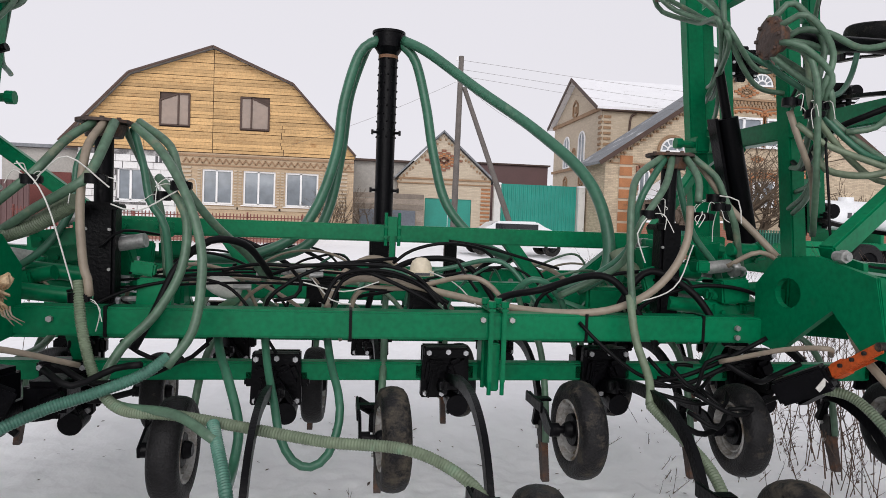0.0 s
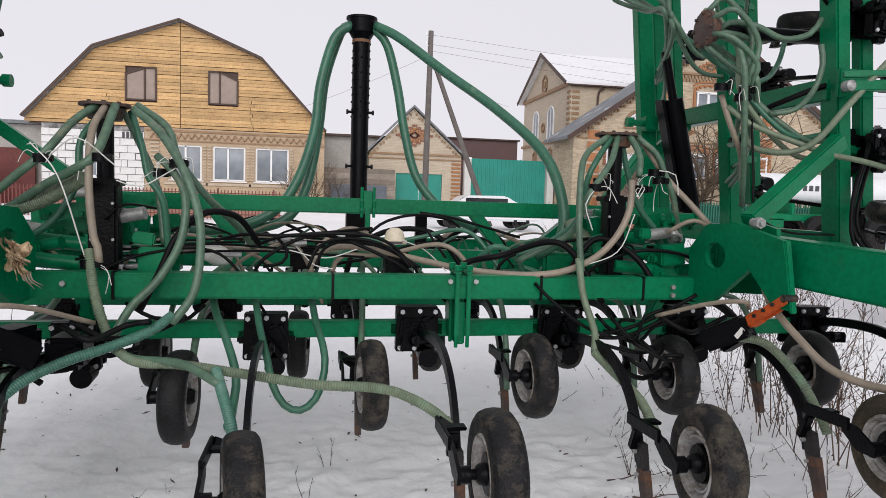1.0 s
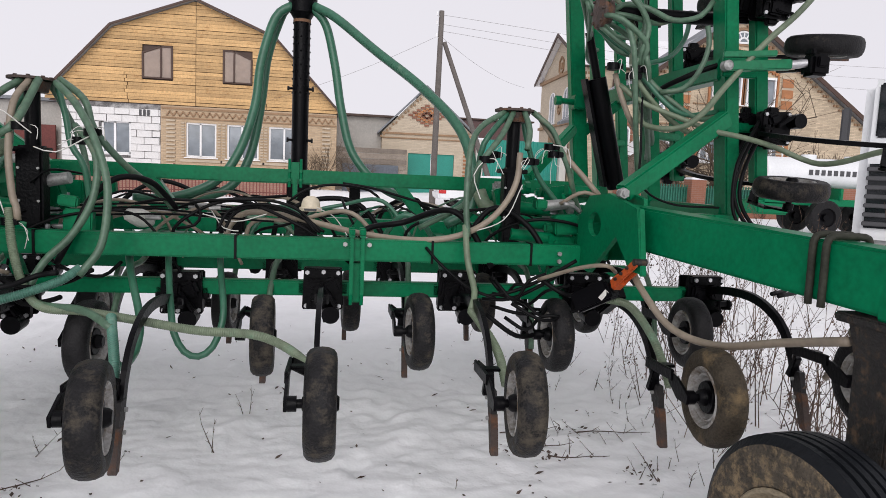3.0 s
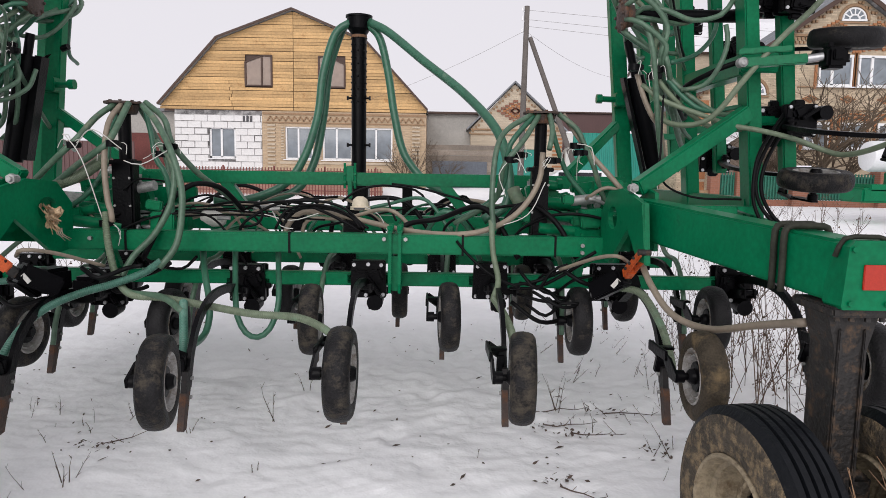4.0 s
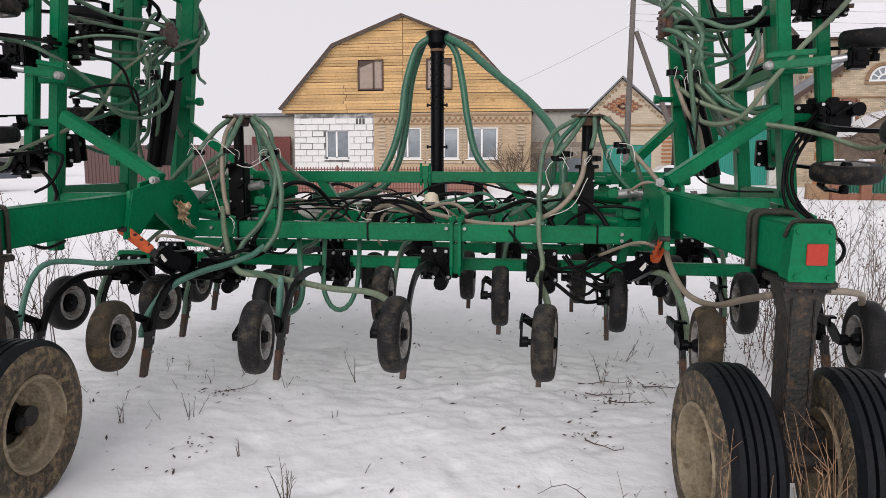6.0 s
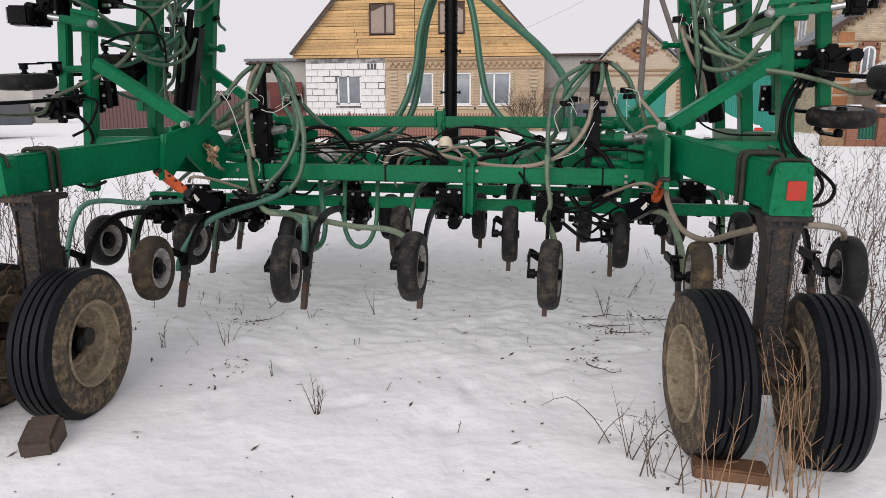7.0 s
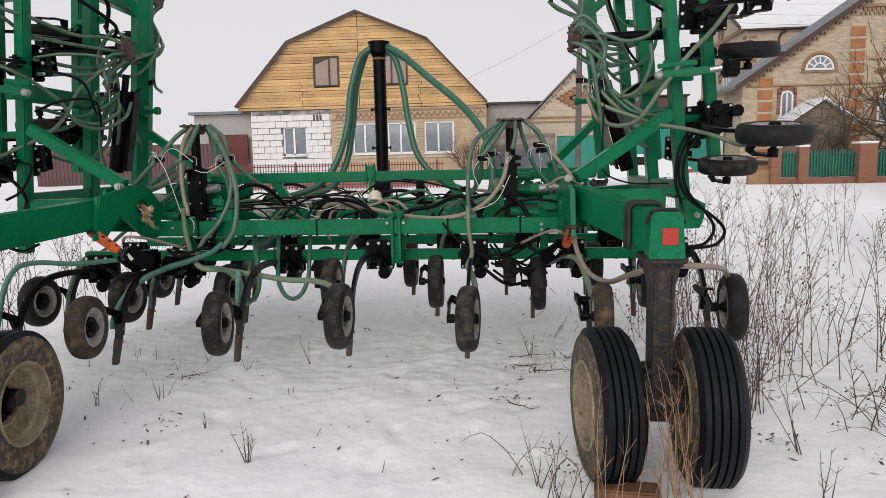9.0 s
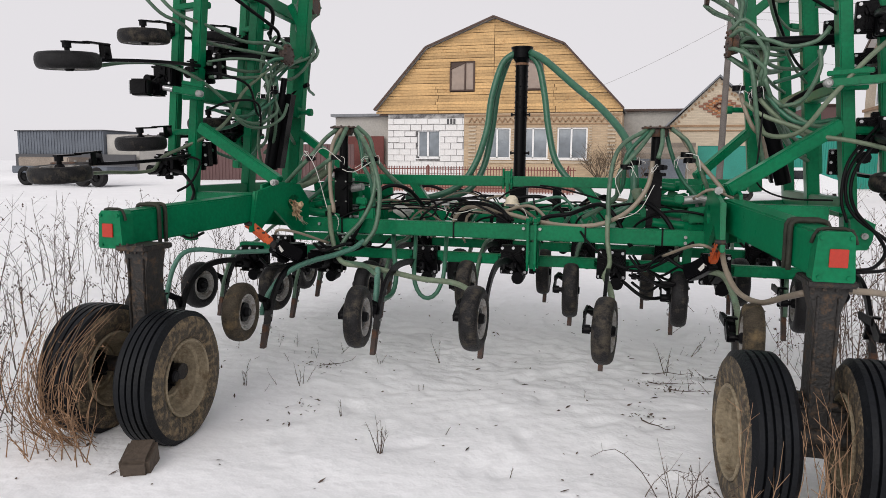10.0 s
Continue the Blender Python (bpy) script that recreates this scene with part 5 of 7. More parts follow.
for i, c in enumerate(((-1.36, 0.80, 1.55), (-1.60, 0.85, 1.54), (-1.40, 0.77, 1.12), (-1.08, 0.87, 1.54), (-1.16, 0.95, 1.50), (0.80, 0.86, 1.50), (0.86, 0.95, 1.53), (1.03, 0.85, 1.50),
                       (1.20, 1.05, 1.59), (1.22, 1.04, 1.55), (1.50, 0.98, 2.03), (1.63, 0.97, 2.02), (1.60, 0.96, 1.98), (-2.22, 1.38, 2.12), (-2.30, 1.36, 2.08), (-2.26, 1.42, 2.16))):
    bundle_tie(c, i, 2 + i % 2)
for a, b, c in (((-1.55, 0.80, 1.55), (-1.42, 0.72, 1.62), (-1.30, 0.78, 1.52)), ((-1.30, 0.80, 1.46), (-1.2, 0.78, 1.44), (-1.08, 0.85, 1.52)), ((-1.62, 0.8, 1.6), (-1.5, 0.74, 1.47), (-1.41, 0.76, 1.15)),
                ((1.0, 0.84, 1.38), (0.9, 0.8, 1.2), (0.70, 0.82, 1.12)), ((0.8, 0.84, 1.5), (0.74, 0.82, 1.42), (0.78, 0.82, 1.3)), ((1.2, 1.0, 1.6), (1.28, 0.98, 1.58), (1.30, 0.98, 1.48)),
                ((-0.62, 1.1, 1.16), (-0.45, 1.05, 1.13), (-0.3, 1.1, 1.17)), ((-0.05, 1.35, 1.2), (0.05, 1.2, 1.16), (0.12, 1.0, 1.08)), ((-0.6, 1.2, 1.18), (-0.5, 1.0, 1.1), (-0.42, 0.95, 1.09))):
    part("tie_cord", one(tube, [a, b, c], 0.003, seg=5), TIE, drill)

# hard lines, couplings and valves over the frame
rr = random.Random(8)
for k in range(7):
    y, z = 1.12 + 0.06 * k, 1.12 + 0.025 * (k % 3)
    x0, x1 = rr.uniform(-1.45, -1.1), rr.uniform(-0.6, -0.25)
    part("hard_line", one(tube, [(x0, y, z), ((x0 + x1) / 2, y + 0.02, z + 0.03), (x1, y, z + 0.01)], 0.006, seg=6), rr.choice((GREYSTEEL, CABLE, CABLE, HOSE_TAN)), drill)
for k in range(9):
    c = Vector((rr.uniform(-0.95, -0.45), rr.uniform(1.1, 1.4), rr.uniform(1.12, 1.2)))
    part("coupling", one(rod, c, c + Vector((rr.uniform(0.04, 0.08), 0.01, rr.uniform(-0.015, 0.015))), 0.012, seg=10), GREYSTEEL, drill, smooth=True)
for x0, s in ((-1.62, 1), (1.12, 1)):
    for k in range(7):
        y = 1.05 + 0.13 * k
        z = 1.11 + 0.075 * (k % 3)
        c = part("ram", one(rod, (x0 - 0.12, y, z), (x0 + 0.18, y + 0.02, z - 0.03), 0.034, seg=16), GREEN, drill, "small green hydraulic ram", smooth=True)
        part("ram_rod", one(rod, (x0 + 0.18, y + 0.02, z - 0.03), (x0 + 0.27, y + 0.03, z - 0.04), 0.016, seg=10), STEEL, c, smooth=True)
    for k in range(14):
        c = (x0 + rr.uniform(-0.22, 0.42), rr.uniform(0.98, 1.75), rr.uniform(1.08, 1.30))
        part("bracket", one(box, c, (rr.uniform(0.05, 0.16), rr.uniform(0.04, 0.1), rr.uniform(0.05, 0.13)), Matrix.Rotation(rr.uniform(-0.3, 0.3), 3, "Y"), 0.008), GREEN, drill)
# castings, caps and brackets crowded round the inner hinges
rr = random.Random(91)
for s in (-1, 1):
    for k in range(26):
        x = MID + s * rr.uniform(1.14, 1.62)
        y, z = rr.uniform(1.0, 1.72), rr.uniform(1.06, 1.40)
        kind = k % 4
        if kind == 0:
            bm = one(rod, (x - 0.07, y, z), (x + 0.07, y + rr.uniform(-0.03, 0.03), z + rr.uniform(-0.03, 0.03)), 0.03, seg=14)
            rod(bm, (x + 0.07 * s, y, z), (x + 0.10 * s, y, z), 0.038, seg=8)
        elif kind == 1:
            bm = one(box, (x, y, z), (0.10, 0.05, 0.055), Matrix.Rotation(rr.uniform(-0.25, 0.25), 3, "Y"), 0.012)
            box(bm, (x, y - 0.03, z), (0.075, 0.02, 0.035), Matrix.Rotation(rr.uniform(-0.25, 0.25), 3, "Y"), 0.008)
        elif kind == 2:
            bm = one(bar, (x - 0.12, y, z), (x + 0.12, y + 0.05, z + rr.uniform(-0.06, 0.06)), 0.018, 0.07, 0.004)
            bolts(bm, [(x - 0.08, y - 0.01, z), (x + 0.05, y + 0.02, z)], (0, -1, 0), r=0.011)
        else:
            bm = one(poly, [(x, y, z), (x + 0.13 * s, y, z + 0.02), (x + 0.12 * s, y, z - 0.07), (x + 0.02 * s, y, z - 0.10)], (0, 0.014, 0))
        part(("ram_cap", "casting", "bracket", "gusset")[kind], bm, GREEN if k % 5 else GREYSTEEL, drill, smooth=True)
    for k in range(8):
        p = Vector((MID + s * rr.uniform(1.15, 1.55), rr.uniform(0.95, 1.4), rr.uniform(1.04, 1.3)))
        q = p + Vector((s * rr.uniform(-0.3, 0.3), rr.uniform(-0.1, 0.3), rr.uniform(-0.16, 0.1)))
        hose(drill, [p, p.lerp(q, 0.4) + Vector((0, -0.05, rr.uniform(0.0, 0.09))), q], rr.choice((0.006, 0.009, 0.011)), rr.choice((CABLE, CABLE, HOSE_TAN, GREYSTEEL)), name="line")
# the lidded cream valve and the white bag
bm = bmesh.new()
lathe(bm, [(0.0008, 0.085), (0.03, 0.082), (0.06, 0.06), (0.072, 0.03), (0.075, 0.0), (0.09, -0.004), (0.09, -0.03), (0.0008, -0.03)], 24, Matrix.Translation((-0.085, 1.40, 1.20)) @ Matrix.Rotation(radians(-90), 4, "Y") @ Matrix.Diagonal((0.75, 0.72, 0.72, 1)))
lid = part("valve_cap", bm, LIDCREAM, drill, "cream domed plastic cap", smooth=True)
part("cap_print", one(box, (-0.085, 1.333, 1.188), (0.07, 0.004, 0.012)), BARS, lid)
bm = bmesh.new()
bmesh.ops.create_icosphere(bm, subdivisions=3, radius=1, matrix=Matrix.Translation((-0.97, 1.25, 1.12)) @ Matrix.Rotation(0.3, 4, "Y") @ Matrix.Diagonal((0.085, 0.05, 0.05, 1)))
for v in bm.verts:
    v.co += v.normal * 0.014 * noise.noise(v.co * 30)
part("white_rag", bm, TIE, drill, smooth="all")
# torn wrapping knotted round the hinge plate: crumpled drooping strips
rr = random.Random(51)
bm = bmesh.new()
bmesh.ops.create_icosphere(bm, subdivisions=3, radius=1, matrix=Matrix.Translation((-1.614, 0.665, 1.160)) @ Matrix.Rotation(0.6, 4, "Y") @ Matrix.Diagonal((0.030, 0.024, 0.066, 1)))
for v in bm.verts:
    v.co += v.normal * (0.020 * noise.noise(v.co * 26) + 0.009 * noise.noise(v.co * 70))
for k in range(26):
    x = -1.650 + 0.0022 * k + rr.uniform(-0.018, 0.018)
    z = 1.222 - 0.0046 * k + rr.uniform(-0.012, 0.012)
    a = radians(rr.uniform(-75, -15))
    d = Vector((math.cos(a), 0, math.sin(a))) * rr.uniform(0.022, 0.045)
    p = Vector((x, 0.650 + rr.uniform(-0.02, 0.01), z))
    w = Vector((rr.uniform(-0.2, 0.2), -0.4, rr.uniform(0.6, 1))).normalized() * rr.uniform(0.008, 0.018)
    line = [p, p + d * 0.35 + Vector((0, -rr.uniform(0.01, 0.035), 0.006)), p + d * 0.75 + Vector((0, -rr.uniform(0.0, 0.03), 0)), p + d + Vector((rr.uniform(-0.01, 0.01), 0, -rr.uniform(0.0, 0.02)))]
    rows = []
    for j, q in enumerate(line):
        f = 1 - 0.18 * j
        rows.append([bm.verts.new(q + w * f), bm.verts.new(q + Vector((0, -0.006, 0))), bm.verts.new(q - w * f), bm.verts.new(q + Vector((0, 0.004, 0)))])
    for j in range(3):
        for m in range(4):
            bm.faces.new((rows[j][m], rows[j][(m + 1) % 4], rows[j + 1][(m + 1) % 4], rows[j + 1][m]))
    bm.faces.new(rows[0])
    bm.faces.new(rows[-1])
part("torn_wrap", bm, BAG, drill, "torn cream and brown wrapping hanging in strips", kind="stuff")
rr = random.Random(52)
for k in range(4):
    c = Vector((-1.60 + 0.010 * k, 0.650, 1.10))
    part("tie_cord", one(tube, [c, c + Vector((0.012, -0.012, -0.03)), c + Vector((rr.uniform(-0.02, 0.05), 0.01, -rr.uniform(0.05, 0.09)))], 0.004, seg=6, step=0.012, taper=0.4), HOSE_TAN, drill, smooth="all")
# orange lock levers at the hinges, with their dark cylinders
for x0, x1 in ((1.39, 1.375), (-1.745, -1.63)):
    bm = bmesh.new()
    p0, p1 = Vector((x0, 0.22, 1.07)), Vector((x1, 0.42 if x0 > 0 else 0.30, 0.94))
    d = (p1 - p0).normalized()
    bar(bm, p0, p1, 0.018, 0.045, 0.005)
    bar(bm, p0 + Vector((-0.035, -0.01, 0)), p1 + Vector((-0.035, -0.01, 0)), 0.012, 0.04, 0.004)
    bar(bm, p0.lerp(p1, 0.72) + Vector((-0.015, 0, 0)), p1 + d * 0.01 + Vector((-0.015, 0, 0)), 0.05, 0.055, 0.008)
    lever = part("lock_lever", bm, ORANGE, drill, "orange lock lever")
    bm = bmesh.new()
    rod(bm, p0 + Vector((-0.045, -0.004, 0.0)), p0 + Vector((0.014, -0.004, 0.0)), 0.016, seg=12)
    part("lever_pin", bm, LEG, lever, smooth=True)
    for t in (0.25, 0.5, 0.75):
        c = p0.lerp(p1, t)
        part("lever_pin", one(rod, c + Vector((-0.052, 0, 0)), c + Vector((0.024, 0, 0)), 0.0075, seg=8), LEG, lever, smooth=True)
    part("lever_end", one(bar, p1 + d * 0.005 + Vector((-0.015, 0, 0)), p1 + d * 0.06 + Vector((-0.015, 0, 0)), 0.045, 0.05, 0.008), LEG, lever)
    bm = bmesh.new()
    sx = 1 if x0 > 0 else -1
    bar(bm, p1 + Vector((-0.02 * sx, 0.02, -0.02)), p1 + Vector((-0.14 * sx, 0.15, -0.12)), 0.10, 0.10, 0.012)
    bar(bm, p1 + Vector((0.05 * sx, 0.1, -0.05)), p1 + Vector((0.02 * sx, 0.25, -0.16)), 0.07, 0.08, 0.01)
    body = part("lock_body", bm, BLACK, drill)
    part("lock_label", one(box, p1 + Vector((-0.075 * sx, -0.006, -0.05)), (0.022, 0.004, 0.05), Matrix.Rotation(0.7 * sx, 3, "Y")), TIE, body)
    hose(drill, [p1 + Vector((0, 0.05, 0.05)), p1 + Vector((-0.08 * sx, -0.03, 0.09)), p1 + Vector((-0.16 * sx, 0.1, 0.06)), p1 + Vector((-0.3 * sx, 0.3, -0.03))], 0.010, HOSE_TAN, name="pale_hose")
# bolts on the beams
for q in ((1.22, 0.845, 1.03), (1.22, 0.845, 0.99), (-1.52, 0.845, 1.03), (0.110, 0.845, 1.05), (0.230, 0.845, 1.05)):
    part("bolt", one(bolts, [q], (0, -1, 0), r=0.012, h=0.016), GREYSTEEL, drill)
# work lamp on the left wing
lx, ly, lz = left_at(0.19, 0.47, 2.05)
bm = one(box, (lx, ly, lz), (0.13, 0.12, 0.12), Matrix.Rotation(radians(15), 3, "Z"), 0.012)
lamp = part("work_lamp", bm, BLACK, drill, "square black work lamp")
part("bracket", one(bar, (lx + 0.02, ly + 0.03, lz - 0.01), left_at(0.12, 0.62, 2.05), 0.03, 0.05, 0.004), BLACK, lamp)
part("lens", one(box, (lx - 0.068, ly - 0.02, lz), (0.01, 0.10, 0.10), Matrix.Rotation(radians(15), 3, "Z"), 0.003), LENS, lamp)

# dark lines and plates that fill the frame between the beams
rr = random.Random(77)
for k in range(40):
    y = rr.uniform(1.0, 2.6)
    x0 = rr.uniform(-1.55, 0.9)
    n = rr.uniform(0.3, 0.9)
    z = rr.uniform(1.02, 1.16)
    pts = [(x0 - 0.05, y + 0.02, z - 0.14), (x0, y, z), (x0 + n * 0.3, y + rr.uniform(-0.1, 0.1), z + rr.uniform(0.0, 0.14)), (x0 + n * 0.7, y + rr.uniform(-0.15, 0.15), z + rr.uniform(-0.02, 0.12)), (x0 + n, y + rr.uniform(-0.2, 0.2), z - rr.uniform(0.12, 0.2))]
    hose(drill, pts, rr.choice((0.007, 0.009, 0.012, 0.016)), rr.choice((CABLE, CABLE, CABLE, HOSE_DARK, HOSE, HOSE_TAN)), name="line")
for x, y, w in ((-1.25, 1.35, 0.2), (-0.55, 1.6, 0.16), (0.25, 2.0, 0.14), (0.85, 1.45, 0.2), (-0.1, 1.2, 0.12)):
    part("valve_block", one(box, (x, y, 1.08), (w, 0.12, 0.12), bevel=0.015), rr.choice((BLACK, GREEN)), drill)
part("short_post", one(box, (0.18, 2.2, 1.2), (0.075, 0.06, 0.34), bevel=0.01), BLACK, drill)
# black lines slung under the rear beam and along the tine bar
for k in range(16):
    x0 = rr.choice((-1.75, -1.6, -1.3, 0.75, 0.9, 1.0)) + rr.uniform(-0.15, 0.15)
    y = rr.uniform(0.55, 1.0)
    n = rr.uniform(0.2, 0.45)
    z = rr.uniform(0.72, 0.93)
    hose(drill, [(x0, y, z), (x0 + n * 0.35, y - 0.05, z - rr.uniform(0.02, 0.1)), (x0 + n * 0.7, y + 0.03, z - rr.uniform(0.0, 0.1)), (x0 + n, y, z + rr.uniform(-0.08, 0.06))], rr.choice((0.009, 0.012)), CABLE, name="line")
for x, y, z in ((-1.62, 0.62, 0.83), (-1.45, 0.7, 0.78)):
    part("valve_block", one(box, (x, y, z), (0.14, 0.16, 0.13), Matrix.Rotation(rr.uniform(-0.4, 0.4), 3, "Z"), 0.02), BLACK, drill)
    part("coupling", one(rod, (x, y - 0.09, z), (x + 0.07, y - 0.1, z + 0.03), 0.014, seg=8), BLACK, drill, smooth=True)

# ---- the street behind ----
def wall_with_holes(bm, x0, x1, z0, z1, y, thick, holes):
    """An upright wall along x with real openings: holes are (x0, x1, z0, z1)."""
    cx = sorted({x0, x1, *[h[0] for h in holes], *[h[1] for h in holes]})
    cz = sorted({z0, z1, *[h[2] for h in holes], *[h[3] for h in holes]})
    for a, b in zip(cx, cx[1:]):
        for c, d in zip(cz, cz[1:]):
            mx, mz = (a + b) / 2, (c + d) / 2
            if any(h[0] < mx < h[1] and h[2] < mz < h[3] for h in holes):
                continue
            box(bm, (mx, y + thick / 2, mz), (b - a, thick, d - c))


def window(house, x0, x1, z0, z1, y, mullion=0.55, frame_mat=WHITE, glass=GLASS, depth=0.08, w=0.07, sill=True, top=None):
    """A framed window: frame, mullion, panes and sill. top: (left, right) heights for a slanted head."""
    bm = bmesh.new()
    tl, tr = top or (z1, z1)
    bar(bm, (x0 + w / 2, y, z0), (x0 + w / 2, y, tl), depth, w)
    bar(bm, (x1 - w / 2, y, z0), (x1 - w / 2, y, tr), depth, w)
    box(bm, ((x0 + x1) / 2, y, z0 + w / 2), (x1 - x0, depth, w))
    xm = x0 + (x1 - x0) * mullion
    if top:
        hi = max(tl, tr)
        bar(bm, (x0, y, tl - w / 2), (xm, y, (hi if tl < hi else tl) - w / 2), depth, w)
        bar(bm, (xm, y, (hi if tr < hi else tr) - w / 2), (x1, y, tr - w / 2), depth, w)
        z_mid = hi
    else:
        box(bm, ((x0 + x1) / 2, y, z1 - w / 2), (x1 - x0, depth, w))
        z_mid = z1
    box(bm, (xm, y, (z0 + z_mid) / 2), (w * 1.1, depth, z_mid - z0 - w))
    win = part("window", bm, frame_mat, house)
    for a, b, ta, tb in ((x0, xm, tl, z_mid), (xm, x1, z_mid, tr)):
        bm = bmesh.new()
        poly(bm, [(a + 0.01, y + 0.02, z0 + 0.02), (b - 0.01, y + 0.02, z0 + 0.02), (b - 0.01, y + 0.02, tb - 0.02), (a + 0.01, y + 0.02, ta - 0.02)], (0, 0.02, 0))
        part("pane", bm, glass, win)
    if sill:
        part("sill", one(box, ((x0 + x1) / 2, y - 0.08, z0 - 0.03), (x1 - x0 + 0.16, 0.18, 0.04)), frame_mat, win)
    return win


# the house with the boarded gable
HY = 28.3
house = thing("gambrel_house", (-5.8, 32, 0.6), "house with a pine-boarded gambrel gable over pale blocks and brick", "house")
wins = [(-6.50, -5.24), (-4.80, -3.45), (-3.03, -1.62)]
WZ = (1.80, 3.27)
small_win = (-9.95, -8.76, 1.80, 3.19)
bm = bmesh.new()
wall_with_holes(bm, -7.54, -0.10, 0.3, 3.95, HY, 0.4, [(a, b, *WZ) for a, b in wins])
part("brick_wall", bm, BRICK, house, "patterned yellow brick wall")
bm = bmesh.new()
wall_with_holes(bm, -11.5, -7.54, 0.3, 3.95, HY + 0.05, 0.35, [small_win])
part("block_backing", bm, JOINT, house, kind="stuff")
bm = bmesh.new()
box(bm, (-11.4, 33.5, 2.1), (0.3, 9.7, 3.7))
box(bm, (-0.25, 33.5, 2.1), (0.3, 9.7, 3.7))
box(bm, (-5.8, 38.4, 2.1), (11.4, 0.3, 3.7))
part("side_wall", bm, BRICK, house)
for a, b in wins:
    window(house, a, b, *WZ, HY + 0.10, 0.47)
window(house, *small_win, HY + 0.14, 0.45, w=0.08)
# pale gas-concrete blocks, some joints open
rnd = random.Random(4)
shapes = {}
row = 0
z = 0.45
while z < 3.7:
    x = -11.5 + (0.0 if row % 2 else -0.3)
    while x < -7.6:
        a, b = max(x, -11.5), min(x + 0.6, -7.54)
        parts_x = [(a, b)]
        zt = min(z + 0.29, 3.95)
        if z < small_win[3] - 0.06 and zt > small_win[2]:
            parts_x = [(a, min(b, small_win[0])), (max(a, small_win[1]), b)]
        for a, b in parts_x:
            if b - a > 0.06:
                open_joint = rnd.uniform(0.03, 0.06) if rnd.random() < 0.4 and z > 2.2 else 0.016
                size = (round(b - a - open_joint, 3), round(zt - z - (rnd.choice((0.03, 0.05)) if rnd.random() < 0.35 and z > 2.2 else 0.012), 3))
                if size not in shapes:
                    shapes[size] = mesh_of(one(box, (0, 0, 0), (size[0], 0.12, size[1])), BLOCKS, name="block")
                o = hang(new("block", shapes[size]), house)
                o.matrix_basis = pose((a + b) / 2, HY + 0.04 + rnd.uniform(-0.012, 0.012), z + 0.145)
        x += 0.6
    z += 0.3
    row += 1
# raised brick patterns: frieze of zigzag, ladder strips, window surrounds
bm = bmesh.new()
zz = 3.62
n = 26
for i in range(n):
    x0 = -7.3 + i * (7.1 / n)
    w = 7.1 / n
    bar(bm, (x0, HY - 0.02, zz - 0.10), (x0 + w / 2, HY - 0.02, zz + 0.10), 0.06, 0.055)
    bar(bm, (x0 + w / 2, HY - 0.02, zz + 0.10), (x0 + w, HY - 0.02, zz - 0.10), 0.06, 0.055)
box(bm, (-3.8, HY - 0.02, 3.84), (7.4, 0.07, 0.08))
box(bm, (-3.8, HY - 0.02, 3.44), (7.4, 0.07, 0.05))
part("frieze", bm, BRICK_TAN, house, "raised zigzag brick frieze")
for xc in (-7.12, -0.55):
    bm = bmesh.new()
    for k in range(17):
        box(bm, (xc, HY - 0.025, 0.6 + 0.17 * k), (0.36, 0.08, 0.075))
    part("quoin", bm, BRICK_PALE, house, kind="stuff")
bm = bmesh.new()
for a, b in wins:
    for xc in (a - 0.12, b + 0.12):
        for k in range(12):
            box(bm, (xc, HY - 0.02, WZ[0] + 0.06 + 0.125 * k), (0.13, 0.06, 0.06))
    box(bm, ((a + b) / 2, HY - 0.02, WZ[0] - 0.16), (b - a + 0.5, 0.08, 0.10))
part("surround", bm, BRICK_PALE, house)
# gambrel gable: boards side by side on either side of a centre seam
GABLE = [(-12.12, 4.10), (-9.45, 7.05), (-6.11, 8.34), (-2.80, 7.00), (-0.04, 4.05)]


def gable_x(z):
    xl = -12.12 + (z - 4.10) / 2.95 * 2.67 if z < 7.05 else -9.45 + (z - 7.05) / 1.29 * 3.34
    xr = -0.04 - (z - 4.05) / 2.95 * 2.76 if z < 7.0 else -2.80 - (z - 7.0) / 1.34 * 3.31
    return xl, xr


gable_wins = ((-8.27, -7.04, 5.03, (6.10, 6.40)), (-4.98, -3.76, 5.02, (6.40, 6.08)))
bm = bmesh.new()
rnd = random.Random(11)
z, h = 3.96, 0.145
while z < 8.2:
    za, zb = z + rnd.choice((0.004, 0.004, 0.010, 0.020)), z + h - 0.004
    la, ra = gable_x(max(za, 4.1))
    lb, rb = gable_x(zb)
    stops = sorted([-6.1, -8.9 + rnd.uniform(-0.1, 0.1) if z < 5.2 else -6.1, -3.2 + rnd.uniform(-0.1, 0.1) if z < 5.2 else -6.1])
    stops = [s for s in dict.fromkeys(stops)]
    edges = [None] + stops + [None]
    for i in range(len(edges) - 1):
        a0, a1 = (la, lb) if edges[i] is None else (edges[i] + 0.012,) * 2
        b0, b1 = (ra, rb) if edges[i + 1] is None else (edges[i + 1] - 0.012,) * 2
        spans = [(a0, a1, b0, b1)]
        for wx0, wx1, wz0, tops in gable_wins:
            if zb > wz0 and za < max(tops):
                cut = []
                for c0, c1, d0, d1 in spans:
                    if c0 < wx0 and d0 > wx1:
                        cut += [(c0, c1, wx0, wx0), (wx1, wx1, d0, d1)]
                    else:
                        cut.append((c0, c1, d0, d1))
                spans = cut
        for c0, c1, d0, d1 in spans:
            if d1 - c1 > 0.05:
                y = HY - 0.03 + rnd.uniform(-0.012, 0.008)
                poly(bm, [(c0, y, za), (d0, y, za), (d1, y, zb), (c1, y, zb)], (0, 0.03, 0))
    z += h
part("gable_boarding", bm, PLANK, house, "weathered natural pine boards laid level", kind="stuff")
bm = bmesh.new()
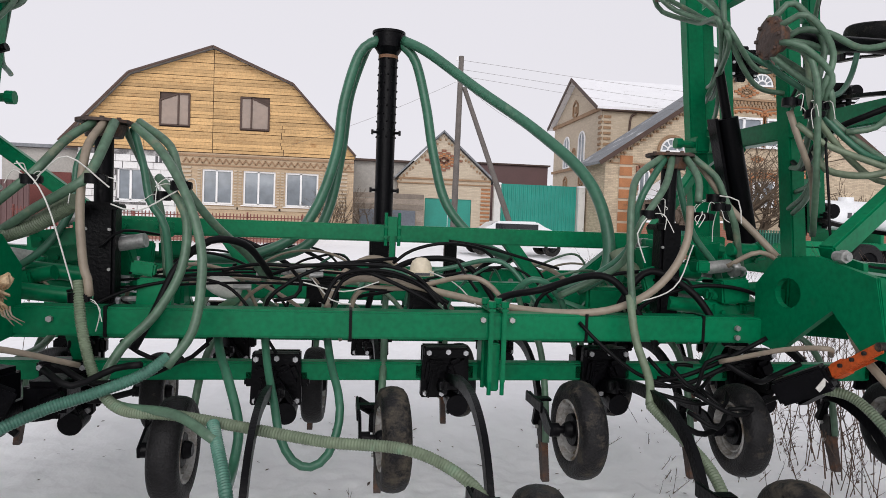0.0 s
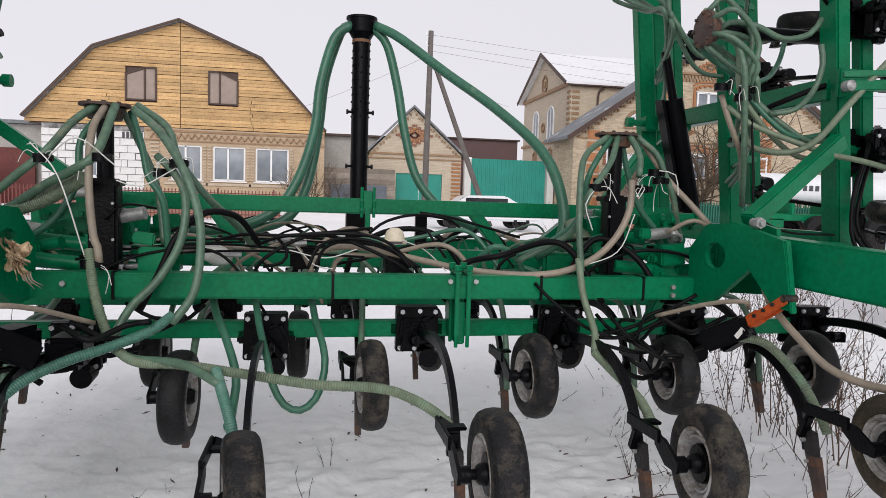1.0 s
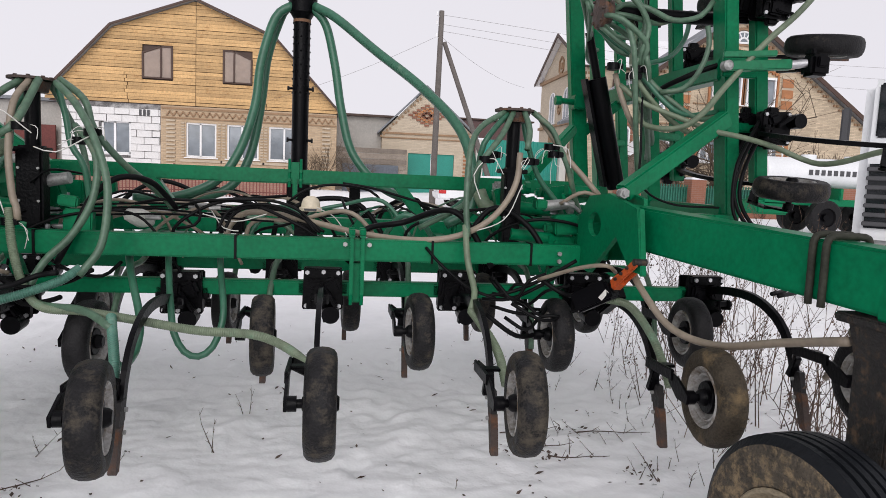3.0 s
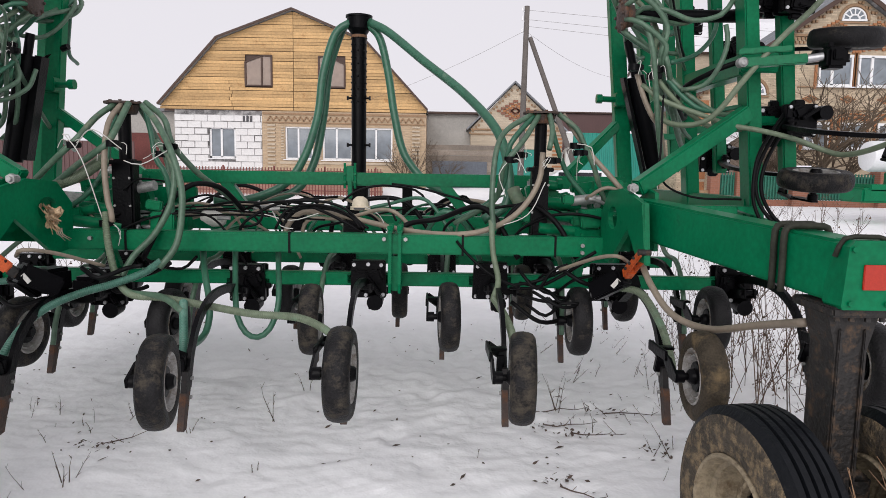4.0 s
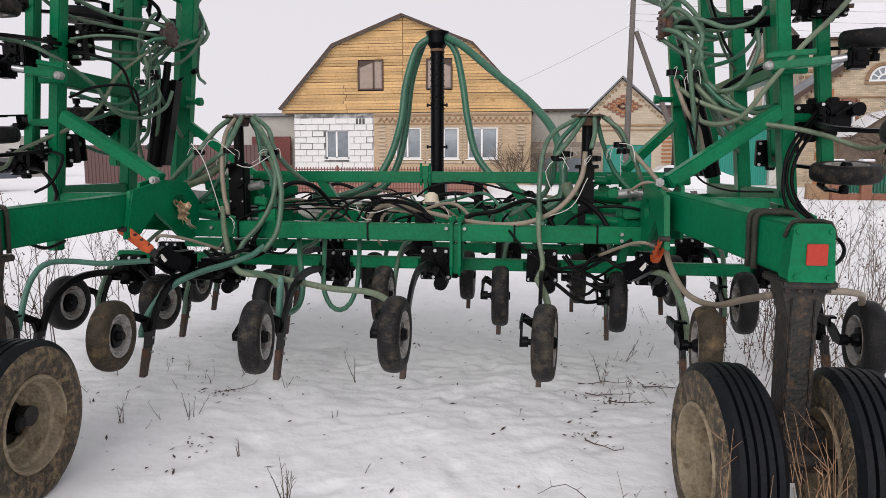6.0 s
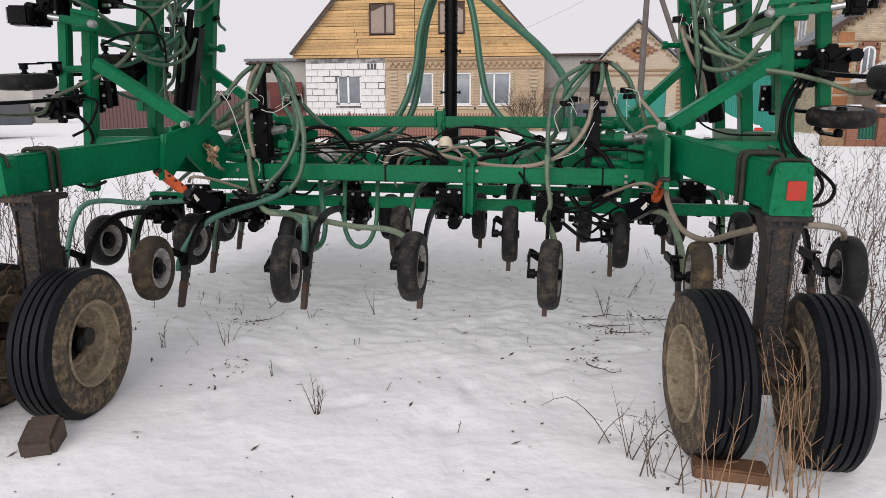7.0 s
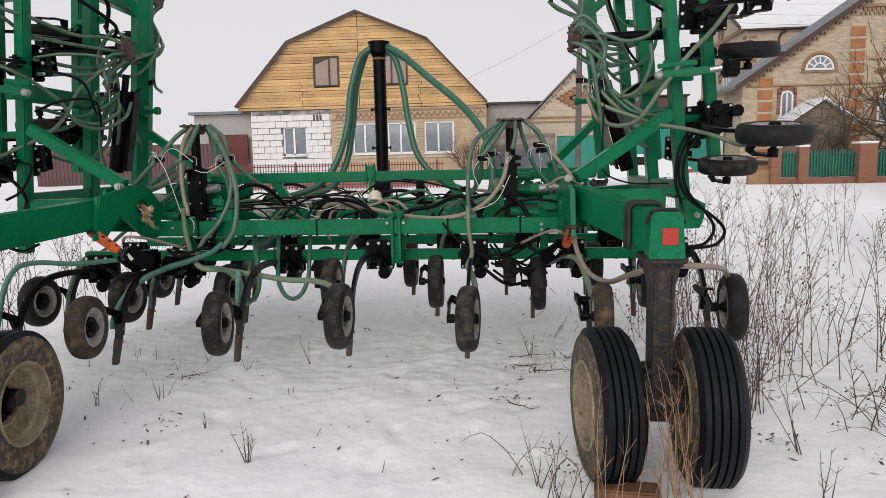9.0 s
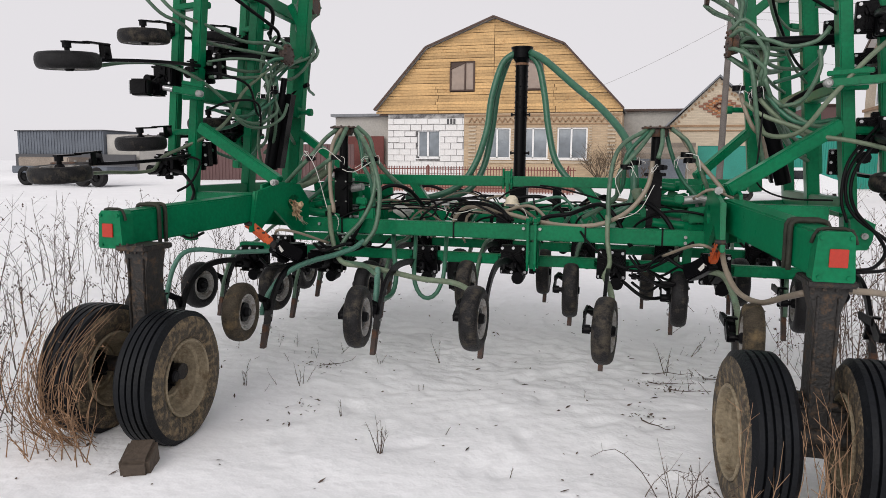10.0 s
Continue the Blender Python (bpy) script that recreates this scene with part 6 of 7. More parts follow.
poly(bm, [(x, HY + 0.06, z - 0.06) for x, z in [(-12.0, 3.95)] + GABLE[1:4] + [(-0.15, 3.95)]], (0, 0.05, 0))
part("gable_backing", bm, TRIM, house)
for wx0, wx1, wz0, tops in gable_wins:
    window(house, wx0, wx1, wz0, max(tops), HY - 0.06, 0.62 if tops[0] < tops[1] else 0.38, TRIM, CURTAIN, top=tops, sill=False, w=0.06)
bm = bmesh.new()
for (xa, za), (xb, zb) in zip(GABLE, GABLE[1:]):
    poly(bm, [(xa, HY - 0.35, za + 0.02), (xb, HY - 0.35, zb + 0.02), (xb, HY - 0.35, zb + 0.09), (xa, HY - 0.35, za + 0.09)], (0, 10.9, 0))
roof = part("roof", bm, SLATE, house, "gambrel roof with dark edge")
bm = bmesh.new()
for (xa, za), (xb, zb) in zip(GABLE, GABLE[1:]):
    bar(bm, (xa, HY - 0.37, za + 0.05), (xb, HY - 0.37, zb + 0.045), 0.05, 0.085)
part("barge_board", bm, TRIM, roof)
# the number plate: plain bars
bm = bmesh.new()
for dx in (0, 0.16, 0.32):
    box(bm, (-8.35 + dx, HY - 0.035, 3.58), (0.10, 0.03, 0.26))
part("number_plate", bm, BARS, house)

# extension to the left with a flat roof, grey wall and sheet fence
ext = thing("lean_to", (-13.4, 31, 0.6), "low grey outbuilding beside the house", "outbuilding")
part("wall", one(box, (-13.2, 31.2, 2.1), (3.2, 4.0, 3.6)), GREYWALL, ext)
part("roof", one(box, (-13.2, 31.1, 3.98), (3.5, 4.4, 0.14)), SLATE, ext)
shade = thing("porch", (-12.2, 28.9, 0.6), "dark red-brown boarding between house and fence", "porch")
part("boarding", one(box, (-12.95, 28.9, 1.75), (2.0, 0.1, 2.3)), PORCH_RED, shade)


def sheet_fence(name, x0, x1, y, z0, z1, mat, label, pitch=0.2, x_turn=0.0):
    """A ribbed sheet fence: ribs stand proud of the sheet."""
    f = thing(name, ((x0 + x1) / 2, y, z0), label, "fence")
    bm = bmesh.new()
    n = max(1, int((x1 - x0) / pitch))
    pts = []
    for i in range(n):
        x = x0 + i * pitch
        pts += [(x, 0), (x + pitch * 0.45, 0), (x + pitch * 0.55, -0.03), (x + pitch * 0.9, -0.03)]
    pts.append((x0 + n * pitch, 0))
    poly(bm, [(x, y + d, z0) for x, d in pts] + [(x, y + d + 0.01, z0) for x, d in reversed(pts)], (0, 0, z1 - z0))
    part("sheet", bm, mat, f)
    for i in range(int((x1 - x0) / 2.5) + 1):
        part("post", one(box, (x0 + 2.5 * i, y + 0.06, (z0 + z1) / 2), (0.07, 0.07, z1 - z0 + 0.05)), mat, f)
    return f


sheet_fence("sheet_fence", -21.6, -12.6, 26.6, 0.5, 2.42, FENCE_BROWN, "brown ribbed sheet fence behind the snow")
sheet_fence("sheet_fence", 7.1, 11.0, 30.5, 0.6, 3.35, FENCE_GREEN, "tall green ribbed sheet gate")
sheet_fence("sheet_fence", 11.25, 12.45, 30.6, 0.6, 3.4, FENCE_GREEN, "tall green ribbed sheet fence")
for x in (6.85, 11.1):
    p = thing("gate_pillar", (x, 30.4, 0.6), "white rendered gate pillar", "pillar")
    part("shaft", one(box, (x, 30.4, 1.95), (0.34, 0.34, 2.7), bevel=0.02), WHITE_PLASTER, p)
    part("cap", one(box, (x, 30.4, 3.34), (0.36, 0.36, 0.09), bevel=0.02), SNOW_ROOF, p)

# red picket fence before the house
fence = thing("picket_fence", (-6, 24.0, 0.6), "low red metal picket fence before the house", "fence")
for k in range(6):
    x0 = -12.0 + 2.0 * k
    part("post", one(box, (x0, 24.0, 0.85), (0.06, 0.06, 1.26)), FENCE_RED, fence)
for z in (0.52, 1.30):
    part("rail", one(box, (-6.9, 24.02, z), (10.4, 0.03, 0.04)), FENCE_RED, fence)
slat = mesh_of(one(box, (0, 0, 0), (0.035, 0.02, 1.10)), FENCE_RED, name="picket")
for i in range(84):
    o = hang(new("picket", slat), fence)
    o.matrix_basis = pose(-12.0 + 0.123 * i, 23.98, 0.87)
low = thing("low_wall", (-6, 25.6, 0.4), "low red-brown brick plinth wall", "wall")
part("plinth", one(box, (-6.2, 24.9, 0.60), (8.8, 0.25, 0.66)), BRICK_PINK, low)

# the low flat building and the garage with its small gable
flat = thing("flat_outbuilding", (1.4, 32, 0.6), "low grey outbuilding with a flat roof", "outbuilding")
part("wall", one(box, (1.5, 32.6, 2.4), (3.2, 3, 3.6)), GREYWALL, flat)
part("roof", one(box, (1.5, 32.5, 4.22), (3.6, 3.4, 0.10)), TRIM, flat)
garage = thing("garage", (4.2, 32, 0.6), "small brick garage with a gable, diamond pattern and green doors", "garage")
GY = 30.5
bm = bmesh.new()
wall_with_holes(bm, 2.05, 6.55, 0.3, 3.45, GY, 0.3, [(3.35, 5.62, 0.3, 2.5)])
poly(bm, [(2.05, GY, 3.45), (6.55, GY, 3.45), (4.14, GY, 5.62)], (0, 0.3, 0))
box(bm, (2.2, GY + 2.4, 1.9), (0.3, 4.2, 3.1))
box(bm, (6.4, GY + 2.4, 1.9), (0.3, 4.2, 3.1))
part("wall", bm, BRICK_PALE, garage)
bm = bmesh.new()
for (xa, za), (xb, zb) in (((1.85, 3.36), (4.14, 5.66)), ((4.14, 5.66), (6.78, 3.32))):
    poly(bm, [(xa, GY - 0.25, za), (xb, GY - 0.25, zb), (xb, GY - 0.25, zb + 0.1), (xa, GY - 0.25, za + 0.1)], (0, 5.0, 0))
part("roof", bm, SLATE, garage)
for a, b in ((3.35, 4.48), (4.49, 5.62)):
    part("door", one(box, ((a + b) / 2, GY + 0.1, 1.4), (b - a - 0.02, 0.06, 2.2)), FENCE_GREEN, garage)
bm = bmesh.new()
box(bm, (4.3, GY - 0.03, 3.42), (4.5, 0.07, 0.09))
box(bm, (4.3, GY - 0.03, 3.2), (4.5, 0.06, 0.06))
part("ledge", bm, BRICK_TAN, garage)
for w, h, mat in ((0.80, 0.47, BRICK_RED), (0.52, 0.30, BRICK_ORANGE), (0.24, 0.14, BRICK_RED)):
    bm = bmesh.new()
    ring = [Vector((4.20 + u * w, GY - 0.02, 4.33 + v * h)) for u, v in ((1, 0), (0, 1), (-1, 0), (0, -1))]
    for i in range(4):
        for t in (0.0, 0.25, 0.5, 0.75):
            box(bm, ring[i].lerp(ring[(i + 1) % 4], t), (0.20 * w + 0.06, 0.07, 0.10))
    part("diamond", bm, mat, garage, "brick diamond pattern")
bm = bmesh.new()
for side in (-1, 1):
    for k in range(15):
        x = 4.14 + side * (0.14 + 0.142 * k)
        box(bm, (x, GY - 0.03, 5.62 - (0.14 + 0.142 * k) * (0.90 if side > 0 else 1.04) - 0.16 - 0.06 * (k % 2)), (0.09, 0.08, 0.09))
part("verge_bricks", bm, BRICK_TAN, garage, kind="stuff")
bm = bmesh.new()
for k in range(14):
    box(bm, (6.3, GY - 0.02, 0.55 + 0.19 * k), (0.45, 0.07, 0.09))
part("quoin", bm, BRICK_ORANGE, garage)
shed = thing("plank_shed", (1.4, 29.6, 0.6), "old grey plank fence with a gate", "fence")
bm = bmesh.new()
for k in range(8):
    box(bm, (1.4, 29.6, 0.75 + 0.25 * k), (3.6, 0.04, 0.23))
part("plank", bm, OLDWOOD, shed)
part("gate", one(box, (1.5, 29.5, 1.2), (2.6, 0.05, 1.3)), DARKSHEET, shed)
back_shed = thing("board_shed", (8.6, 36, 0.6), "red-brown sheet shed behind the gate", "shed")
part("wall", one(box, (8.3, 36, 2.6), (4.6, 3, 4.0)), FENCE_BROWN, back_shed)
part("roof", one(box, (8.3, 36, 4.65), (4.8, 3.3, 0.08)), TRIM, back_shed)


# the tall brick house with the pointed gable, seen at an angle
def arch_window(house, x, z0, z1, w, y, turn=None):
    bm = bmesh.new()
    ring = [(x - w / 2, z0), (x + w / 2, z0)] + [(x + w / 2 * math.cos(a), z1 - w / 2 + w / 2 * math.sin(a)) for a in [math.pi * k / 8 for k in range(9)]]
    poly(bm, [(p, y - 0.03, q) for p, q in ring], (0, 0.02, 0))
    g = part("window", bm, GLASS, house)
    bm = bmesh.new()
    tube(bm, [(p, y - 0.04, q) for p, q in ring[1:]] + [(x - w / 2, y - 0.04, z0)], 0.05, seg=6, step=0.2)
    box(bm, (x, y - 0.04, (z0 + z1) / 2), (0.06, 0.05, z1 - z0))
    box(bm, (x, y - 0.04, z0), (w + 0.1, 0.06, 0.08))
    part("frame", bm, WHITE, g)
    return g


def gable_house(name, at, over, half, eave, peak, depth, label, brick, roofmat):
    """A house with its gable to the front; everything is built round at and turned with it."""
    h = thing(name, at, label, "house")
    bm = bmesh.new()
    box(bm, (at[0], at[1] + depth / 2, (eave + at[2]) / 2 - 0.2), (2 * half, depth, eave - at[2] + 0.4))
    poly(bm, [(at[0] - half, at[1], eave), (at[0] + half, at[1], eave), (at[0], at[1], peak)], (0, depth, 0))
    part("wall", bm, brick, h)
    bm = bmesh.new()
    sl = (peak - eave) / half
    for s in (-1, 1):
        poly(bm, [(at[0] + s * (half + over), at[1] - 0.4, eave - over * sl + 0.03), (at[0], at[1] - 0.4, peak + 0.03), (at[0], at[1] - 0.4, peak + 0.17), (at[0] + s * (half + over), at[1] - 0.4, eave - over * sl + 0.17)], (0, depth + 0.8, 0))
    roof = part("roof", bm, roofmat, h)
    bm = bmesh.new()
    for s in (-1, 1):
        bar(bm, (at[0] + s * (half + over), at[1] - 0.42, eave - over * sl + 0.06), (at[0], at[1] - 0.42, peak + 0.06), 0.05, 0.2)
    part("barge_board", bm, TRIM, roof)
    return h


tall = gable_house("brick_house", (0, 0, 0.6), 0.35, 4.45, 8.22, 10.5, 10, "tall pale brick house with a pointed gable and arched windows", BRICK_PALE, SNOW_PATCHY)
for x in (-1.55, 1.35):
    arch_window(tall, x, 5.30, 7.25, 1.10, 0.0)
for z, h in ((5.15, 0.16), (8.15, 0.2), (3.3, 0.12)):
    part("ledge", one(box, (0, -0.05, z), (9.0, 0.14, h)), BRICK_TAN, tall)
part("eave_board", one(box, (4.62, 5.0, 8.08), (0.3, 10.2, 0.16)), TRIM, tall)
quoin = mesh_of(one(box, (0, 0, 0), (0.1, 0.42, 0.14)), BRICK_TAN, name="quoin")
for k in range(24):
    o = hang(new("quoin", quoin), tall)
    o.matrix_basis = pose(4.45, 0.32, 0.8 + 0.3 * k)
    o = hang(new("quoin", quoin), tall)
    o.matrix_basis = pose(4.24, 0.0, 0.8 + 0.3 * k, 0, 0, 90)
for x, z, r in ((-0.1, 8.75, 0.55), (-0.1, 6.1, 0.28), (-1.6, 4.3, 0.42), (1.4, 4.35, 0.42)):
    bm = bmesh.new()
    ring = [Vector((x + r * 0.9 * math.cos(a * 1.0472 + 0.5236), -0.02, z + r * math.sin(a * 1.0472 + 0.5236))) for a in range(6)]
    for a in range(6):
        bar(bm, ring[a], ring[(a + 1) % 6], 0.12, 0.10)
    box(bm, (x, -0.02, z), (r * 0.5, 0.1, r * 0.7))
    part("rosette", bm, BRICK_TAN, tall, kind="stuff")
part("drain_pipe", one(tube, [(4.62, 1.9, 7.95), (4.55, 1.6, 7.5), (4.55, 1.6, 5.0), (4.55, 1.6, 1.0)], 0.06, seg=8), TRIM, tall)
tall.matrix_basis = Matrix.Translation((13.45, 38.4, -0.22)) @ Matrix.Rotation(radians(-91), 4, "Z") @ tall.matrix_basis

# the broad brick house to the right, gable to the street
BY, BX = 28.0, 18.75
broad = gable_house("broad_brick_house", (BX, BY, 0.6), 0.42, 7.4, 4.55, 9.62, 2.6, "broad cream brick house with white windows and orange brick ornament", BRICK_CREAM, SLATE)
SLOPE = (9.62 - 4.55) / 7.4


def verge(x):
    """Height of the gable's edge above x."""
    return 4.55 + (x - 11.35) * SLOPE if x < BX else 9.62 - (x - BX) * SLOPE


def hooded(x0, x1, z0, z1, arch):
    """A white window with an orange brick frame and an arched hood over it."""
    w = window(broad, x0, x1, z0, z1, BY - 0.05, 0.40, w=0.11)
    bm = bmesh.new()
    for xx in (x0 - 0.10, x1 + 0.10):
        box(bm, (xx, BY - 0.03, (z0 + z1) / 2), (0.10, 0.09, z1 - z0 + 0.2))
    xc, half = (x0 + x1) / 2, (x1 - x0) / 2 + 0.12
    for r in (0.0, 0.15):
        tube(bm, [(xc + (half + r * 0.4) * math.cos(a * math.pi / 8), BY - 0.03, z1 + 0.10 + r + arch * math.sin(a * math.pi / 8)) for a in range(9)], 0.05, seg=6, step=0.15)
    for a in range(1, 8):
        p = Vector((xc + half * 0.9 * math.cos(a * math.pi / 8), BY - 0.03, z1 + 0.06 + arch * math.sin(a * math.pi / 8)))
        box(bm, p, (0.10, 0.09, 0.12))
    part("brick_hood", bm, BRICK_ORANGE, broad)
    return w


for x0 in (17.46, 19.24):
    hooded(x0, x0 + 1.55, 5.45, 6.84, 0.22)
for x0 in (17.02, 18.68, 20.34):
    hooded(x0, x0 + 1.14, 2.66, 3.86, 0.14)
# little arched window in its dark brick frame
bm = bmesh.new()
for z in (3.3, 3.62, 3.94, 4.16):
    for xx in (12.92, 13.58):
        box(bm, (xx, BY - 0.03, z), (0.16, 0.09, 0.26))
box(bm, (13.25, BY - 0.03, 4.26), (0.60, 0.09, 0.14))
part("brick_frame", bm, BRICK_RED, broad)
arch_window(broad, 13.25, 3.0, 4.14, 0.48, BY)
# fan windows: a low one, and one under the ridge
for xc, z0, r in ((14.57, 5.06, 0.56), (18.9, 8.36, 0.52)):
    bm = bmesh.new()
    poly(bm, [(xc + r * math.cos(a * math.pi / 10), BY - 0.03, z0 + r * math.sin(a * math.pi / 10)) for a in range(11)], (0, 0.02, 0))
    fan = part("window", bm, GLASS, broad)
    bm = bmesh.new()
    for q in (1.0, 0.45):
        tube(bm, [(xc + r * q * math.cos(a * math.pi / 10), BY - 0.045, z0 + r * q * math.sin(a * math.pi / 10)) for a in range(11)], 0.045, seg=6, step=0.15)
    for a in (30, 60, 90, 120, 150):
        bar(bm, (xc + 0.42 * r * math.cos(radians(a)), BY - 0.045, z0 + 0.42 * r * math.sin(radians(a))), (xc + r * math.cos(radians(a)), BY - 0.045, z0 + r * math.sin(radians(a))), 0.05, 0.05)
    box(bm, (xc, BY - 0.045, z0), (2 * r + 0.1, 0.06, 0.08))
    part("frame", bm, WHITE, fan)
    bm = one(tube, [(xc + (r + 0.13) * math.cos(a * math.pi / 10), BY - 0.03, z0 + (r + 0.13) * math.sin(a * math.pi / 10)) for a in range(11)], 0.075, seg=6, step=0.15)
    box(bm, (xc, BY - 0.03, z0 - 0.10), (2 * r + 0.4, 0.08, 0.07))
    part("brick_hood", bm, BRICK_TAN, broad)
# pilasters of orange brick squares with white bands between
for xc, w, z0, z1 in ((16.10, 0.62, 0.7, 6.95), (12.32, 0.64, 0.7, 4.72), (21.40, 0.62, 0.7, 6.95)):
    z = z0
    pil = part("pilaster", one(box, (xc, BY - 0.02, (z0 + z1) / 2), (w, 0.06, z1 - z0)), BRICK_PALE, broad)
    while z < z1 - 0.3:
        part("brick_square", one(box, (xc, BY - 0.045, z + 0.20), (w - 0.04, 0.10, 0.40)), BRICK_ORANGE, pil)
        z += 0.52
# ledges, the dentil cornice across the gable, and rows of patterned brick
bm = bmesh.new()
box(bm, (18.75, BY - 0.04, 7.66), (5.2, 0.14, 0.10))
box(bm, (19.2, BY - 0.03, 5.42), (5.2, 0.08, 0.05))
box(bm, (16.6, BY - 0.03, 4.39), (10.2, 0.08, 0.055))
part("ledge", bm, BRICK_TAN, broad)
for z in (7.36, 7.52):
    bm = bmesh.new()
    for k in range(30):
        box(bm, (16.2 + 0.178 * k + (0.089 if z > 7.4 else 0), BY - 0.04, z), (0.09, 0.10, 0.12))
    part("dentil_row", bm, BRICK_TAN, broad, kind="stuff")
for s in (-1, 1):
    bm = bmesh.new()
    for k in range(46):
        x = BX + s * (0.15 + 0.155 * k)
        box(bm, (x, BY - 0.05, verge(x) - 0.20 - 0.09 * (k % 2)), (0.10, 0.12, 0.10))
    part("verge_bricks", bm, BRICK_TAN, broad, kind="stuff")
for xc, zc in ((18.15, 8.02), (20.02, 8.02), (18.9, 4.9), (20.6, 4.9), (17.2, 4.9)):
    big = 1.0 if zc > 6 else 0.55
    for q, mat in ((1.0, BRICK_ORANGE), (0.5, BRICK_TAN)):
        bm = bmesh.new()
        ring = [Vector((xc + u * 0.55 * q * big, BY - 0.02, zc + v * 0.27 * q * big)) for u, v in ((1, 0), (0, 1), (-1, 0), (0, -1))]
        for i in range(4):
            for t in (0.0, 0.33, 0.66):
                box(bm, ring[i].lerp(ring[(i + 1) % 4], t), (0.16 * big, 0.08, 0.10 * big))
        part("diamond", bm, mat, broad)

hut = thing("garden_hut", (15.3, 26.2, 0.6), "small dark brown garden hut with snow on its gable roof", "shed")
bm = one(box, (15.3, 26.6, 1.5), (2.3, 1.6, 1.9))
poly(bm, [(14.15, 25.8, 2.45), (16.45, 25.8, 2.45), (15.3, 25.8, 3.25)], (0, 1.6, 0))
part("wall", bm, HUTWOOD, hut)
for s in (-1, 1):
    bm = bmesh.new()
    poly(bm, [(15.3 + s * 1.35, 25.55, 2.34), (15.3, 25.55, 3.28), (15.3, 25.55, 3.37), (15.3 + s * 1.35, 25.55, 2.43)], (0, 2.0, 0))
    part("roof", bm, SNOW_ROOF, hut)

hut.matrix_basis = Matrix.Translation((-1.45, 0, 0.32)) @ hut.matrix_basis

# brick pillars with green panels before it
pillar_fence = thing("pillar_fence", (14, 22.6, 0.6), "brick pillar fence with green panels and snow caps", "fence")
pts = [(10.82, 22.5), (11.80, 22.5), (13.93, 22.4), (16.9, 22.0), (19.8, 21.6)]
for i, (x, y) in enumerate(pts):
    w, top = (0.62, 1.74) if i >= 2 else (0.36, 1.66)
    p = part("pillar", one(box, (x, y, (top + 0.2) / 2), (w, w, top - 0.2), bevel=0.012), BRICK_RED, pillar_fence)
    part("snow_cap", one(box, (x, y, top + 0.035), (w + 0.06, w + 0.06, 0.08), bevel=0.03), SNOW_ROOF, p)
for (xa, ya), (xb, yb) in zip(pts, pts[1:]):
    a, b = Vector((xa, ya, 0)), Vector((xb, yb, 0))
    n = int((b - a).length / 0.105)
    bm = bmesh.new()
    for k in range(1, n):
        p = a.lerp(b, k / n)
        box(bm, (p.x, p.y, 1.02), (0.045, 0.03, 0.98 + 0.05 * math.sin(k / n * math.pi)))
    panel = part("panel", bm, FENCE_DARK, pillar_fence, "green upright bars", kind="stuff")
    for z in (0.62, 1.40):
        part("rail", one(bar, (xa, ya + 0.03, z), (xb, yb + 0.03, z), 0.03, 0.06), FENCE_DARK, panel)
    part("sheet", one(bar, (xa, ya + 0.07, 0.98), (xb, yb + 0.07, 0.98), 0.02, 0.86), FENCE_DARK, panel)
    part("plinth", one(bar, (xa, ya, 0.38), (xb, yb, 0.38), 0.22, 0.30), BRICK_RED, pillar_fence)
low_end = thing("low_wall", (10.2, 22.6, 0.3), "low weathered brick wall joining the pillars", "wall")
part("wall", one(box, (10.3, 22.6, 0.56), (0.8, 0.25, 0.56), bevel=0.01), BRICK_TAN, low_end)

# utility pole with its strut and wires
pole = thing("utility_pole", (3.9, 24.0, 0.6), "grey wooden utility pole with a leaning strut", "utility pole")
part("shaft", one(rod, (3.72, 24.0, 0.1), (3.80, 24.0, 7.75), 0.13, 0.10), POLE, pole, smooth=True)
part("strut", one(rod, (6.5, 24.1, 0.1), (3.95, 24.05, 6.6), 0.12, 0.09), POLE, pole, smooth=True)
bm = bmesh.new()
for z in (7.55, 7.2, 6.75):
    rod(bm, (3.62, 23.9, z), (3.62, 23.9, z + 0.14), 0.035, seg=8)
    rod(bm, (3.62, 23.9, z), (3.78, 24.0, z - 0.04), 0.012, seg=6)
part("insulator", bm, WHITE, pole)
for k, (z, end) in enumerate(((7.6, (40, 30, 8.8)), (7.25, (40, 30.3, 8.2)), (6.85, (11.0, 38, 7.0)), (6.8, (-3.0, 28.2, 4.4)), (7.0, (40, 30.6, 7.5)))):
    a, b = Vector((3.7, 23.95, z)), Vector(end)
    pts = [a.lerp(b, t) + Vector((0, 0, -0.02 * (b - a).length * 4 * t * (1 - t))) for t in (0, 0.25, 0.5, 0.75, 1)]
    part("wire", one(tube, pts, 0.0052, seg=5, step=1.0), POLE, pole)

# far left: sheet wall, and a trailer standing in the snow
far = thing("grey_shed", (-42, 40, 0.6), "long dark sheet shed across the snow", "shed")
part("wall", one(box, (-45.2, 43, 2.2), (8.8, 4, 3.36)), DARKSHEET, far)
part("roof_edge", one(box, (-45.2, 42.9, 3.92), (9.0, 4.2, 0.08)), BARS, far)
part("end_wall", one(box, (-39.2, 42.8, 2.0), (3.1, 3, 3.2)), GREYWALL, far)
part("lower_wall", one(box, (-43.6, 40.8, 1.2), (12.0, 0.2, 1.6)), BARS, far)
bm = bmesh.new()
for k in range(29):
    box(bm, (-49.4 + 0.3 * k, 40.98, 2.9), (0.10, 0.04, 1.9))
part("rib", bm, DARKSHEET, far, kind="stuff")

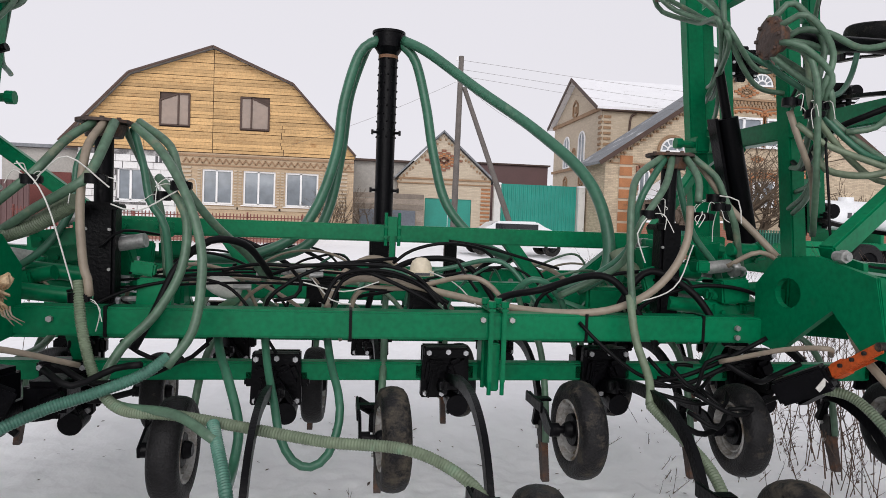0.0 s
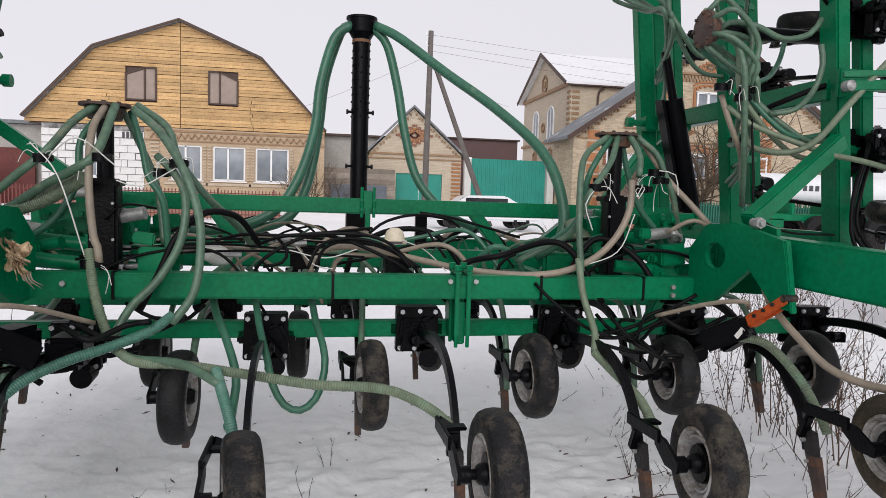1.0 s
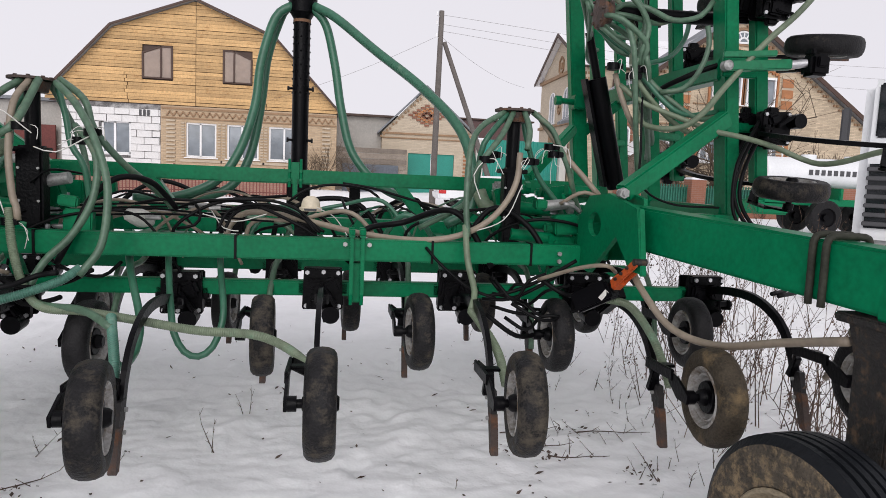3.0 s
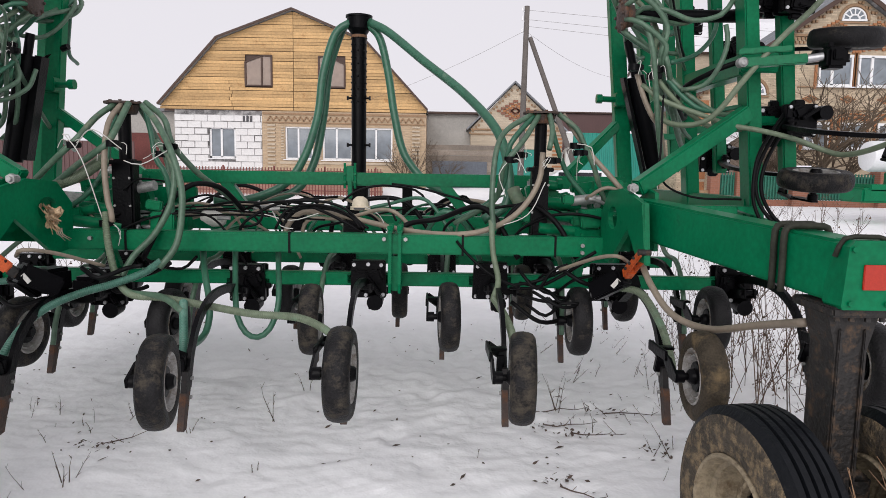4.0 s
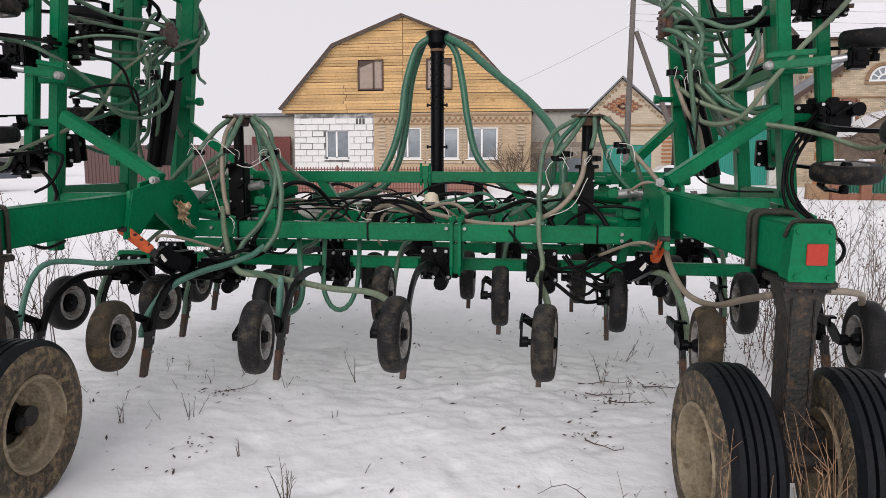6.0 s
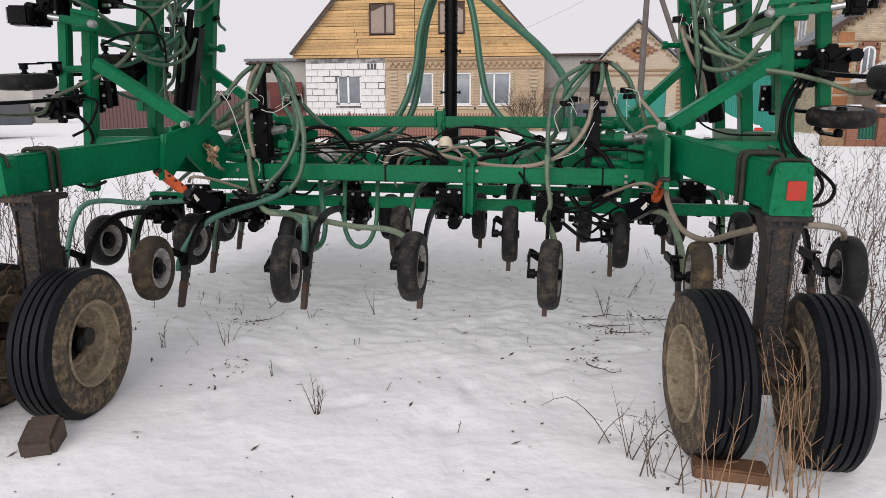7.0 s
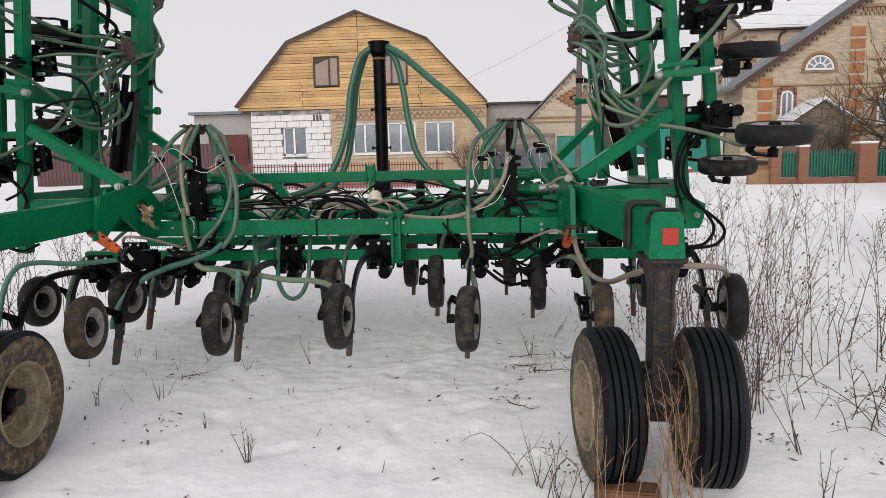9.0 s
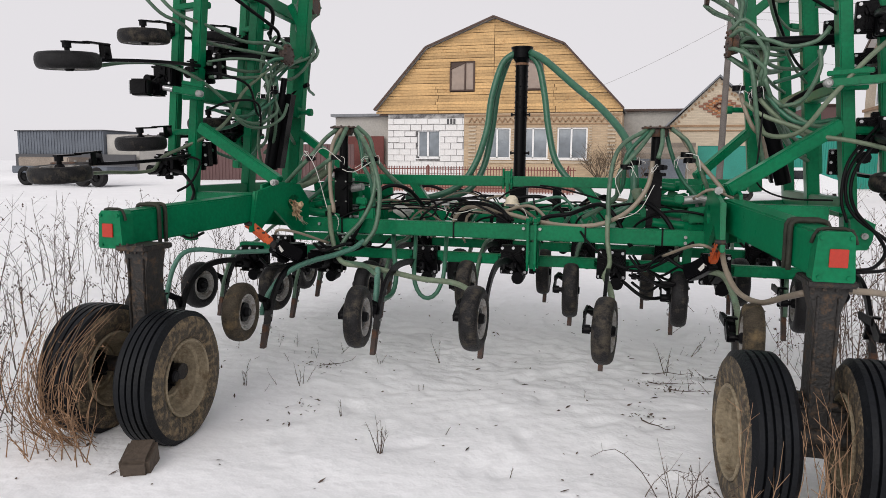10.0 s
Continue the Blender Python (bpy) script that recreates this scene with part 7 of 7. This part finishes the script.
# ---- vehicles standing by ----
def road_wheel(parent, x, y, z, r, w, axis="X"):
    bm = bmesh.new()
    m = Matrix.Translation((x, y, z)) @ (Matrix.Rotation(radians(90), 4, "Z") if axis == "Y" else Matrix())
    lathe(bm, [(r * 0.55, -w / 2), (r * 0.9, -w / 2), (r, -w * 0.35), (r, w * 0.35), (r * 0.9, w / 2), (r * 0.55, w / 2)], 28, m, close=True)
    t = part("wheel", bm, RUBBER, parent, smooth=True)
    bm = bmesh.new()
    lathe(bm, [(r * 0.56, w * 0.42), (r * 0.5, w * 0.3), (r * 0.2, w * 0.2), (r * 0.18, w * 0.4), (0.001, w * 0.4)], 24, m)
    lathe(bm, [(r * 0.56, -w * 0.42), (r * 0.5, -w * 0.3), (r * 0.2, -w * 0.2), (r * 0.18, -w * 0.4), (0.001, -w * 0.4)], 24, m)
    part("rim", bm, BLACK, t, smooth=True)


truck = thing("truck", (8.7, 8.0, 0.15), "white lorry with a dark grille, parked on the snow", "truck")
cab = part("cab", one(box, (8.55, 6.95, 1.75), (2.35, 1.75, 1.95), bevel=0.10), TRUCKWHITE, truck)
part("windscreen", one(box, (8.55, 6.07, 2.36), (2.05, 0.06, 0.62), bevel=0.02), DARKGLASS, cab)
part("side_window", one(box, (7.37, 6.85, 2.15), (0.05, 0.9, 0.70), bevel=0.02), DARKGLASS, cab)
part("grille_backing", one(box, (8.55, 6.06, 1.38), (2.1, 0.04, 0.74)), DARKGLASS, cab)
for k in range(7):
    part("grille_slat", one(box, (8.55, 6.03, 1.06 + 0.105 * k), (2.14, 0.06, 0.05), bevel=0.008), BARS, cab)
bumper = part("bumper", one(box, (8.55, 6.02, 0.62), (2.45, 0.26, 0.42), bevel=0.05), GREYWALL, truck)
for x in (7.55, 9.55):
    part("headlight", one(box, (x, 5.875, 0.68), (0.26, 0.04, 0.17), bevel=0.02), LENS, bumper)
part("mirror", one(box, (7.2, 6.15, 2.2), (0.10, 0.07, 0.42), bevel=0.02), BARS, cab)
part("exhaust", one(rod, (7.6, 8.0, 1.0), (7.6, 8.0, 2.55), 0.045), BARS, truck, smooth=True)
part("chassis", one(box, (8.6, 8.4, 0.78), (0.9, 3.4, 0.24), bevel=0.02), BARS, truck)
for x in (7.65, 9.45):
    for y in (6.9, 9.0):
        road_wheel(truck, x, y, 0.62, 0.46, 0.28)

truck.matrix_basis = Matrix.Translation((5.94, 4.5, 0.02)) @ Matrix.Rotation(radians(-47), 4, "Z") @ Matrix.Translation((-7.375, -5.9, 0)) @ truck.matrix_basis

cart = thing("seed_cart", (11.3, 13.4, 0.3), "white tank cart on a green chassis behind the drill", "tank trailer")
bm = bmesh.new()
lathe(bm, [(0.001, -2.35), (0.31, -2.34), (0.39, -2.30), (0.42, -2.2), (0.42, 1.9), (0.36, 2.18), (0.22, 2.31), (0.001, 2.35)], 36, Matrix.Translation((11.0, 13.2, 1.90)))
tank = part("tank", bm, TRUCKWHITE, cart, "white painted steel tank", smooth=True)
for x in (10.2, 11.6):
    part("hatch", one(rod, (x, 13.2, 2.25), (x, 13.2, 2.42), 0.20, seg=20), TRUCKWHITE, tank, smooth=True)
for k in range(8):
    part("print_bar", one(box, (10.0 + 0.20 * k, 12.775, 1.90), (0.12, 0.02, 0.15)), BARS, tank)
part("chassis", one(box, (11.2, 13.2, 1.05), (5.2, 0.9, 0.2), bevel=0.02), GREEN, cart)
for x in (9.6, 11.0, 12.4):
    part("cradle", one(box, (x, 13.2, 1.3), (0.12, 1.0, 0.35), bevel=0.02), GREEN, cart)
part("hopper", one(box, (8.9, 13.3, 0.85), (1.0, 1.1, 0.4), bevel=0.05), GREEN, cart)
for x in (10.4, 12.4):
    for y in (12.6, 13.9):
        road_wheel(cart, x, y, 0.62, 0.5, 0.32, axis="Y")

cart.matrix_basis = Matrix.Translation((3.45, 2.4, 0.10)) @ cart.matrix_basis

car = thing("car", (5.5, 21.5, 0.55), "white saloon car parked before the garage", "car")
bm = bmesh.new()
poly(bm, [(3.5, 20.7, 0.85), (3.45, 20.7, 1.15), (4.1, 20.7, 1.28), (4.7, 20.7, 1.72), (6.1, 20.7, 1.74), (6.8, 20.7, 1.34), (7.4, 20.7, 1.25), (7.45, 20.7, 0.85)], (0, 1.55, 0))
bmesh.ops.bevel(bm, geom=bm.edges[:], offset=0.06, segments=2, affect="EDGES")
body = part("body", bm, TRUCKWHITE, car, smooth=True)
part("side_glass", one(box, (5.4, 20.69, 1.50), (1.5, 0.02, 0.28), bevel=0.008), DARKGLASS, body)
for x in (3.62, 7.28):
    part("tail_light", one(box, (x, 20.69, 1.12), (0.26, 0.03, 0.12), bevel=0.01), TAIL, body)
for x in (4.2, 6.7):
    for y in (20.85, 22.1):
        road_wheel(car, x, y, 0.86, 0.31, 0.2, axis="Y")

car.matrix_basis = Matrix.Translation((0, 0, -0.22)) @ car.matrix_basis

trailer = thing("flat_trailer", (-25, 22, 0.55), "dark flat trailer standing on the far snow", "trailer")
part("bed", one(box, (-25.4, 22.5, 1.25), (5.6, 2.0, 0.35), bevel=0.03), DARKSHEET, trailer)
part("load", one(box, (-26.4, 22.5, 1.6), (3.0, 1.8, 0.5), bevel=0.05), OLDWOOD, trailer)
for x in (-23.2, -24.1, -27.4):
    road_wheel(trailer, x, 21.6, 0.95, 0.45, 0.3, axis="Y")
trailer.matrix_basis = Matrix.Translation((0, 0, -0.2)) @ trailer.matrix_basis

# ---- dry weeds, twigs and shrubs ----
class Sticks:
    """Gathers thin tapered sticks and scraps, and makes one mesh of them."""

    def __init__(self):
        self.v, self.f = [], []

    def rod(self, p0, p1, r0, r1, seg=4):
        p0, p1 = Vector(p0), Vector(p1)
        d = (p1 - p0).normalized()
        a = d.orthogonal().normalized()
        b = d.cross(a)
        n = len(self.v)
        ring = [(math.cos(6.2832 * k / seg), math.sin(6.2832 * k / seg)) for k in range(seg)]
        self.v += [tuple(p0 + (a * c + b * s) * r0) for c, s in ring] + [tuple(p1 + (a * c + b * s) * r1) for c, s in ring]
        self.f += [(n + k, n + (k + 1) % seg, n + seg + (k + 1) % seg, n + seg + k) for k in range(seg)]

    def scrap(self, pts):
        n = len(self.v)
        self.v += [tuple(p) for p in pts]
        self.f.append(tuple(range(n, n + len(pts))))

    def mesh(self, name, mat):
        me = bpy.data.meshes.new(name)
        me.from_pydata(self.v, [], self.f)
        me.materials.append(mat)
        return me


def stem(bm, base, height, lean, rr, r=0.004, twigs=4, seeds=0):
    """One dry stalk with side twigs and a few seed heads."""
    b = Vector(base)
    top = b + Vector((lean[0], lean[1], height))
    bend = Vector((rr.uniform(-0.05, 0.05), rr.uniform(-0.05, 0.05), 0)) * height
    pts = [b, b.lerp(top, 0.35) + bend * 0.6, b.lerp(top, 0.7) + bend, top]
    for i in range(3):
        bm.rod(pts[i], pts[i + 1], r * (1 - 0.25 * i), r * (0.75 - 0.25 * i), 4)
    for k in range(twigs):
        t = rr.uniform(0.25, 0.95)
        i = min(2, int(t * 3))
        p = pts[i].lerp(pts[i + 1], t * 3 - i)
        a = rr.uniform(0, 6.283)
        n = rr.uniform(0.08, 0.28) * height
        q = p + Vector((math.cos(a) * n * 0.55, math.sin(a) * n * 0.55, n * rr.uniform(0.35, 0.9)))
        bm.rod(p, q, r * 0.55, r * 0.3, 3)
        if seeds and rr.random() < 0.4:
            for j in range(seeds):
                c = q + Vector((rr.uniform(-0.02, 0.02), rr.uniform(-0.02, 0.02), rr.uniform(-0.04, 0.02)))
                s = rr.uniform(0.005, 0.011)
                bm.scrap([c + Vector(d) * s for d in ((-1, 0, -0.6), (1, 0.3, -0.6), (0.2, -0.4, 1.2))])


def patch(name, label, spots, seed, height, mat, r, twigs, seeds, lean=0.18):
    rr = random.Random(seed)
    bm = Sticks()
    for x0, x1, y0, y1, n in spots:
        for k in range(n):
            x, y = rr.uniform(x0, x1), rr.uniform(y0, y1)
            h = rr.uniform(*height)
            stem(bm, (x, y, lie(x, y) - 0.03), h, (rr.gauss(0, lean) * h, rr.gauss(0, lean) * h), rr, r * rr.uniform(0.7, 1.3), twigs, seeds)
    return tagged(new(name, bm.mesh(name, mat)), label=label, category="weeds", kind="stuff")


patch("tall_weeds", "tall dry brown weeds standing in snow", [(2.3, 3.1, 0.4, 2.2, 34), (2.4, 4.2, 1.4, 4.5, 30), (2.8, 6.5, 2.8, 9.0, 56), (3.3, 4.0, -0.1, 1.2, 16), (4.4, 5.2, 0.6, 2.0, 20), (5.0, 9.0, 1.5, 6.0, 34)], 21, (0.35, 1.3), WEED, 0.0034, 10, 2)
patch("leaning_weeds", "long bent dry weeds leaning over snow", [(2.9, 4.3, -0.6, 0.7, 18), (2.3, 3.0, -0.7, 0.2, 5)], 27, (0.3, 0.7), WEED, 0.0034, 9, 1, 0.6)
patch("tall_weeds", "tall dry brown weeds standing in snow", [(-4.2, -2.35, -1.3, 0.6, 46), (-6.5, -2.8, 0.3, 4.5, 100), (-3.0, -2.25, -1.9, -0.8, 18)], 22, (0.4, 1.2), TWIG, 0.0042, 9, 3)
patch("low_weeds", "low dry weed twigs poking from snow", [(0.95, 2.1, 0.6, 1.7, 36), (1.2, 2.4, 1.6, 3.4, 40), (-2.2, -1.1, 0.3, 1.2, 20), (-2.0, -1.2, -0.4, 0.3, 6), (1.4, 2.2, 0.0, 0.6, 18)], 23, (0.04, 0.15), TWIG, 0.0024, 4, 0, 0.6)
patch("dead_grass", "yellow dead grass hanging about the wheels", [(-2.1, -1.66, -1.46, -1.38, 12), (-2.2, -1.9, -1.5, -1.38, 6)], 24, (0.12, 0.4), STRAW, 0.003, 8, 0, 0.34)
patch("dry_stems", "thin brown stems before the twin wheels", [(1.58, 1.76, -1.38, -1.22, 15), (1.34, 1.5, -1.42, -1.3, 6), (1.66, 1.8, -1.2, -1.08, 8)], 26, (0.2, 0.66), STRAW, 0.003, 3, 0, 0.14)
patch("dead_grass", "yellow dead grass under the drill", [(1.8, 2.4, 0.5, 1.5, 12), (2.2, 3.4, 1.0, 3.2, 26)], 25, (0.2, 0.55), WEED, 0.003, 7, 2, 0.35)


def winding(bm, pts, r, rr, twigs=0):
    """A bent stalk through pts, tapering, with short side twigs."""
    line = smooth_line(pts, 0.05)
    for i in range(len(line) - 1):
        q = 1 - 0.7 * i / len(line)
        bm.rod(line[i], line[i + 1], r * q, r * (q - 0.7 / len(line)), 4)
    for k in range(twigs):
        p = line[rr.randrange(len(line) // 4, len(line))]
        e = p + Vector((rr.uniform(-1, 1), rr.uniform(-1, 1), rr.uniform(-0.2, 0.9))).normalized() * rr.uniform(0.03, 0.11)
        bm.rod(p, e, r * 0.45, r * 0.2, 3)
        for j in range(rr.choice((0, 1, 1))):
            c = e + Vector((rr.uniform(-0.012, 0.012), rr.uniform(-0.012, 0.012), rr.uniform(-0.015, 0.01)))
            g = rr.uniform(0.004, 0.009)
            bm.scrap([c + Vector(d) * g for d in ((-1, 0, -0.6), (1, 0.3, -0.6), (0.2, -0.4, 1.2))])


# straw caught over the outer tyre, from its crown down to the snow
rr = random.Random(71)
bm = Sticks()
for k in range(64):
    x = rr.uniform(-2.14, -1.80)
    a0, a1 = radians(rr.uniform(-78, -35)), radians(rr.uniform(5, 88))
    drift, off = rr.uniform(-0.26, 0.26), rr.uniform(0.004, 0.06)
    pts = []
    for q in (0.0, 0.3, 0.6, 1.0):
        a = a0 + (a1 - a0) * q
        r = 0.372 + off * (1.6 - q) + rr.uniform(-0.004, 0.02)
        pts.append(Vector((x + drift * q + rr.uniform(-0.02, 0.02), -0.98 - r * math.cos(a), 0.345 + r * math.sin(a))))
    winding(bm, pts, rr.uniform(0.0016, 0.0032), rr, twigs=rr.choice((0, 1, 2)))
for k in range(30):
    x, z = rr.uniform(-2.1, -1.72), rr.uniform(0.08, 0.4)
    p = Vector((x, -1.36 + rr.uniform(-0.06, 0.02), z))
    winding(bm, [p, p + Vector((rr.uniform(-0.1, 0.1), rr.uniform(-0.04, 0.02), rr.uniform(-0.08, 0.1))), p + Vector((rr.uniform(-0.22, 0.22), 0.02, rr.uniform(-0.14, 0.14)))], 0.0022, rr, twigs=1)
tagged(new("caught_straw", bm.mesh("caught_straw", STRAW)), label="tangled dead straw caught over the muddy outer tyre", category="weeds", kind="stuff")

# bent dark weeds beside the twin wheels, and branches lying over the snow
rr = random.Random(83)
bm = Sticks()
for x, y, n, reach, high in ((1.17, -0.95, 4, 0.36, 0.36), (1.28, -1.22, 5, 0.25, 0.26), (2.95, -0.45, 16, 0.7, 0.34), (3.05, -0.85, 12, 0.6, 0.28), (2.35, -0.2, 12, 0.3, 0.5), (2.5, 0.35, 14, 0.35, 0.6), (3.3, 0.2, 10, 0.5, 0.6), (-2.55, -1.25, 8, 0.4, 0.35), (-2.3, -1.5, 6, 0.35, 0.3)):
    for k in range(n):
        p = Vector((x + rr.gauss(0, 0.09), y + rr.gauss(0, 0.09), lie(x, y) - 0.02))
        a = rr.uniform(0, 6.283)
        d = Vector((math.cos(a), math.sin(a) * 0.7, 0)) * reach * rr.uniform(0.3, 1.0)
        h = high * rr.uniform(0.35, 1.0)
        winding(bm, [p, p + d * 0.25 + Vector((0, 0, h * 0.6)), p + d * 0.65 + Vector((0, 0, h)), p + d + Vector((0, 0, h * rr.uniform(0.5, 1.05)))], rr.uniform(0.0022, 0.0042), rr, twigs=rr.choice((3, 5, 7)))
tagged(new("bent_weeds", bm.mesh("bent_weeds", TWIG)), label="bent dark weed branches arching over the snow", category="weeds", kind="stuff")
rr = random.Random(84)
bm = Sticks()
for x0, x1, y0, y1, n in ((2.35, 2.8, 0.2, 1.6, 20), (2.8, 3.7, 0.3, 2.4, 22), (2.15, 2.6, 1.2, 2.6, 12)):
    for k in range(n):
        x, y = rr.uniform(x0, x1), rr.uniform(y0, y1)
        h = rr.uniform(0.25, 0.95)
        p = Vector((x, y, lie(x, y) - 0.02))
        d = Vector((rr.gauss(0, 0.08), rr.gauss(0, 0.08), 0))
        winding(bm, [p, p + d * 0.4 + Vector((rr.uniform(-0.02, 0.02), 0, h * 0.4)), p + d + Vector((rr.uniform(-0.03, 0.03), 0, h * 0.75)), p + d * 1.6 + Vector((0, 0, h))], rr.uniform(0.0025, 0.004), rr, twigs=rr.choice((4, 6, 9)))
tagged(new("leafy_weeds", bm.mesh("leafy_weeds", WEED)), label="upright brown weeds with withered leaves", category="weeds", kind="stuff")


def lone_weed(x, y, h, seed, label, twigs=3, n=3, lean=0.2):
    rr = random.Random(seed)
    bm = Sticks()
    for k in range(n):
        stem(bm, (x + rr.uniform(-0.02, 0.02), y + rr.uniform(-0.02, 0.02), lie(x, y) - 0.02), h * rr.uniform(0.6, 1.0), (rr.gauss(0, lean) * h, rr.gauss(0, lean) * h), rr, 0.0032, twigs, 0)
    part_ob = new("weed", bm.mesh("weed", TWIG))
    tagged(part_ob, label=label, category="weed", group="single weeds on the snow")


for i, (x, y, h, n) in enumerate(((-0.51, 0.82, 0.30, 2), (-0.33, -0.85, 0.20, 7), (-0.42, 1.35, 0.18, 2), (-0.46, 0.19, 0.05, 2), (0.62, 0.30, 0.12, 1), (1.12, -1.05, 0.36, 4), (1.2, -1.2, 0.22, 4),
                                   (-1.25, 0.0, 0.16, 3), (-1.6, -0.15, 0.2, 3), (0.25, -1.6, 0.14, 1), (-0.1, -0.5, 0.07, 1), (0.9, -1.9, 0.12, 1), (-0.75, -0.4, 0.1, 2), (1.15, 1.0, 0.25, 4),
                                   (0.35, -0.9, 0.1, 1), (-0.9, 0.6, 0.12, 3), (2.4, -0.7, 0.5, 4), (2.3, -1.2, 0.3, 3), (2.75, -1.0, 0.45, 4), (-2.5, -1.8, 0.5, 4), (-2.2, -1.55, 0.4, 3))):
    lone_weed(x, y, h, 60 + i, "single dry weed stalk in the snow", n=n)
for i, (x, y, a, n) in enumerate(((0.98, 0.0, -35, 0.22), (1.02, 0.75, -10, 0.3), (1.15, 0.62, -40, 0.3), (-1.35, 0.35, 40, 0.3), (0.98, 0.95, 5, 0.35), (1.4, 0.9, -10, 0.35))):
    rr = random.Random(90 + i)
    bm = bmesh.new()
    d = Vector((math.cos(radians(a)), math.sin(radians(a)), 0))
    p = Vector((x, y, lie(x, y) + 0.012))
    q = p
    for k in range(4):
        e = q + d * n / 4 + Vector((0, rr.uniform(-0.02, 0.02), rr.uniform(-0.004, 0.02)))
        rod(bm, q, e, 0.0042 - 0.0007 * k, 0.0035 - 0.0007 * k, seg=5)
        w = Vector((rr.uniform(-0.6, 1), rr.uniform(-1, 1), rr.uniform(0, 0.6))).normalized() * n * 0.14
        rod(bm, e, e + w, 0.0022, 0.0012, seg=4)
        q = e
    tagged(new("twig", mesh_of(bm, TWIG, name="twig")), label="broken dry twig lying on the snow", category="twig", group="twigs on the snow")


rr = random.Random(303)
bm = Sticks()
for k in range(420):
    x, y = rr.uniform(-3.2, 3.2), rr.uniform(-2.2, 3.6)
    z = ground_height(x, y) + 0.003
    a = rr.uniform(0, 3.1416)
    n = rr.choice((0.006, 0.01, 0.014, 0.03))
    d = Vector((math.cos(a), math.sin(a), rr.uniform(-0.1, 0.35))) * n
    w = Vector((-math.sin(a), math.cos(a), rr.uniform(-0.2, 0.5))) * min(n, 0.008)
    c = Vector((x, y, z + 0.002))
    bm.scrap([c - d, c - w * 0.6, c + d, c + w])
for x, y in ((1.02, 0.75), (1.15, 0.62), (1.4, 0.9), (0.98, 0.05), (1.55, 0.35), (1.75, -0.1), (-1.3, 0.35), (-1.05, -0.35), (2.3, -0.55), (2.75, -0.8)):
    for k in range(26):
        c = Vector((x + rr.gauss(0, 0.07), y + rr.gauss(0, 0.05), 0))
        c.z = ground_height(c.x, c.y) + rr.uniform(0.004, 0.035)
        a, n = rr.uniform(0, 6.283), rr.uniform(0.006, 0.017)
        d = Vector((math.cos(a), math.sin(a), rr.uniform(-0.4, 0.6))) * n
        w = Vector((-math.sin(a), math.cos(a), rr.uniform(-0.6, 0.6))) * n * 0.5
        bm.scrap([c - d, c - w, c + d, c + w])
tagged(new("snow_litter", bm.mesh("snow_litter", TWIG)), label="dark scraps of leaf and stalk scattered on snow", category="litter", kind="stuff")


def shrub(name, at, height, spread, seed, label, n=9, mat=BARK, thick=0.012, fork=3):
    """A bare tree: trunk with limbs, each branching thrice."""
    rr = random.Random(seed)
    t = thing(name, at, label, "tree")
    bm = Sticks()

    def grow(p, d, length, r, depth):
        e = p + d * length
        bm.rod(p, e, r, r * 0.7, 6 if depth < 2 else 4)
        if depth >= 5:
            return
        for k in range(fork if depth < 3 else 2):
            nd = (d + Vector((rr.gauss(0, 0.55), rr.gauss(0, 0.55), rr.gauss(0.12, 0.3))) * spread).normalized()
            grow(p.lerp(e, rr.uniform(0.55, 1.0)), nd, length * rr.uniform(0.6, 0.85), r * 0.62, depth + 1)

    for k in range(n):
        a = rr.uniform(0, 6.28)
        grow(Vector(at) + Vector((rr.uniform(-0.1, 0.1), rr.uniform(-0.1, 0.1), -0.1)), Vector((math.cos(a) * 0.65, math.sin(a) * 0.5, 1)).normalized(), height * rr.uniform(0.25, 0.4), thick * height, 1)
    part("crown", bm.mesh("crown", mat), None, t, kind="stuff")


shrub("bare_tree", (15.1, 24.6, 0.35), 7.6, 1.45, 31, "large bare garden tree before the brick house", 9, thick=0.0085)
shrub("bare_tree", (13.8, 25.4, 0.45), 3.4, 1.0, 32, "bare garden tree before the brick house", 6)
shrub("bare_tree", (20.8, 24.0, 0.35), 4.0, 0.9, 36, "bare garden tree before the brick house", 6)
shrub("bare_shrub", (-0.9, 27.2, 0.6), 2.6, 0.7, 33, "bare climbing shrub against the brick wall", 8)
shrub("bare_shrub", (0.6, 28.6, 0.6), 2.2, 0.8, 34, "bare shrub by the plank fence", 5)
shrub("bare_tree", (17.4, 26.0, 0.6), 5.0, 1.1, 35, "bare garden tree before the brick house", 6)

# timber under the wheels
bm = one(box, (1.50, -1.13, 0.012), (0.28, 0.12, 0.11), Matrix.Rotation(radians(-6), 3, "Z"), 0.008)
tagged(new("timber_block", mesh_of(bm, BLOCKWOOD, name="timber_block")), label="wet red-brown timber block under the wheel", category="wood block")
bm = one(box, (-1.385, -1.39, 0.045), (0.14, 0.19, 0.135), Matrix.Rotation(radians(24), 3, "Z") @ Matrix.Rotation(radians(14), 3, "X"), 0.018)
tagged(new("wheel_chock", mesh_of(bm, MUDBLOCK, name="wheel_chock")), label="muddy brown wedge chocking the wheel", category="chock")
